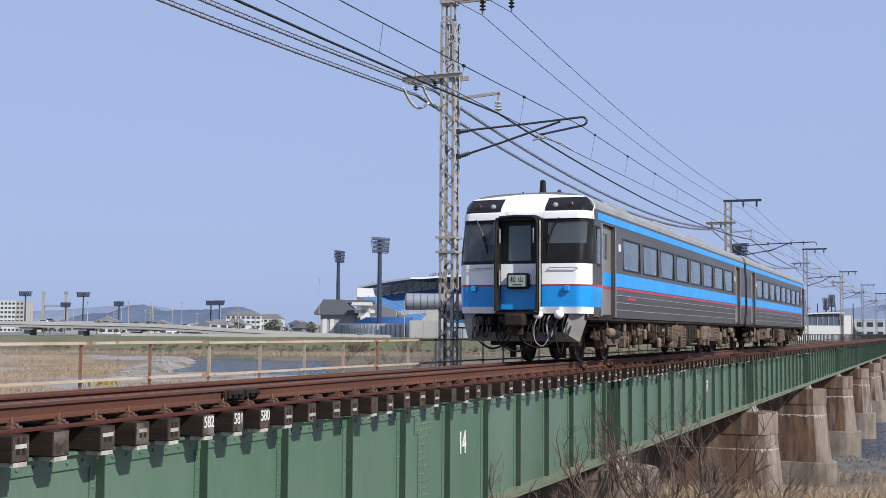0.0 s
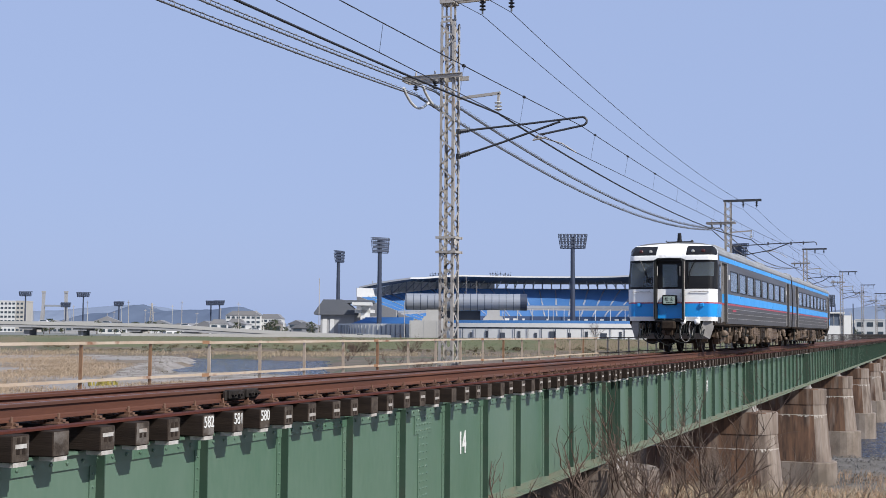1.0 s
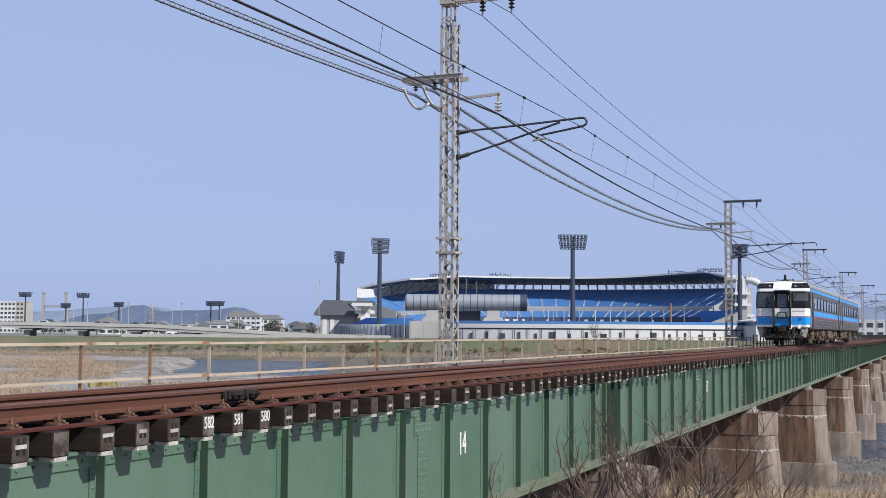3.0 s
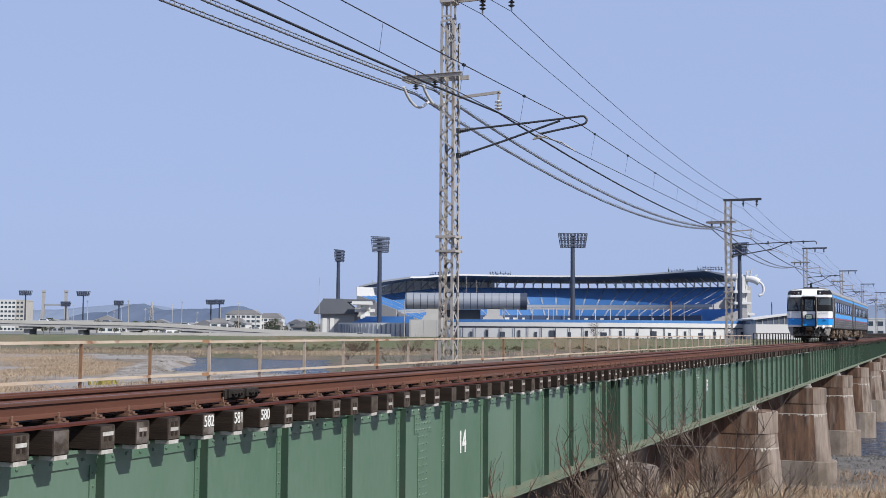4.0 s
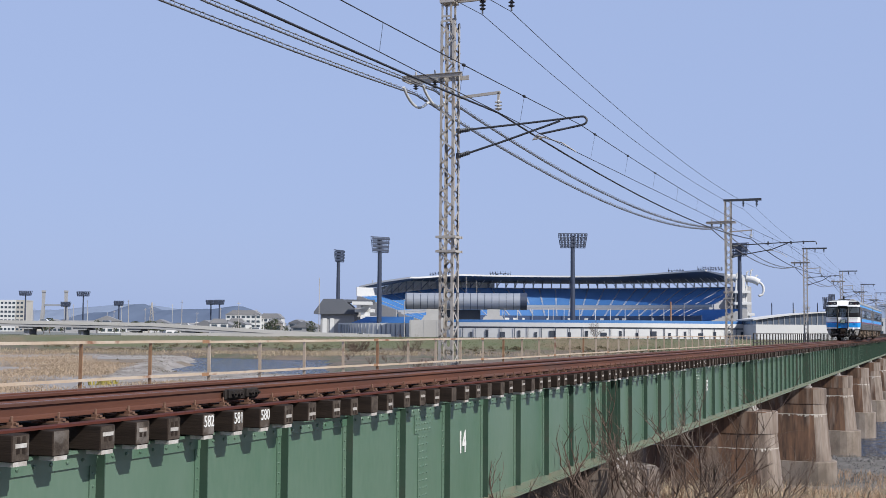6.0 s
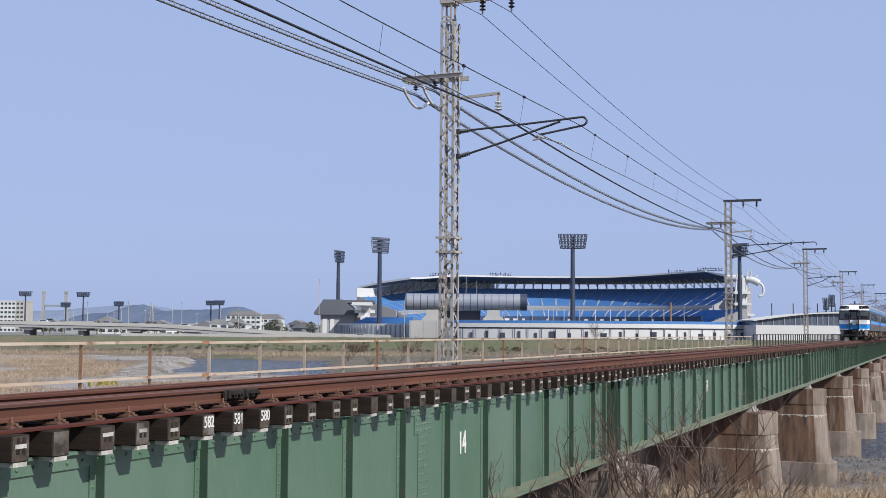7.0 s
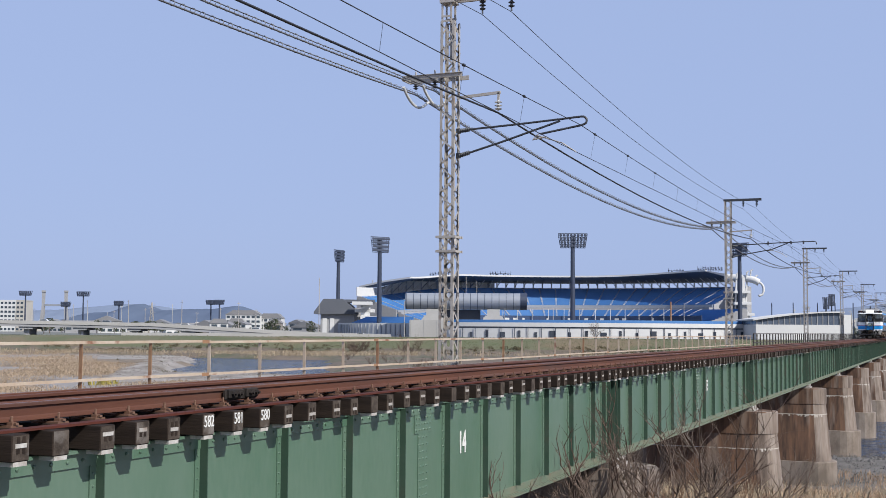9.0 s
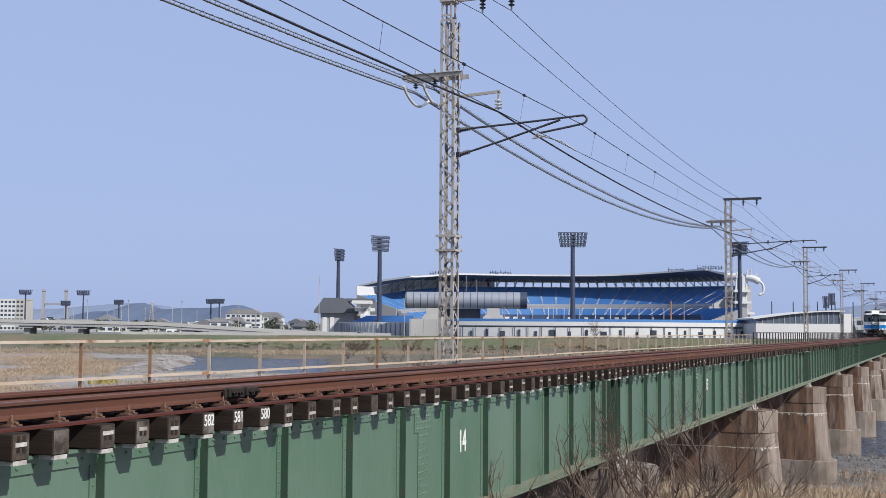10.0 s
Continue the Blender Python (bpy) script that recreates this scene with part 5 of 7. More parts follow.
        box(bm, min(x, x + s * 0.006), max(x, x + s * 0.006), 3.35, 4.1, 1.37, 1.43)
    part("side_lettering_bar", bm, T_RED, car, "small red lettering bar")
    # bogies
    wheels = []
    for yc in (3.3, 17.5):
        bg = new("bogie")
        bg.parent = car
        bg.matrix_basis = pose(0, yc, 0)
        for s in (1, -1):
            bm = B()
            extrude(bm, ((-1.5, 0.52), (-1.5, 0.66), (-0.7, 0.7), (-0.45, 0.5), (0.45, 0.5), (0.7, 0.7), (1.5, 0.66), (1.5, 0.52), (0.7, 0.5), (0.45, 0.36), (-0.45, 0.36), (-0.7, 0.5)), "x", s * 0.98, s * 1.1)
            part("side_frame", bm, T_BOX, bg)
            for d in (-1.05, 1.05):
                bm = B()
                box(bm, min(s * 0.97, s * 1.16), max(s * 0.97, s * 1.16), d - 0.16, d + 0.16, 0.28, 0.56, 0.03)
                lathe(bm, ((0.13, 0), (0.13, 0.05), (0.06, 0.07)) if s > 0 else ((0.13, 0), (0.13, -0.05), (0.06, -0.07)), 12, (s * 1.16, d, 0.43), "x")
                part("axle_box", bm, T_BOX, bg)
                for e in (-0.27, 0.27):
                    bm = B()
                    lathe(bm, [(0.075 + 0.02 * (i % 2), 0.56 + 0.04 * i) for i in range(8)], 10, (s * 1.05, d + e, 0), "z")
                    part("coil_spring", bm, T_UNDER, bg)
            bm = B()
            lathe(bm, ((0.24, 0.5), (0.28, 0.6), (0.24, 0.7), (0.28, 0.78), (0.24, 0.9)), 14, (s * 1.0, 0, 0))
            part("air_spring", bm, RUBBER, bg)
        bm = B()
        box(bm, -1.0, 1.0, -0.2, 0.2, 0.42, 0.6)
        box(bm, -0.46, 0.46, -1.3, 1.3, 0.3, 0.62)
        part("bolster", bm, T_UNDER, bg)
        for d in (-1.05, 1.05):
            bm = B()
            for s in (1, -1):
                prof_w = ((0.06, 0.50), (0.20, 0.50), (0.33, 0.52), (0.36, 0.497), (0.43, 0.497), (0.43, 0.60), (0.425, 0.625), (0.36, 0.625), (0.33, 0.58), (0.2, 0.59), (0.12, 0.66), (0.06, 0.66))
                lathe(bm, [(r, s * h) for r, h in prof_w], 24, (0, 0, 0), "x")
                for k in range(6):
                    a = k * math.pi / 3
                    c = (s * 0.6, 0.25 * math.cos(a), 0.25 * math.sin(a))
                    rod(bm, c, (s * 0.615, c[1], c[2]), 0.03, 6)
            rod(bm, (-0.5, 0, 0), (0.5, 0, 0), 0.075, 10)
            ws = part("wheelset", bm, T_TIRE, bg, at=pose(0, d, 0.432))
            wheels.append(ws)
    return car, wheels


car_a, wheels_a = build_car(0, pose(0, START, 0))
car_b = copy_thing(car_a, pose(0, START + 42.1, 0, 0, 0, 180))
wheels_b = [o for o in car_b.children_recursive if o.name.startswith("wheelset")]

RUN = ((0.0, 0.0), (0.5, 7.35), (1.0, 14.72), (1.5, 22.05), (2.0, 29.3), (2.5, 36.55), (3.0, 43.75), (3.5, 50.9), (4.0, 58.1), (4.5, 65.35), (5.0, 72.6),
       (5.5, 79.8), (6.0, 87.1), (6.5, 94.4), (7.0, 101.7), (7.5, 108.95), (8.0, 116.1), (8.5, 123.2), (9.0, 130.2), (9.5, 137.0), (10.0, 143.7))


def run_at(t):
    for (a, da), (b, db) in zip(RUN, RUN[1:]):
        if t <= b + 1e-9:
            return da + (db - da) * (t - a) / (b - a)
    return RUN[-1][1]


def motions():
    """The train runs away along the bridge; its wheels roll."""
    walk(car_a, [(t, pose(0, START + d, 0)) for t, d in RUN])
    walk(car_b, [(t, pose(0, START + 42.1 + d, 0, 0, 0, 180)) for t, d in RUN])
    for ws, way in [(w, 1) for w in wheels_a] + [(w, -1) for w in wheels_b]:
        base = ws.matrix_basis.copy()
        rows = []
        for i in range(301):
            t = i / 30
            rows.append((t, base @ Matrix.Rotation(-way * run_at(t) / 0.43, 4, "X")))
        walk(ws, rows)


# ================= far side: stadium =================
S_WHITE = mat("white_stadium_paint", (0.72, 0.72, 0.71, 1), (0.6, 0.6, 0.6, 1), 0.7, 0, 0.05, 0.8, 0.6, 0)
S_GREY = mat("grey_stadium_concrete", (0.40, 0.40, 0.41, 1), (0.31, 0.31, 0.32, 1), 0.85, 0, 0.06, 0.9, 0.8, 0)
S_ROOF = mat("dark_roof_underside", (0.12, 0.145, 0.20, 1), (0.10, 0.12, 0.165, 1), 0.6, 0.2, 0.1, 1, 0.7, 0)
S_BLUE = mat("blue_plastic_seats", (0.050, 0.19, 0.47, 1), (0.085, 0.24, 0.52, 1), 0.55, 0, 0.08, 1.5, 0.8, 0)
S_NAVY = mat("navy_fence_pad", (0.022, 0.05, 0.13, 1), (0.035, 0.07, 0.16, 1), 0.6, 0, 0.1, 1, 0.8, 0)
S_DRUM = mat("grey_drum_cladding", (0.36, 0.385, 0.43, 1), (0.28, 0.305, 0.35, 1), 0.5, 0.2, 0.1, 1, 0.8, 0)
S_SLATE = mat("dark_slate_roof", (0.10, 0.11, 0.135, 1), (0.13, 0.14, 0.16, 1), 0.7, 0, 0.1, 1, 0.8, 0)
S_METAL = mat("ribbed_silver_cladding", (0.44, 0.47, 0.52, 1), (0.36, 0.39, 0.44, 1), 0.45, 0.35, 0.1, 1, 0.8, 0)
S_DARK = mat("dark_opening", (0.03, 0.04, 0.06, 1), (0.05, 0.06, 0.08, 1), 0.5, 0, 0.2, 1, 0.6, 0)
TOWER = mat("slate_blue_tower_paint", (0.045, 0.06, 0.10, 1), (0.06, 0.075, 0.115, 1), 0.5, 0.2, 0.3, 2, 0.6, 0)
TOWN_TILE = mat("grey_town_roof", (0.2, 0.21, 0.23, 1), (0.28, 0.27, 0.27, 1), 0.8, 0, 0.1, 1, 0.8, 0)
TOWN_CREAM = mat("cream_town_wall", (0.55, 0.52, 0.47, 1), (0.46, 0.44, 0.41, 1), 0.85, 0, 0.1, 1, 0.8, 0)
TOWN_BRICK = mat("dull_brown_wall", (0.32, 0.29, 0.27, 1), (0.26, 0.24, 0.22, 1), 0.85, 0, 0.1, 1, 0.8, 0)
TOWN_GLASS = mat("dark_window_glass", (0.05, 0.07, 0.09, 1), (0.08, 0.1, 0.12, 1), 0.15, 0, 0.3, 2, 0.6, 0)


def sweep(bm, prof, c, a0, a1, n, closed=True, sx=1.0):
    """A profile (radius, height) swept round a centre c from angle a0 to a1 (degrees); heights may follow the angle."""
    rows = []
    for i in range(n + 1):
        a = radians(a0 + (a1 - a0) * i / n)
        pr = prof(i / n) if callable(prof) else prof
        rows.append([bm.verts.new((c[0] + sx * r * math.cos(a), c[1] + r * math.sin(a), z)) for r, z in pr])
    m = len(rows[0])
    for p, q in zip(rows, rows[1:]):
        for j in range(m if closed else m - 1):
            bm.faces.new((p[j], p[(j + 1) % m], q[(j + 1) % m], q[j]))
    if closed:
        bm.faces.new(rows[0][::-1])
        bm.faces.new(rows[-1])


def build_stadium():
    st = thing("stadium", "baseball stadium with blue seats under a long curved roof", "stadium", at=FAR.copy())
    c = (56, 566)

    def steps(r0, z0, r1, z1, n):
        pts = []
        for i in range(n):
            pts += [(r0 + (r1 - r0) * i / n, z0 + (z1 - z0) * (i + 1) / n), (r0 + (r1 - r0) * (i + 1) / n, z0 + (z1 - z0) * (i + 1) / n)]
        return pts

    A0, A1, N, SX = 28, 150, 72, 1.2

    def sink(t, prof):
        f = 1 - 0.26 * smooth(0.70, 1.0, t)
        return [(r, z * f if z > 0 else z) for r, z in prof]
    for nm, q, B0, lab in (("lower_tier", (58, 4.5, 74, 12.0, 12), 4, "lower tier of blue seats"), ("upper_tier", (76, 14.3, 95, 24.0, 15), A0, "upper tier of blue seats")):
        bm = B()
        tier = [(q[0], -2), (q[0], q[1])] + steps(*q) + [(q[2] + 1.0, q[3]), (q[2] + 1.0, -2)]
        sweep(bm, lambda t: sink((B0 - A0) / (A1 - A0) + t * (A1 - B0) / (A1 - A0), tier), c, B0, A1, N, sx=SX)
        part(nm, bm, S_BLUE, st, lab)
        for e0, t in ((B0 - 0.5, 0), (A1 + 0.05, 1)):
            bm = B()
            sweep(bm, sink(t, tier), c, e0, e0 + 0.45, 1, sx=SX)
            part("end_wall", bm, S_GREY, st, "grey end wall of the stand")
    bm = B()
    sweep(bm, lambda t: sink(t, [(74, 12), (74, 13.1), (76.2, 13.1), (76.2, 12)]), c, A0, A1, N, sx=SX)
    sweep(bm, [(57.4, -2), (57.4, 4.6), (57.9, 4.6), (57.9, -2)], c, A0, A1, N, sx=SX)
    part("concourse_parapet", bm, S_GREY, st)
    bm = B()
    sweep(bm, lambda t: sink(t, [(75.6, 13.2), (75.6, 14.6), (75.9, 14.6), (75.9, 13.2)]), c, A0, A1, N, sx=SX)
    part("concourse_wall", bm, S_METAL, st)
    # stairs between the seat blocks
    for i in range(26):
        a = A0 + 4 + (A1 - A0 - 8) * i / 25
        bm = B()
        fs = 1 - 0.26 * smooth(0.70, 1.0, (a - A0) / (A1 - A0))
        for q in ((58, 4.8, 74, 12.3), (76, 14.6, 95, 24.3)):
            d, e = (math.cos(radians(a)), math.sin(radians(a))), (-math.sin(radians(a)), math.cos(radians(a)))
            w = 0.42
            pts = [(c[0] + SX * r * d[0] + s * w * e[0], c[1] + r * d[1] + s * w * e[1], z * fs + h) for h in (-0.6, 0.12) for r, z in ((q[0], q[1]), (q[2], q[3])) for s in (-1, 1)]
            v = [bm.verts.new(p) for p in pts]
            for f in ((4, 5, 7, 6), (0, 2, 3, 1), (0, 1, 5, 4), (2, 6, 7, 3), (0, 4, 6, 2), (1, 3, 7, 5)):
                bm.faces.new([v[k] for k in f])
        part("aisle_stair", bm, S_GREY, st)
    bm = B()
    sweep(bm, lambda t: sink(t, [(95.6, 23.6), (95.6, 24.4), (96, 24.4), (96, 23.6)]), c, A0, A1, N, sx=SX)
    part("back_parapet", bm, S_WHITE, st)

    def roof(t):
        end = smooth(0.78, 1.0, t)
        zf, zb = 29.5 + 1.9 * smooth(0.40, 0.0, t) - 2.4 * end, 27.2 - 4.4 * smooth(0.88, 1.0, t)
        return [(76, zf), (76, zf + 0.45), (90, zb + (zf - zb) * 0.6 + 0.5), (104, zb + 0.5), (104, zb), (97, zb)]
    R0, R1 = A0 + 3, 143

    def roof_at(deg):
        return roof(max(0.0, min(1.0, (deg - R0) / (R1 - R0))))
    bm = B()
    sweep(bm, roof, c, R0, R1, N, sx=SX)
    part("roof", bm, S_ROOF, st, "long curved dark roof rising towards the field")
    # columns and raking struts
    for i in range(44):
        deg = A0 + 3.5 + (R1 - A0 - 5) * i / 43
        a = radians(deg)
        rt = roof_at(deg)
        zf, zb = rt[0][1], rt[5][1]
        bm = B()
        p = (c[0] + SX * 95.4 * math.cos(a), c[1] + 95.4 * math.sin(a))
        zs = 24 * (1 - 0.26 * smooth(0.70, 1.0, (deg - A0) / (A1 - A0)))
        bar(bm, (*p, zs), (*p, zb + 0.2), 0.5)
        p2 = (c[0] + SX * 88 * math.cos(a), c[1] + 88 * math.sin(a))
        bar(bm, (*p, zs + 0.6), (*p2, zb + (zf - zb) * 9 / 21 + 0.1), 0.3)
        part("roof_column", bm, S_METAL if i % 2 else S_WHITE, st)
    bm = B()
    sweep(bm, lambda t: [(96.4, 24.4 * (1 - 0.26 * smooth(0.70, 1.0, 0.62 + 0.38 * t))), (96.4, roof_at(A0 + (A1 - A0) * (0.62 + 0.38 * t))[5][1] - 0.2),
                         (96.7, roof_at(A0 + (A1 - A0) * (0.62 + 0.38 * t))[5][1] - 0.2), (96.7, 24.4 * (1 - 0.26 * smooth(0.70, 1.0, 0.62 + 0.38 * t)))], c, A0 + (A1 - A0) * 0.62, A1, 30, sx=SX)
    part("back_screen", bm, S_WHITE, st, "grey panelled screen behind the seats")
    bm = B()
    sweep(bm, lambda t: [(75.4, roof(t)[0][1] + 0.1), (75.4, roof(t)[0][1] + 0.95), (75.98, roof(t)[0][1] + 0.95), (75.98, roof(t)[0][1] + 0.1)], c, R0, R1, N, sx=SX)
    a, rt = radians(R1 + 0.3), roof(1.0)
    ends = [Vector((c[0] + SX * r * math.cos(a), c[1] + r * math.sin(a), z + 0.4)) for r, z in ((75.4, rt[0][1]), (90, rt[2][1] - 0.4), (104, rt[4][1]))]
    for p, q in zip(ends, ends[1:]):
        bar(bm, p, q, 0.4, 0.9)
    part("roof_edge", bm, S_WHITE, st, "pale metal roof edge")
    # lamp racks on the roof
    for a, w in ((33, 6), (46.5, 3.8), (105, 5.6), (127, 5)):
        bm = B()
        p = Vector((c[0] + SX * 80 * math.cos(radians(a)), c[1] + 80 * math.sin(radians(a)), roof_at(a)[0][1] + 1.2))
        n = int(w * 1.5)
        r = random.Random(int(a))
        for i in range(n + 1):
            x = -w + 2 * w * i / n
            rod(bm, p + Vector((x, 0, -0.9)), p + Vector((x, 0, r.uniform(1.2, 2.2))), 0.09, 4)
            for z in (0.0, 0.9):
                if r.random() < 0.85:
                    q = p + Vector((x + r.uniform(-0.2, 0.5), r.uniform(-0.6, 0.4), z + r.uniform(-0.1, 0.2)))
                    lathe(bm, ((0.15, 0.4), (0.42, -0.3), (0.35, -0.34)), 8, q, "y")
        for z in (-0.2, 0.75):
            bar(bm, p + Vector((-w, 0, z)), p + Vector((w, 0, z)), 0.15)
        part("roof_lamps", bm, TOWER, st, "rack of floodlights on the roof")
    # navy boundary fence with pale boards whose writing cannot be read
    bm = B()
    sweep(bm, [(56.6, 4.4), (56.6, 8.6), (56.9, 8.6), (56.9, 4.4)], c, 4, A1, N, sx=SX)
    bf = part("boundary_fence", bm, S_NAVY, st, "navy padded fence before the seats")
    r = random.Random(6)
    for i in range(34):
        deg = A0 + 3 + (A1 - A0 - 6) * i / 33
        if r.random() < 0.45:
            bm = B()
            sweep(bm, [(56.45, 5.6), (56.45, 7.4), (56.55, 7.4), (56.55, 5.6)], c, deg, deg + r.uniform(0.8, 2.2), 2, sx=SX)
            part("pale_board", bm, S_WHITE, bf)
        if i % 2:
            bm = B()
            p = (c[0] + SX * 55.5 * math.cos(radians(deg)), c[1] + 55.5 * math.sin(radians(deg)))
            rod(bm, (*p, 4), (*p, 12.2), 0.16, 5)
            part("net_pole", bm, S_WHITE, bf)
    # white end of the stand with its stair decks
    bm = B()
    for z, r in ((9.0, 10.0), (14.5, 8.5), (20.2, 8)):
        box(bm, 146, 146 + r, 596, 612, z, z + 1.3)
    box(bm, 150.5, 152, 598, 612, -2, 28)
    part("end_stair", bm, S_WHITE, st, "white stair decks at the end of the stand")
    bm = B()
    tube(bm, rounded([(143, 604, 28.3), (148, 602, 28.3), (152, 600, 27.9), (156, 598, 27.0), (158.6, 597, 25.6)]), 1.7, 14)
    tube(bm, rounded([(158.0, 597, 26.4), (160.2, 597, 24.6), (160.9, 597, 22.0), (160.2, 597, 19.8), (158.4, 597, 18.9)]), 0.6, 8)
    part("end_scroll", bm, S_WHITE, st, "white curled roof end", smooth=True)
    bm = B()
    for x, h in ((147.5, 30.6), (152.5, 31.4), (154.5, 32.2), (157.0, 29.4)):
        tube(bm, [(x, 598, 27.5), (x + 0.3, 598, h - 0.6), (x + 1.2, 598, h)], 0.45, 6)
    for x, y, z in ((147, 600, 24), (152, 599, 23)):
        bar(bm, (x, y, z - 20), (x + 1, y, z + 3), 0.7)
    bar(bm, (154, 598, 8), (149, 600, 22), 0.8)
    part("end_fittings", bm, S_WHITE, st)
    # outer wall and outfield seats
    bm = B()
    sweep(bm, [(128, -2.4), (128, 3.4), (129, 3.4), (129, -2.4)], (62, 590), -118, -48, 40)
    ow = part("outer_wall", bm, S_WHITE, st, "long white outer wall")
    bm = B()
    sweep(bm, [(129.02, 2.3), (129.02, 3.9), (129.3, 3.9), (129.3, 2.3)], (62, 590), -118, -48, 40)
    part("wall_coping", bm, S_WHITE, ow)
    bm = B()
    # dark band below the coping is its shade line, built as a strip
    sweep(bm, [(128.9, 1.75), (128.9, 2.2), (129.1, 2.2), (129.1, 1.75)], (62, 590), -118, -48, 40)
    for i in range(24):
        a = radians(-116 + 2.9 * i)
        p = (62 + 129.1 * math.cos(a), 590 + 129.1 * math.sin(a))
        box(bm, p[0] - (0.5 if i % 3 else 1.2), p[0] + (0.5 if i % 3 else 1.2), p[1] - 0.15, p[1] + 0.4, -1.8, 0.2 if i % 2 else 0.8)
    part("wall_opening", bm, S_DARK, ow, "dark doors and windows, and a painted shade line under the coping")
    for i in range(30):
        a = radians(-117 + 2.36 * i)
        p = (62 + 129.5 * math.cos(a), 590 + 129.5 * math.sin(a))
        bm = B()
        rod(bm, (*p, -2.3), (*p, 2.2), 0.14, 5)
        part("wall_post", bm, TOWER, ow, "slim dark post")
    bm = B()
    sweep(bm, steps(116, 2.2, 128, 3.2, 3) + [(128, 0), (116, 0)], (62, 590), -118, -48, 40)
    sweep(bm, [(127.2, 3.9), (127.2, 5.0), (127.3, 5.0), (127.3, 3.9)], (62, 590), -118, -48, 40)
    part("outfield_tier", bm, S_BLUE, st, "outfield seats and blue fence")
    # bleachers on the near left
    bm = B()
    sweep(bm, [(36, -2.2), (36, 3.6), (37, 3.6), (37, -2.2)], (-10, 540), -172, -93, 24)
    lw = part("bleacher_wall", bm, S_WHITE, st, "pale curved bleacher wall")
    for i in range(22):
        a = radians(-165 + 3.3 * i)
        bm = B()
        p = Vector((-10 + 37.2 * math.cos(a), 540 + 37.2 * math.sin(a), 0))
        bar(bm, p + Vector((0, 0, -2.2)), p + Vector((0, 0, 3.0)), 0.5)
        part("wall_pilaster", bm, S_METAL, lw)
    bm = B()
    sweep(bm, steps(35, 3.4, 27, 6.4, 6)[::-1] + [(35, 2), (27, 2)], (-10, 540), -148, -95, 24)
    part("bleacher_tier", bm, S_BLUE, st)
    bm = B()
    for x, y, z in ((-42, 552, 12.2), (-41, 556, 8.8), (-38, 552, 5.5)):
        box(bm, x, x + 9, y, y + 10, z, z + 1.5)
    box(bm, -38, -34, 556, 562, -2, 12.2)
    part("gallery", bm, S_WHITE, st, "white galleries beside the bleachers")
    # scoreboard housing seen from behind
    sb = thing("scoreboard_building", "long silver cylindrical scoreboard housing on concrete piers", "scoreboard", at=FAR @ pose(8.6, 492, 0, 0, 0, -3))
    bm = B()
    lathe(bm, ((3.0, -24.0), (3.4, -23.7), (3.4, 23.6)), 32, (0, 0, 12.65), "x")
    part("drum", bm, S_DRUM, sb)
    # extra dark segment: the shade on the drum's end face, as colour
    bm = B()
    lathe(bm, ((3.46, 23.61), (3.46, 26.0), (3.2, 26.2)), 32, (0, 0, 12.65), "x")
    part("drum_end", bm, TOWER, sb, "dark added segment for the drum's shaded end face")
    for i in range(17):
        bm = B()
        x = -23.4 + 2.93 * i
        lathe(bm, ((3.45, x - 0.1), (3.45, x + 0.1)), 32, (0, 0, 12.65), "x")
        part("drum_rib", bm, TOWER, sb)
    for x in (-12.6, 12.4):
        bm = B()
        box(bm, x - 2.6, x + 2.6, -2, 2.5, 4.9, 9.4)
        extrude(bm, ((x - 4.6, 4.9), (x + 4.6, 4.9), (x + 3.3, 6.8), (x - 3.3, 6.8)), "y", -2.2, 2.6)
        part("support", bm, CONC_NEW, sb)
    # dark panel stands in for the shaded opening between the supports
    bm = B()
    box(bm, -9.8, 7, 1.5, 2.4, 4.9, 9.2)
    part("recess", bm, S_DARK, sb)
    bm = B()
    box(bm, -22, 21.5, -3.4, 5, -2.3, 4.89)
    part("base_wall", bm, CONC_NEW, sb)
    for i in range(9):
        bm = B()
        x = -21.5 + 5.3 * i
        box(bm, x, x + 0.12, -3.46, -3.401, -2.2, 4.7)
        part("wall_joint", bm, S_GREY, sb)
    # hall on the left
    h = thing("gabled_hall", "grey hall with a wide pitched roof", "building", at=FAR @ pose(-56, 575, -2))
    bm = B()
    box(bm, -2, 14, -8, 10, 0, 10)
    part("wall", bm, S_GREY, h)
    bm = B()
    extrude(bm, ((-5, 10), (16, 10), (16, 11), (8.5, 17.2), (-0.5, 17.2), (-5, 11)), "y", -10, 12)
    part("roof", bm, S_SLATE, h)
    bm = B()
    box(bm, 14, 20, -6, 8, 0, 13)
    part("side_block", bm, S_GREY, h)
    bm = B()
    box(bm, 8, 23, -7, 9, 15.6, 17.0)
    part("canopy", bm, S_SLATE, h)
    bm = B()
    for x in (-1, 2.5):
        box(bm, x, x + 2, -8.3, -8.01, 1, 8)
    part("window", bm, S_WHITE, h)


build_stadium()


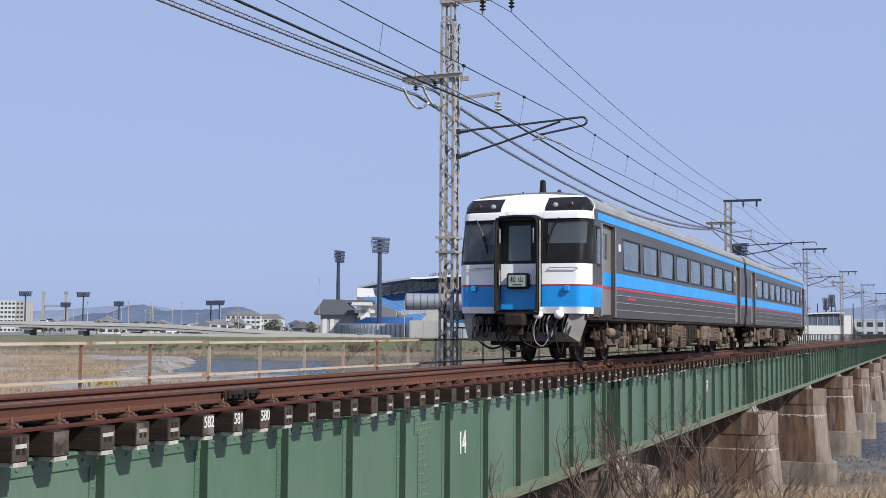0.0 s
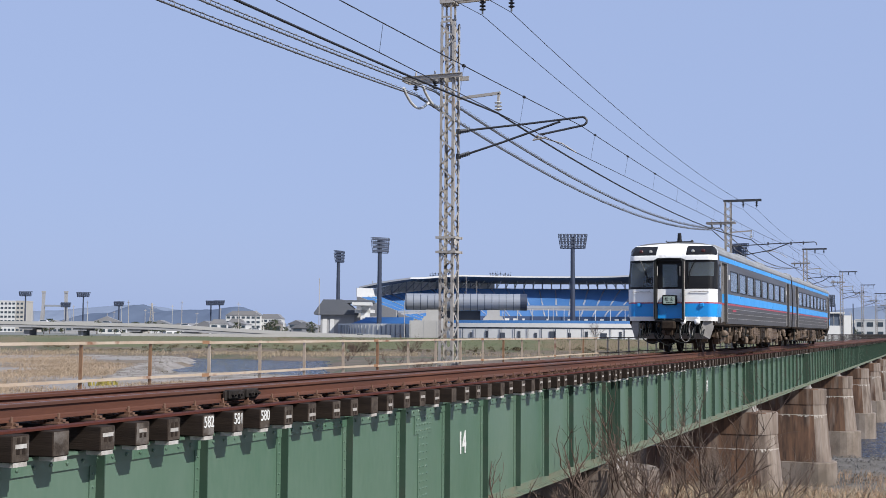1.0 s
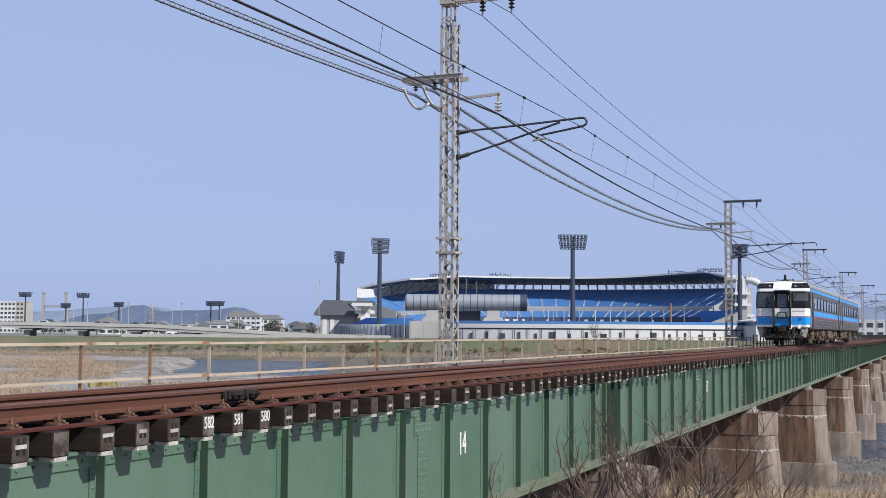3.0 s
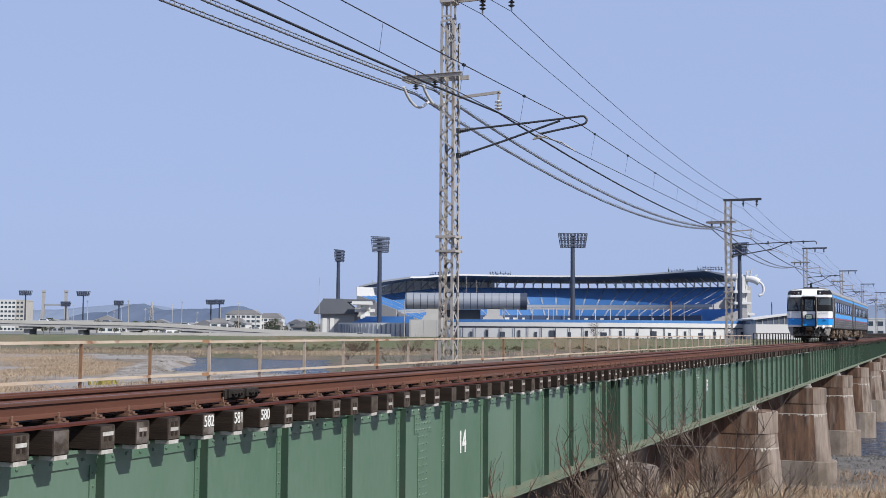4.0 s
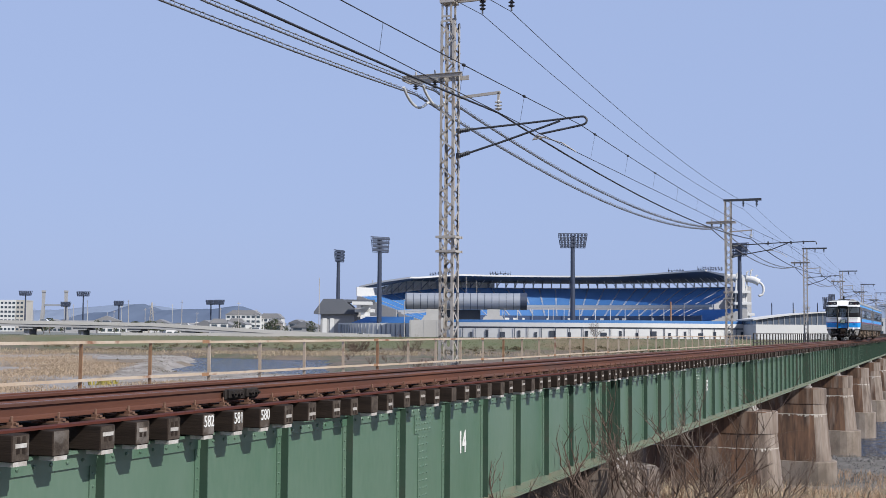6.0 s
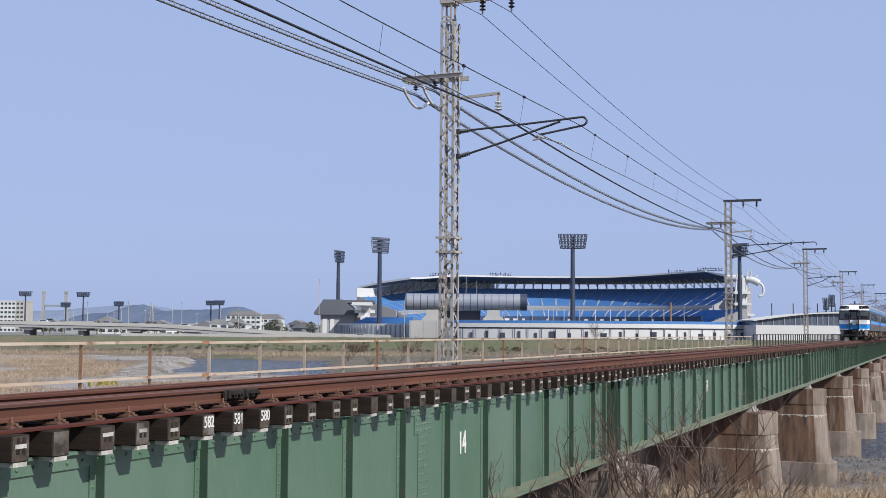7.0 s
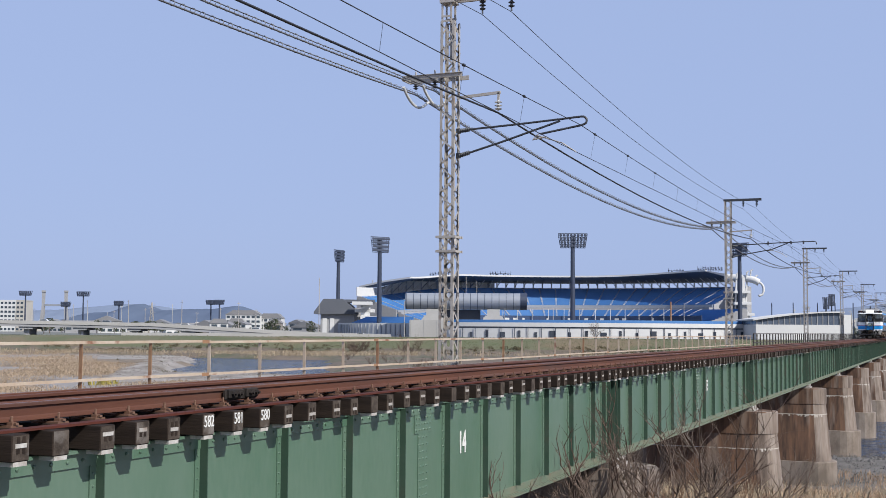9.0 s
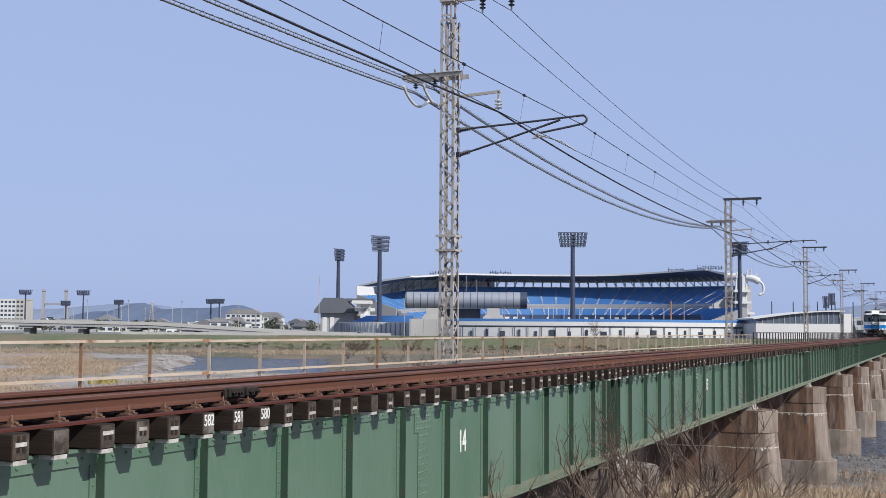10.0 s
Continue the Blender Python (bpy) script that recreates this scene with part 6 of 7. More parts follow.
def build_floodlight(u, w, top, bottom, width, turn=0, base=-2.2, rows=4, cols=8, pole=1.1):
    t = thing("floodlight_tower", "tall slate-blue stadium floodlight tower", "floodlight", "floodlights", at=FAR @ pose(u, w, 0, 0, 0, turn))
    bm = B()
    rod(bm, (0, 0, base), (0, 0, top - 1), pole, 10, pole * 0.75)
    part("pole", bm, TOWER, t)
    bm = B()
    for i in range(rows + 1):
        z = bottom + (top - bottom) * i / rows
        ww = width * (0.42 + 0.08 * i / rows)
        bar(bm, (-ww, 0.4 * i / rows - 0.5, z), (ww, 0.4 * i / rows - 0.5, z), 0.28)
    for s in (-1, -0.33, 0.33, 1):
        bar(bm, (s * width * 0.42, -0.5, bottom), (s * width * 0.5, -0.1, top), 0.22)
    part("rack", bm, TOWER, t)
    lampm = None
    for i in range(rows):
        for j in range(cols):
            z = bottom + (top - bottom) * (i + 0.5) / rows
            ww = width * (0.41 + 0.08 * (i + 0.5) / rows)
            x = -ww + 2 * ww * (j + 0.5) / cols
            if lampm is None:
                bm = B()
                lathe(bm, ((0.25, 0.45), (0.62, -0.35), (0.52, -0.4)), 8, (0, 0, 0), "y")
                lampm = part("lamp", bm, TOWER, t, at=pose(x, -0.7, z))
            else:
                again(lampm, pose(x, -0.7, z))
    return t


build_floodlight(52.4, 480, 40.0, 34.2, 11.8)
build_floodlight(-27.1, 510, 40.4, 33.8, 9.0, 32)
build_floodlight(-51.8, 590, 40.0, 34.2, 8.0, 58)
build_floodlight(136, 545, 41.5, 35.4, 9.0, -38)
for u, w, z, wd in ((-245, 700, 22.0, 8), (-218, 690, 15.5, 6), (-208, 690, 21.5, 8), (-190, 700, 16.5, 6), (-137, 705, 17.5, 6), (-131, 700, 17.5, 6), (235, 720, 24, 4), (230, 715, 22, 4)):
    build_floodlight(u, w, z, z - (2.6 if u < 0 else 7), wd, rows=2 if u < 0 else 5, cols=6 if u < 0 else 3, pole=0.5)

# thin poles before and beside the stadium
for u, w, z, r, orange in ((-15.0, 470, 12.0, 0.16, 0), (11, 560, 26, 0.16, 0), (16, 560, 24, 0.16, 0), (44, 474, 10, 0.14, 0), (24.5, 470, 9.5, 0.14, 0), (90, 470, 12.5, 0.4, 1), (96, 474, 12, 0.16, 0),
                           (-58, 560, 25, 0.2, 0), (147.5, 430, 8, 0.2, 0), (-47, 800, 34, 0.35, 0), (-70, 800, 32, 0.3, 0)):
    bm = B()
    rod(bm, (0, 0, -2.2), (0, 0, z), r, 6, r * 0.7)
    p = part("pole", bm, FENCE_RUST if orange else GALV)
    p.matrix_basis = FAR @ pose(u, w, 0)
    tagged(p, "rusty orange post by the outer wall" if orange else "slender steel pole near the stadium", "pole", "poles")

for u in (136.7, 145.6, 155.7, 163.0, 170.5):
    bm = B()
    rod(bm, (0, 0, -2.2), (0, 0, 13.1), 0.24, 6, 0.2)
    p = part("pole", bm, TOWER)
    p.matrix_basis = FAR @ pose(u, 495, 0)
    tagged(p, "dark net post behind the sports hall", "pole", "poles")

# ================= gym hall on the right =================
gy = thing("sports_hall", "low white sports hall with a shallow arched roof", "building", at=FAR @ pose(134, 455, -2))
bm = B()
box(bm, -14.5, 19, 0, 25, 0, 5.7)
part("base_wall", bm, S_WHITE, gy)
bm = B()
extrude(bm, [(-14.4, 5.7), (18.6, 5.7)] + [(max(-14.4, min(18.6, -15.6 + 35 * i / 16)), 7.2 + 3.1 * math.sin(math.pi * 0.54 * i / 16)) for i in range(16, -1, -1)], "y", 0.6, 24)
part("glazing", bm, mat("grey_hall_glass", (0.11, 0.14, 0.19, 1), (0.08, 0.10, 0.14, 1), 0.25, 0, 0.3, 2, 0.7, 0), gy)
bm = B()
arc = [(-15.6 + 35 * i / 16, 7.75 + 3.1 * math.sin(math.pi * 0.54 * i / 16)) for i in range(17)]
extrude(bm, arc + [(x, z - 0.5) for x, z in arc[::-1]], "y", -0.5, 26)
part("roof", bm, S_WHITE, gy)
for i in range(16):
    bm = B()
    box(bm, -14.1 + 2.1 * i, -13.85 + 2.1 * i, 0.4, 0.58, 5.7, 7.3 + 3.1 * math.sin(math.pi * 0.54 * i / 16))
    part("mullion", bm, S_GREY, gy)
bm = B()
box(bm, 18.8, 22, -1, 6, 0, 9.6)
part("end_block", bm, S_WHITE, gy)


# ================= town beyond the dyke =================
def hills():
    """Low wooded ridges: a plateau with a few summits, rough with trees."""
    # distance haze is mixed into each ridge's colour, paler for the farther ones
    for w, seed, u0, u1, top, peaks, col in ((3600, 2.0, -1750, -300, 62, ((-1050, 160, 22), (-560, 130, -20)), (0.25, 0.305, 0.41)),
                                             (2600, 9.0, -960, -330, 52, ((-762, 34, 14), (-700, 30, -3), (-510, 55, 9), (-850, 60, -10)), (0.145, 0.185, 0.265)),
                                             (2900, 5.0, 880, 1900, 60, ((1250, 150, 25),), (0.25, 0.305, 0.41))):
        bm = B()
        rows = []
        n = 150
        for j in range(9):
            row = []
            for k in range(n):
                u = u0 + (u1 - u0) * k / (n - 1)
                h = top + sum(a * math.exp(-((u - c) / d) ** 2) for c, d, a in peaks)
                h += 3.5 * noise.noise(Vector((u * 0.012, seed, 0))) + 2.2 * noise.noise(Vector((u * 0.06, seed, j)))
                h *= smooth(0, 0.16, k / (n - 1)) * smooth(1, 0.70, k / (n - 1))
                f = j / 8
                row.append(bm.verts.new((u, w + 420 * f, -3 + h * math.sin(f * math.pi / 2) + 2 * noise.noise(Vector((u * 0.03, f * 6, seed))) * f * (1 - f) * 4)))
            rows.append(row)
        for a, b in zip(rows, rows[1:]):
            for k in range(n - 1):
                bm.faces.new((a[k], a[k + 1], b[k + 1], b[k]))
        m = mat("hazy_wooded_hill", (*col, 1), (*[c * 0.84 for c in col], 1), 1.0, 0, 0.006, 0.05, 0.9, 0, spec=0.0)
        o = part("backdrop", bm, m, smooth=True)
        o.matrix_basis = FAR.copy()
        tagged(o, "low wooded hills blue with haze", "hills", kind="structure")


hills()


def build_block(u, w, wd, dp, h, floors, cols, wall, roof="flat", turn=0, base=-2.2, label="white town building with rows of windows", pen=True):
    b = thing("building", label, "building", "town buildings", at=FAR @ pose(u, w, base, 0, 0, turn))
    bm = B()
    box(bm, -wd / 2, wd / 2, 0, dp, 0, h)
    part("wall", bm, wall, b)
    bm = B()
    if roof == "gable":
        extrude(bm, ((-wd / 2 - 0.4, h), (wd / 2 + 0.4, h), (wd / 2 + 0.4, h + 0.2), (0, h + wd * 0.22), (-wd / 2 - 0.4, h + 0.2)), "y", -0.4, dp + 0.4)
    elif roof == "hip":
        extrude(bm, ((-wd / 2 - 0.4, h), (wd / 2 + 0.4, h), (wd / 2 - wd * 0.2, h + min(3.2, wd * 0.25)), (-wd / 2 + wd * 0.2, h + min(3.2, wd * 0.25))), "y", -0.4, dp + 0.4)
    else:
        box(bm, -wd / 2 - 0.15, wd / 2 + 0.15, -0.15, dp + 0.15, h, h + 0.7)
        if pen:
            box(bm, -wd * 0.2, wd * 0.05, dp * 0.3, dp * 0.6, h + 0.7, h + 3)
    part("roof", bm, TOWN_TILE if roof != "flat" else wall, b)
    first_win = None
    for i in range(floors):
        for j in range(cols):
            x = -wd / 2 + wd * (j + 0.5) / cols
            z = h * (i + 0.35) / floors
            if first_win is None:
                bm = B()
                ww, wh = wd / cols * 0.32, h / floors * 0.24
                box(bm, -ww, ww, -0.12, -0.01, -wh, wh)
                first_win = part("window", bm, TOWN_GLASS, b, at=pose(x, 0, z + h / floors * 0.2))
            else:
                again(first_win, pose(x, 0, z + h / floors * 0.2))
    return b


build_block(-310, 800, 47, 18, 20.5, 7, 18, S_WHITE, label="white apartment block with rows of windows", pen=False)
build_block(-283.6, 800, 5.2, 18, 20.5, 7, 2, TOWN_CREAM, label="narrow cream end of an apartment block", pen=False)
build_block(-137, 820, 24, 14, 12.5, 4, 7, S_WHITE, "hip", label="white hotel with a tiled roof")
build_block(-119, 825, 16, 14, 10.5, 3, 5, S_WHITE, "hip", label="white hotel with a tiled roof")
rnd = random.Random(21)
for i in range(64):
    u = rnd.uniform(-300, -60)
    w = rnd.uniform(580, 980)
    build_block(u, w, rnd.uniform(5, 16), 9, rnd.uniform(3.0, 7.2), rnd.choice((1, 2, 2)), rnd.choice((2, 3, 4)), rnd.choice((S_WHITE, TOWN_CREAM, S_GREY, S_WHITE, TOWN_BRICK)), rnd.choice(("gable", "flat", "hip")),
                rnd.uniform(-25, 25), label="low town house among trees", pen=False)
for i in range(14):
    build_block(rnd.uniform(225, 330), rnd.uniform(560, 900), rnd.uniform(8, 20), 9, rnd.uniform(4, 14), rnd.choice((1, 2, 3)), rnd.choice((2, 3, 4)), rnd.choice((S_WHITE, TOWN_CREAM, S_GREY)), "flat", rnd.uniform(-25, 25),
                label="pale building beyond the far bank", pen=False)

# pylon far beyond the town
py = thing("lattice_pylon", "pale steel lattice pylon far off", "pylon", at=FAR @ pose(-365.7, 1500, -3))
for sx in (-1, 1):
    for sy in (-1, 1):
        bm = B()
        bar(bm, (3.4 * sx, 3.4 * sy, 0), (0.4 * sx, 0.4 * sy, 36), 0.45)
        part("leg", bm, GALV, py)
for i in range(9):
    z, r0, r1 = 4.0 * i, 3.4 - 3.0 * i / 9, 3.4 - 3.0 * (i + 1) / 9
    for s in (1, -1):
        bm = B()
        bar(bm, (-r0 * s, -r0, z), (r1 * s, -r1, z + 4), 0.25)
        part("lacing", bm, GALV, py)
for z in (24, 29, 34):
    bm = B()
    bar(bm, (-4.5, 0, z), (4.5, 0, z), 0.35)
    part("arm", bm, GALV, py)

# utility poles over the roofs
for i in range(34):
    u, w = (rnd.uniform(-280, -60), rnd.uniform(500, 760)) if i < 22 else (rnd.uniform(195, 300), rnd.uniform(430, 700))
    bm = B()
    h = rnd.uniform(9, 15)
    rod(bm, (0, 0, -2.3), (0, 0, h), 0.2, 6, 0.13)
    box(bm, -0.9, 0.9, -0.08, 0.08, h - 1.0, h - 0.85)
    o = part("utility_pole", bm, rnd.choice((GALV, CONC_NEW, S_GREY)))
    o.matrix_basis = FAR @ pose(u, w, 0, 0, 0, rnd.uniform(-60, 60))
    tagged(o, "grey utility pole with a short cross-arm", "utility pole", "utility poles")

# twin-legged tower
tw = thing("bridge_tower", "pale twin-legged tower with a cross-beam", "tower", at=FAR @ pose(-312.4, 960, -5.5))
for s in (-1, 1):
    bm = B()
    bar(bm, (s * 11.0, 0, 0), (s * 9.2, 0, 20), 3.0, 2.5)
    bar(bm, (s * 9.2, 0, 20), (s * 9.0, 0, 35), 2.0, 2.2)
    box(bm, s * 9.0 - 1.4, s * 9.0 + 1.4, -1.4, 1.4, 34.5, 36)
    part("leg", bm, S_GREY, tw)
bm = B()
box(bm, -8.4, 8.4, -1, 1, 23.4, 25.0)
part("cross_beam", bm, S_DRUM, tw)

# viaduct across the view
DECK = ((-330, 3.3), (-200, 3.0), (-110, 1.9), (-78, 0.2), (-50, -1.2), (-20, -1.8))


def deck_z(u):
    for (a, za), (b, zb) in zip(DECK, DECK[1:]):
        if u <= b:
            return za + (zb - za) * max(0, (u - a) / (b - a))
    return DECK[-1][1]


VW = 452
vd = thing("road_viaduct", "grey concrete road viaduct with a low parapet", "viaduct", at=FAR.copy())
for nm, y0, y1, z0, z1, m in (("deck", 0, 12, -1.5, -0.1, S_GREY), ("near_parapet", -0.25, 0.0, -0.5, 0.75, CONC_NEW), ("far_parapet", 12, 12.25, -0.5, 0.75, CONC_NEW)):
    bm = B()
    rows = [[bm.verts.new((u, VW + y, deck_z(u) + d)) for y, d in ((y0, z0), (y1, z0), (y1, z1), (y0, z1))] for u in [-330 + 10 * i for i in range(32)]]
    for p, q in zip(rows, rows[1:]):
        for k in range(4):
            bm.faces.new((p[k], p[(k + 1) % 4], q[(k + 1) % 4], q[k]))
    bm.faces.new(rows[0][::-1])
    bm.faces.new(rows[-1])
    part(nm, bm, m, vd)
for i in range(26):
    u = -326 + 5.6 * i
    bm = B()
    box(bm, u - 0.35, u + 0.35, VW + 22, VW + 22.7, -2.6, 1.6)
    part("far_post", bm, S_WHITE, vd)
for i in range(12):
    u = -322 + 20.5 * i
    bm = B()
    box(bm, u - 1.0, u + 1.0, VW + 2, VW + 10, -2.6, deck_z(u) - 2.2)
    box(bm, u - 2.6, u + 2.6, VW + 0.5, VW + 11.5, deck_z(u) - 2.4, deck_z(u) - 1.5)
    part("pier", bm, S_GREY, vd)
bm = B()
box(bm, -120, -28, VW - 6, VW - 5.7, -2.4, -1.0)
o = part("guard_wall", bm, CONC_NEW)
o.matrix_basis = FAR.copy()
tagged(o, "pale concrete guard wall along the dyke road", "wall", kind="structure")

CARWHITE = mat("white_car_paint", (0.75, 0.75, 0.75, 1), (0.65, 0.65, 0.66, 1), 0.25, 0, 1, 10, 0.5, 0)
CARGREY = mat("silver_car_paint", (0.4, 0.42, 0.45, 1), (0.33, 0.35, 0.38, 1), 0.25, 0.4, 1, 10, 0.5, 0)


def build_car_small(u, w, z, paint, label):
    c = thing("car", label, "car", "parked and passing cars", at=FAR @ pose(u, w, z))
    bm = B()
    extrude(bm, ((-2.2, 0.3), (2.2, 0.3), (2.25, 0.8), (1.3, 0.95), (0.8, 1.5), (-1.5, 1.55), (-2.1, 0.95), (-2.25, 0.7)), "y", -0.85, 0.85)
    part("body", bm, paint, c)
    bm = B()
    extrude(bm, ((-1.75, 0.98), (1.12, 0.98), (0.7, 1.42), (-1.4, 1.45)), "y", -0.87, 0.87)
    part("window", bm, TOWN_GLASS, c)
    for x in (-1.4, 1.4):
        for y in (-0.8, 0.8):
            bm = B()
            lathe(bm, ((0.32, -0.1), (0.32, 0.1)), 10, (x, y, 0.32), "y")
            part("wheel", bm, RUBBER, c)


for u, paint in ((-152, CARWHITE), (-128, CARGREY), (-98, CARWHITE), (-180, CARGREY), (-71, CARWHITE)):
    build_car_small(u, VW + 4, deck_z(u) - 0.1, paint, "small pale car on the viaduct" if u < -90 else "white car on the dyke road")
for u, w, paint in ((-30.5, 448, CARWHITE), (-62, 500, CARWHITE), (-57, 505, CARGREY), (-49, 500, CARWHITE)):
    build_car_small(u, w, -2.1, paint, "small pale car parked near the stadium")

# ================= vegetation =================
LEAF = mat("dark_evergreen_leaves", (0.045, 0.06, 0.03, 1), (0.075, 0.085, 0.045, 1), 0.9, 0, 0.5, 4, 0.8, 0, island=0.35)
BARK = mat("grey_brown_bark", (0.12, 0.09, 0.07, 1), (0.18, 0.145, 0.115, 1), 0.9, 0, 6, 40, 0.8, 0.4, 0.01)
TWIG = mat("bare_grey_twigs", (0.085, 0.056, 0.044, 1), (0.24, 0.185, 0.15, 1), 0.95, 0, 1.2, 30, 0.8, 0.2, 0.005, spec=0.1)
TWIG_PALE = mat("pale_dead_stems", (0.30, 0.24, 0.20, 1), (0.17, 0.13, 0.105, 1), 0.95, 0, 1.5, 30, 0.8, 0.2, 0.005, spec=0.1)
TWIG_RED = mat("red_brown_brush", (0.16, 0.085, 0.052, 1), (0.27, 0.17, 0.115, 1), 0.95, 0, 1.5, 30, 0.8, 0.2, 0.005, spec=0.1)
REED = mat("dry_tan_grass", (0.58, 0.40, 0.25, 1), (0.31, 0.19, 0.115, 1), 0.9, 0, 0.6, 6, 0.8, 0, island=0.4)
REED_FAR = mat("dull_flood_plain_grass", (0.50, 0.385, 0.27, 1), (0.34, 0.25, 0.17, 1), 0.95, 0, 0.05, 1, 0.8, 0, island=0.14)
REED_PALE = mat("pale_straw_reeds", (0.44, 0.36, 0.255, 1), (0.33, 0.26, 0.175, 1), 0.9, 0, 0.3, 4, 0.8, 0, island=0.35)


def build_tree(u, w, h, seed):
    r = random.Random(seed)
    t = thing("tree", "small dark evergreen tree in the town", "tree", "town trees", at=FAR @ pose(u, w, -2.4))
    bm = B()
    rod(bm, (0, 0, 0), (0.1, 0, h * 0.5), h * 0.04, 6, h * 0.02)
    for k in range(4):
        a = r.uniform(0, 6.3)
        rod(bm, (0.05, 0, h * 0.35), (h * 0.2 * math.cos(a), h * 0.2 * math.sin(a), h * 0.65), h * 0.018, 5, h * 0.008)
    part("trunk", bm, BARK, t)
    bm = B()
    for k in range(150):
        a, q = r.uniform(0, 6.3), r.random() ** 0.6
        z = h * (0.3 + 0.65 * r.random())
        rad = h * 0.36 * q * (1.1 - abs(z / h - 0.55) * 1.4)
        c = Vector((rad * math.cos(a), rad * math.sin(a), z))
        s = h * r.uniform(0.04, 0.09)
        v = [bm.verts.new(c + Vector((r.uniform(-s, s), r.uniform(-s, s), r.uniform(-s, s)))) for _ in range(4)]
        for f in ((0, 1, 2), (0, 3, 1), (1, 3, 2), (0, 2, 3)):
            bm.faces.new([v[i] for i in f])
    part("crown", bm, LEAF, t)


rnd = random.Random(5)
for i in range(42):
    build_tree(rnd.uniform(-190, -52) if i < 28 else rnd.uniform(215, 330), rnd.uniform(500, 640), rnd.uniform(3.5, 8), i)


def blades(name, label, spots, height, width, material, lean=0.35, seed=1):
    """Grass or reeds: bent tapering blades, one mesh."""
    r = np.random.RandomState(seed)
    n = len(spots)
    base = np.array(spots)
    h = height * r.uniform(0.5, 1.25, n)
    a = r.uniform(0, 2 * np.pi, n)
    side = np.stack([np.cos(a), np.sin(a), np.zeros(n)], 1) * (width * r.uniform(0.6, 1.3, n))[:, None] / 2
    tilt = np.stack([r.normal(0.12, lean, n), r.normal(0, lean, n), np.ones(n)], 1)
    mid = base + tilt * (h * 0.55)[:, None] * np.array([0.6, 0.6, 1])
    top = base + tilt * h[:, None] * np.array([1.2, 1.2, 0.95])
    v = np.stack([base - side, base + side, mid + side * 0.8, mid - side * 0.8, top], 1).reshape(-1, 3)
    k = np.arange(n)[:, None] * 5
    quads = (k + np.array([0, 1, 2, 3])).tolist()
    tris = (k + np.array([3, 2, 4])).tolist()
    me = bpy.data.meshes.new(name)
    me.from_pydata(v.tolist(), [], quads + tris)
    me.materials.append(material)
    return tagged(new(name, me), label, "grass", kind="stuff")


rnd = random.Random(8)
spots = []
while len(spots) < 26000:
    x, y = rnd.uniform(-2, 26), rnd.uniform(24, 74)
    if noise.noise(Vector((x * 0.25, y * 0.25, 1))) + rnd.uniform(-0.5, 0.5) > -0.35:
        spots.append((x, y, ground_z(x, y) - 0.05))
blades("dry_grass", "tall dry tan grass on the river bank", spots, 0.52, 0.02, REED, seed=2)
spots = []
while len(spots) < 6000:
    x, y = rnd.uniform(-2, 22), rnd.uniform(26, 62)
    if noise.noise(Vector((x * 0.2, y * 0.2, 5))) > 0.05:
        spots.append((x, y, ground_z(x, y) - 0.05))
blades("pale_reeds", "pale plumed reeds among dry grass", spots, 0.8, 0.025, REED_PALE, 0.3, seed=3)
# flood plain on the upstream side
spots, spots2 = [], []
while len(spots) < 48000:
    u, w = rnd.uniform(-110, -25), 145 + 257 * rnd.random() ** 1.3
    u = u * w / 260
    q = FAR @ Vector((u, w, 0))
    z = ground_z(q.x, q.y)
    if z > BED - 0.4 and not on_gravel(u, w) and noise.noise(Vector((u * 0.035, w * 0.02, 2))) + rnd.uniform(-0.3, 0.3) > 0.02 + 0.75 * smooth(-0.32, -0.24, u / w) * smooth(185, 230, w):
        (spots if w < 330 or rnd.random() < 0.5 else spots2).append((q.x, q.y, z - 0.1))
blades("flood_plain_grass", "dry tan grass over the flood plain", spots, 0.62, 0.075, REED_FAR, 0.45, seed=4)
blades("bank_reeds", "straw-coloured reeds along the far water edge", spots2, 0.8, 0.10, REED_FAR, 0.3, seed=5)
spots = []
for i in range(26000):
    u, w = rnd.uniform(-150, -8) if i % 8 else rnd.uniform(-8, 130), rnd.uniform(364, 404)
    q = FAR @ Vector((u, w, 0))
    if ground_z(q.x, q.y) > BED - 0.45 and noise.noise(Vector((u * 0.06, w * 0.1, 4))) + rnd.uniform(-0.3, 0.3) > -0.1 - 0.25 * smooth(-70, -50, u):
        spots.append((q.x, q.y, ground_z(q.x, q.y) - 0.1))
blades("bank_reeds", "straw-coloured reeds along the far water edge", spots, 1.15, 0.11, REED_PALE, 0.25, seed=6)


def clumps(name, label, centres, size, material, seed, per=46):
    """Scrub: loose heaps of small leaf and twig faces, one mesh."""
    r = np.random.RandomState(seed)
    n = len(centres)
    rad = size * r.uniform(0.5, 1.3, n)
    d = r.normal(0, 1, (n, per, 3))
    d /= np.linalg.norm(d, axis=2, keepdims=True)
    d *= r.random_sample((n, per, 1)) ** 0.4
    d[:, :, 2] = np.abs(d[:, :, 2]) * 0.8
    p = np.array(centres)[:, None, :] + d * rad[:, None, None]
    tri = p[:, :, None, :] + r.normal(0, 1, (n, per, 3, 3)) * (0.13 * rad)[:, None, None, None]
    v = tri.reshape(-1, 3)
    me = bpy.data.meshes.new(name)
    me.from_pydata(v.tolist(), [], np.arange(len(v)).reshape(-1, 3).tolist())
    me.materials.append(material)
    return tagged(new(name, me), label, "scrub", kind="stuff")


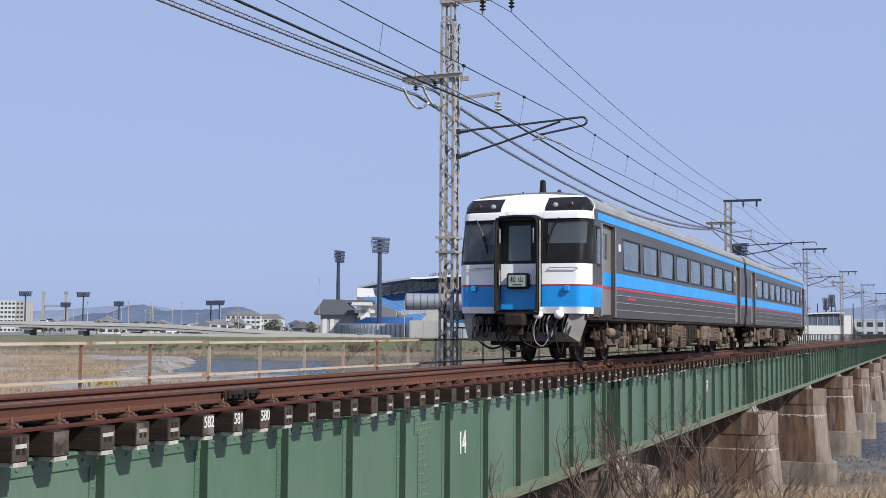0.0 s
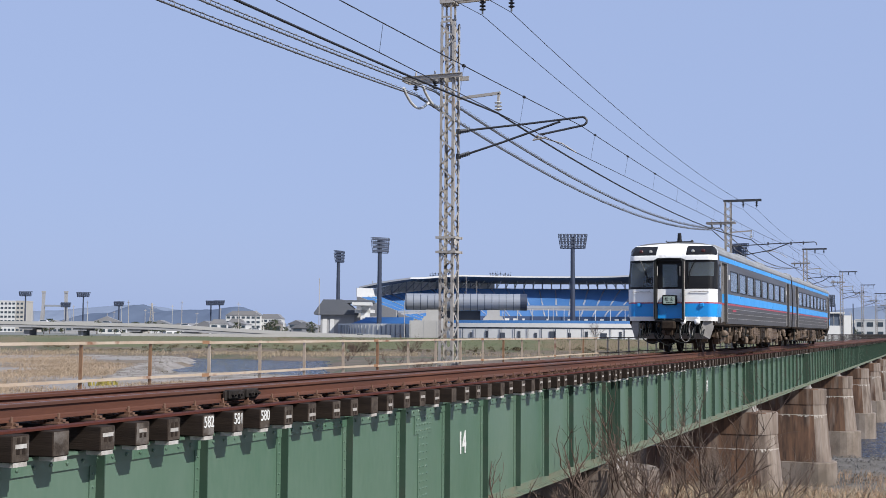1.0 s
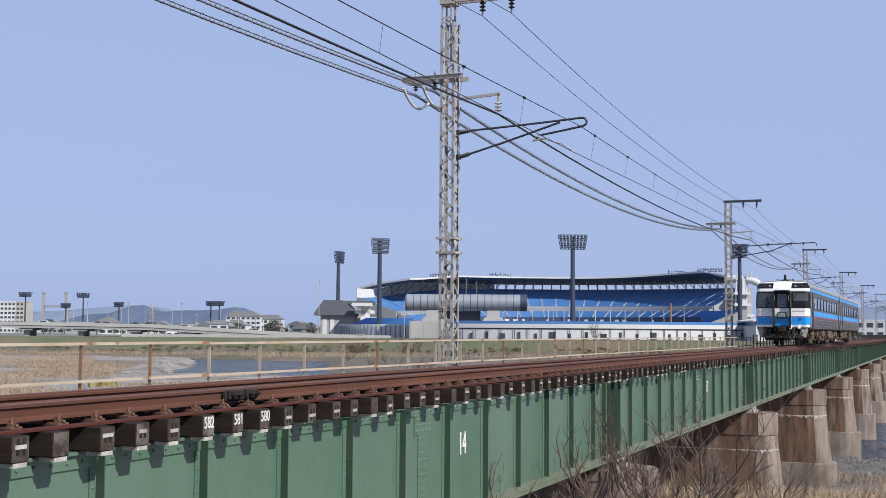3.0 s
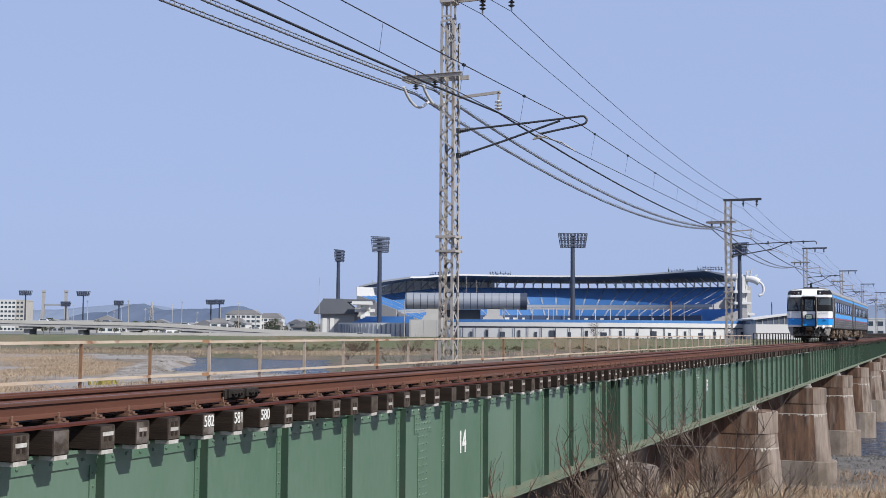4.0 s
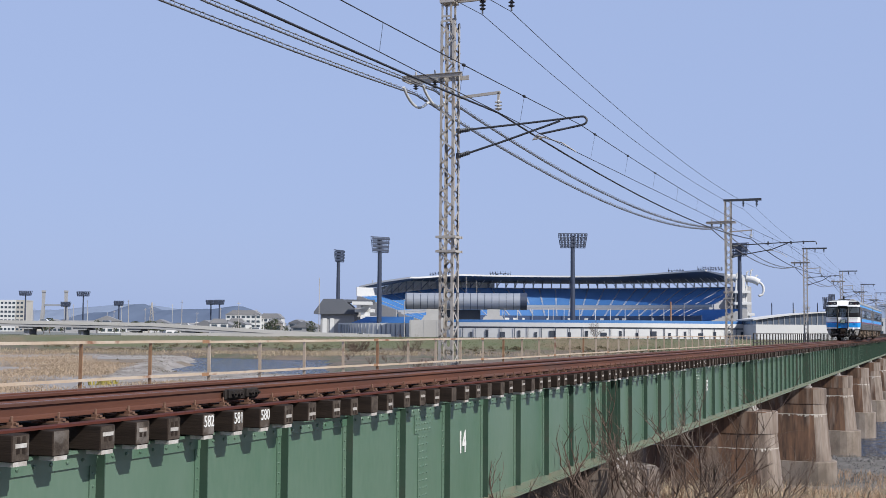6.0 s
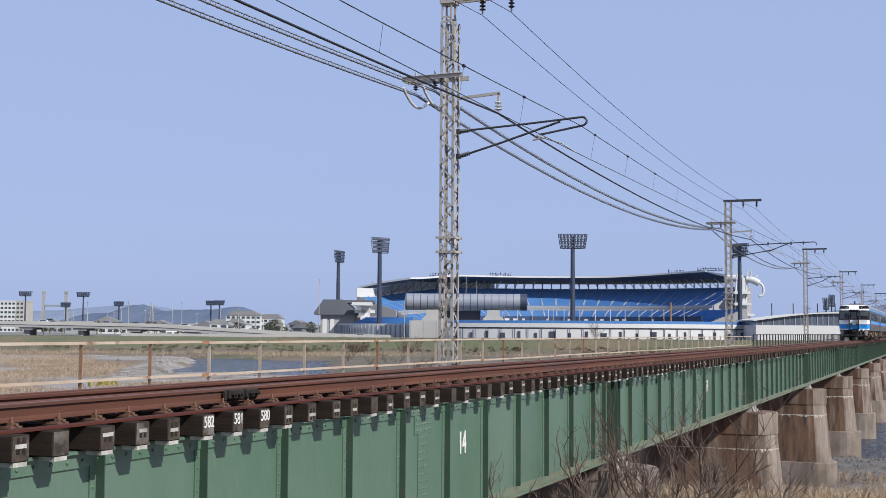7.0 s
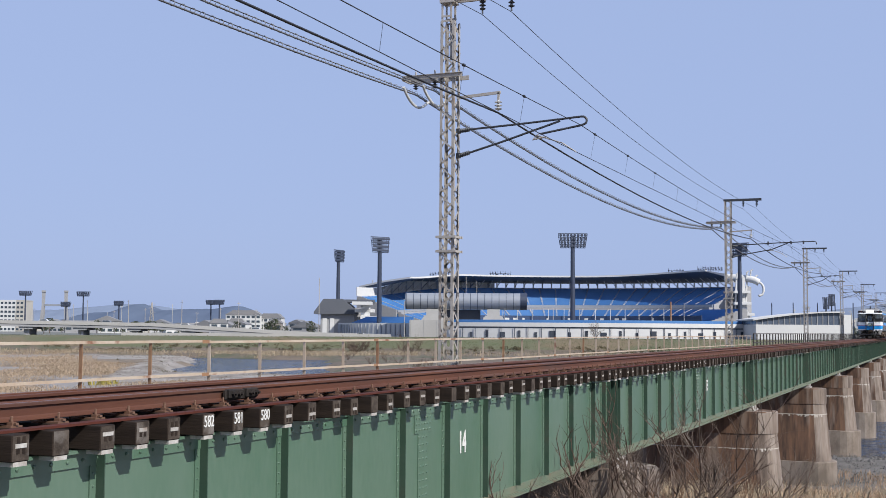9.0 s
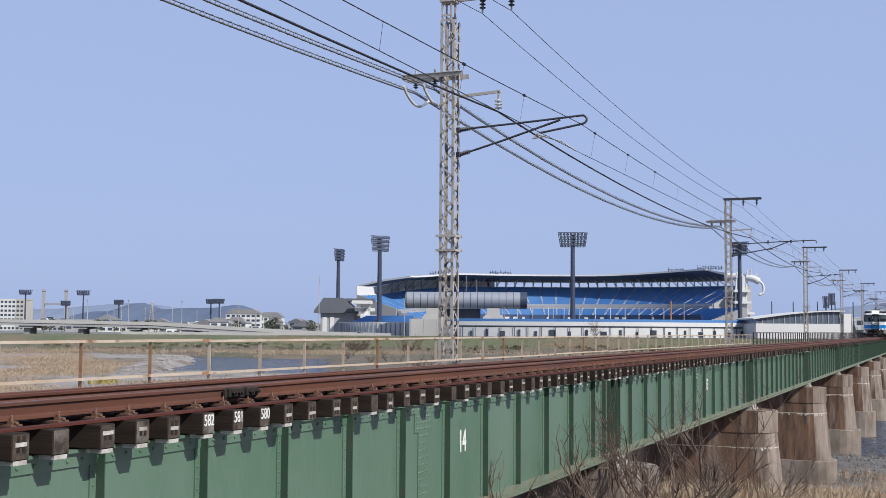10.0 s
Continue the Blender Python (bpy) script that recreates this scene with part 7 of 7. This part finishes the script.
SCRUB = mat("olive_brown_scrub", (0.085, 0.082, 0.045, 1), (0.16, 0.125, 0.082, 1), 0.95, 0, 0.15, 2, 0.9, 0, island=0.4, spec=0.1)
spots = []
for i in range(1150):
    u, w = rnd.uniform(-160, 140), rnd.uniform(400, 417)
    if noise.noise(Vector((u * 0.045, w * 0.1, 8))) + rnd.uniform(-0.2, 0.2) > -0.05:
        q = FAR @ Vector((u, w, 0))
        spots.append((q.x, q.y, ground_z(q.x, q.y) - 0.1))
clumps("bank_scrub", "low olive and brown scrub on the far bank", spots, 1.05, SCRUB, 14)
spots = []
for i in range(120):
    w = rnd.uniform(170, 350)
    u = rnd.uniform(-0.36, -0.05) * w
    q = FAR @ Vector((u, w, 0))
    if ground_z(q.x, q.y) > BED + 0.1 and noise.noise(Vector((u * 0.06, w * 0.06, 18))) > 0.0:
        spots.append((q.x, q.y, ground_z(q.x, q.y) - 0.1))
clumps("plain_scrub", "low brown weeds on the flood plain", spots, 0.55, SCRUB, 15)
GREENBLADE = mat("fresh_green_grass", (0.125, 0.16, 0.065, 1), (0.20, 0.18, 0.10, 1), 0.95, 0, 0.2, 2, 0.8, 0, island=0.35)
spots = []
for i in range(30000):
    u, w = rnd.uniform(-190, 150) if i % 3 == 0 else rnd.uniform(-60, 110), rnd.uniform(406, 446)
    q = FAR @ Vector((u, w, 0))
    spots.append((q.x, q.y, ground_z(q.x, q.y) - 0.1))
blades("dyke_grass", "patchy green and dry grass on the dyke", spots, 0.35, 0.12, GREENBLADE, 0.6, seed=7)
YELLOW = mat("yellow_rape_flowers", (0.42, 0.34, 0.06, 1), (0.30, 0.27, 0.08, 1), 0.9, 0, 0.5, 5, 0.8, 0, island=0.3)
spots = []
for i in range(90):
    u, w = -47.5 + rnd.gauss(0, 1.0), 168 + rnd.gauss(0, 1.2)
    q = FAR @ Vector((u, w, 0))
    spots.append((q.x, q.y, ground_z(q.x, q.y)))
blades("yellow_flowers", "patch of yellow flowers on the flood plain", spots, 1.0, 0.2, YELLOW, 0.4, seed=9)


def branch(bm, r, p, d, length, rad, depth):
    """A bare branch that forks."""
    n = 4
    pts = [p]
    for i in range(n):
        d = (d + Vector((r.uniform(-1, 1), r.uniform(-1, 1), r.uniform(-0.6, 1.0))) * 0.24).normalized()
        pts.append(pts[-1] + d * length / n)
    for i in range(n):
        rod(bm, pts[i], pts[i + 1], rad * (1 - 0.16 * i), 4 if depth < 2 else 3, rad * (1 - 0.16 * (i + 1)), caps=False)
    if depth < 3:
        for k in range(r.choice((3, 4, 5)) if depth < 2 else 3):
            j = r.randint(1, n)
            s = Vector((r.uniform(-1, 1), r.uniform(-1, 1), r.uniform(-0.2, 0.8)))
            branch(bm, r, pts[j], (d + s * 0.85).normalized(), length * r.uniform(0.45, 0.7), rad * 0.55, depth + 1)


def build_shrub(x, y, h, stems, seed, label="bare leafless shrub with tangled grey twigs"):
    r = random.Random(seed)
    s = thing("bare_shrub", label, "shrub", "bare shrubs", at=pose(x, y, ground_z(x, y) - 0.1))
    for k in range(stems):
        bm = B()
        a = r.uniform(0, 6.3)
        d = Vector((math.cos(a) * 0.9, math.sin(a) * 0.9, 0.8)).normalized()
        branch(bm, r, Vector((r.uniform(-0.3, 0.3), r.uniform(-0.3, 0.3), 0)), d, h * r.uniform(0.4, 0.65), 0.0145 * h * r.uniform(0.5, 1.1), 0)
        part("stem", bm, TWIG, s)
    return s


for x, y, h, n, sd in ((2.2, 22.5, 3.2, 5, 1), (2.5, 25.0, 3.6, 6, 2), (2.0, 20.5, 2.6, 4, 3), (3.1, 28.0, 3.2, 3, 4), (2.6, 32.0, 3.4, 3, 5), (3.3, 36.0, 3.0, 3, 6), (-0.5, 38, 2.4, 5, 10), (0.9, 31.0, 1.6, 4, 11)):
    sh = build_shrub(x, y, h, n, sd)
    for o in sh.children[::3] if y > 26 else ():
        o.data.materials[0] = TWIG_PALE
for i in range(9):
    w = 215 + 16 * i
    q = FAR @ Vector((w * rnd.uniform(-0.085, -0.005), w, 0))
    build_shrub(q.x, q.y, rnd.uniform(3.0, 4.5), 4, 90 + i, "bare brown bush on the muddy shore")
r0 = random.Random(44)
for i in range(8):
    x, y = r0.uniform(1.6, 4.2), r0.uniform(20, 33)
    sh = build_shrub(x, y, r0.uniform(0.9, 1.5), 4, 200 + i, "low tangle of red-brown brush under the girder")
    for o in sh.children:
        o.data.materials[0] = TWIG_RED
for i in range(12):
    u = rnd.uniform(-32, -8)
    q = FAR @ Vector((u, rnd.uniform(396, 408), 0))
    build_shrub(q.x, q.y, rnd.uniform(5, 8), 4, 50 + i, "bare brown bush on the far bank")

q = FAR @ Vector((58, 456, 0))
build_shrub(q.x, q.y, 9, 5, 77, "bare grey tree before the stadium wall")

# stones and gravel on the river bed
GRAVEL_STONE = mat("pale_river_cobbles", (0.36, 0.33, 0.30, 1), (0.22, 0.20, 0.175, 1), 0.95, 0, 0.4, 4, 0.8, 0, island=0.4)
rnd = random.Random(33)
spots = []
while len(spots) < 1500:
    u, w = rnd.uniform(-130, -22), rnd.uniform(180, 365)
    if on_gravel(u, w):
        q = FAR @ Vector((u, w, 0))
        spots.append((q.x, q.y, ground_z(q.x, q.y) - 0.02))
clumps("gravel_cobbles", "pale cobbles scattered over the gravel bar", spots, 0.42, GRAVEL_STONE, 16, 12)
ROCK = mat("grey_river_stones", (0.17, 0.16, 0.155, 1), (0.10, 0.095, 0.09, 1), 0.9, 0, 2, 20, 0.8, 0.3, 0.02, island=0.3)
spots = []
rnd = random.Random(30)
while len(spots) < 2600:
    x, y = rnd.uniform(-4, 30), rnd.uniform(60, 125)
    if ground_z(x, y) > BED - 0.55:
        spots.append((x, y, ground_z(x, y) - 0.02))
clumps("river_cobbles", "dark and pale cobbles on the river bed", spots, 0.24, ROCK, 17, 14)
bm = B()
rnd = random.Random(31)
for i in range(3600):
    x, y = rnd.uniform(-6, 34), rnd.uniform(62, 118)
    s = rnd.uniform(0.05, 0.2)
    z = ground_z(x, y)
    if z < BED - 0.5:
        continue
    pts = [Vector((x, y, z)) + Vector((math.cos(a) * s * rnd.uniform(0.7, 1.2), math.sin(a) * s * rnd.uniform(0.7, 1.2), -0.04)) for a in (0, 1.26, 2.5, 3.77, 5.0)]
    v = [bm.verts.new(q) for q in pts]
    t = bm.verts.new((x, y, z + s * 0.6))
    for k in range(5):
        bm.faces.new((v[k], v[(k + 1) % 5], t))
tagged(part("river_stones", bm, ROCK), "grey river stones on the bed", "stones", kind="stuff")


motions()
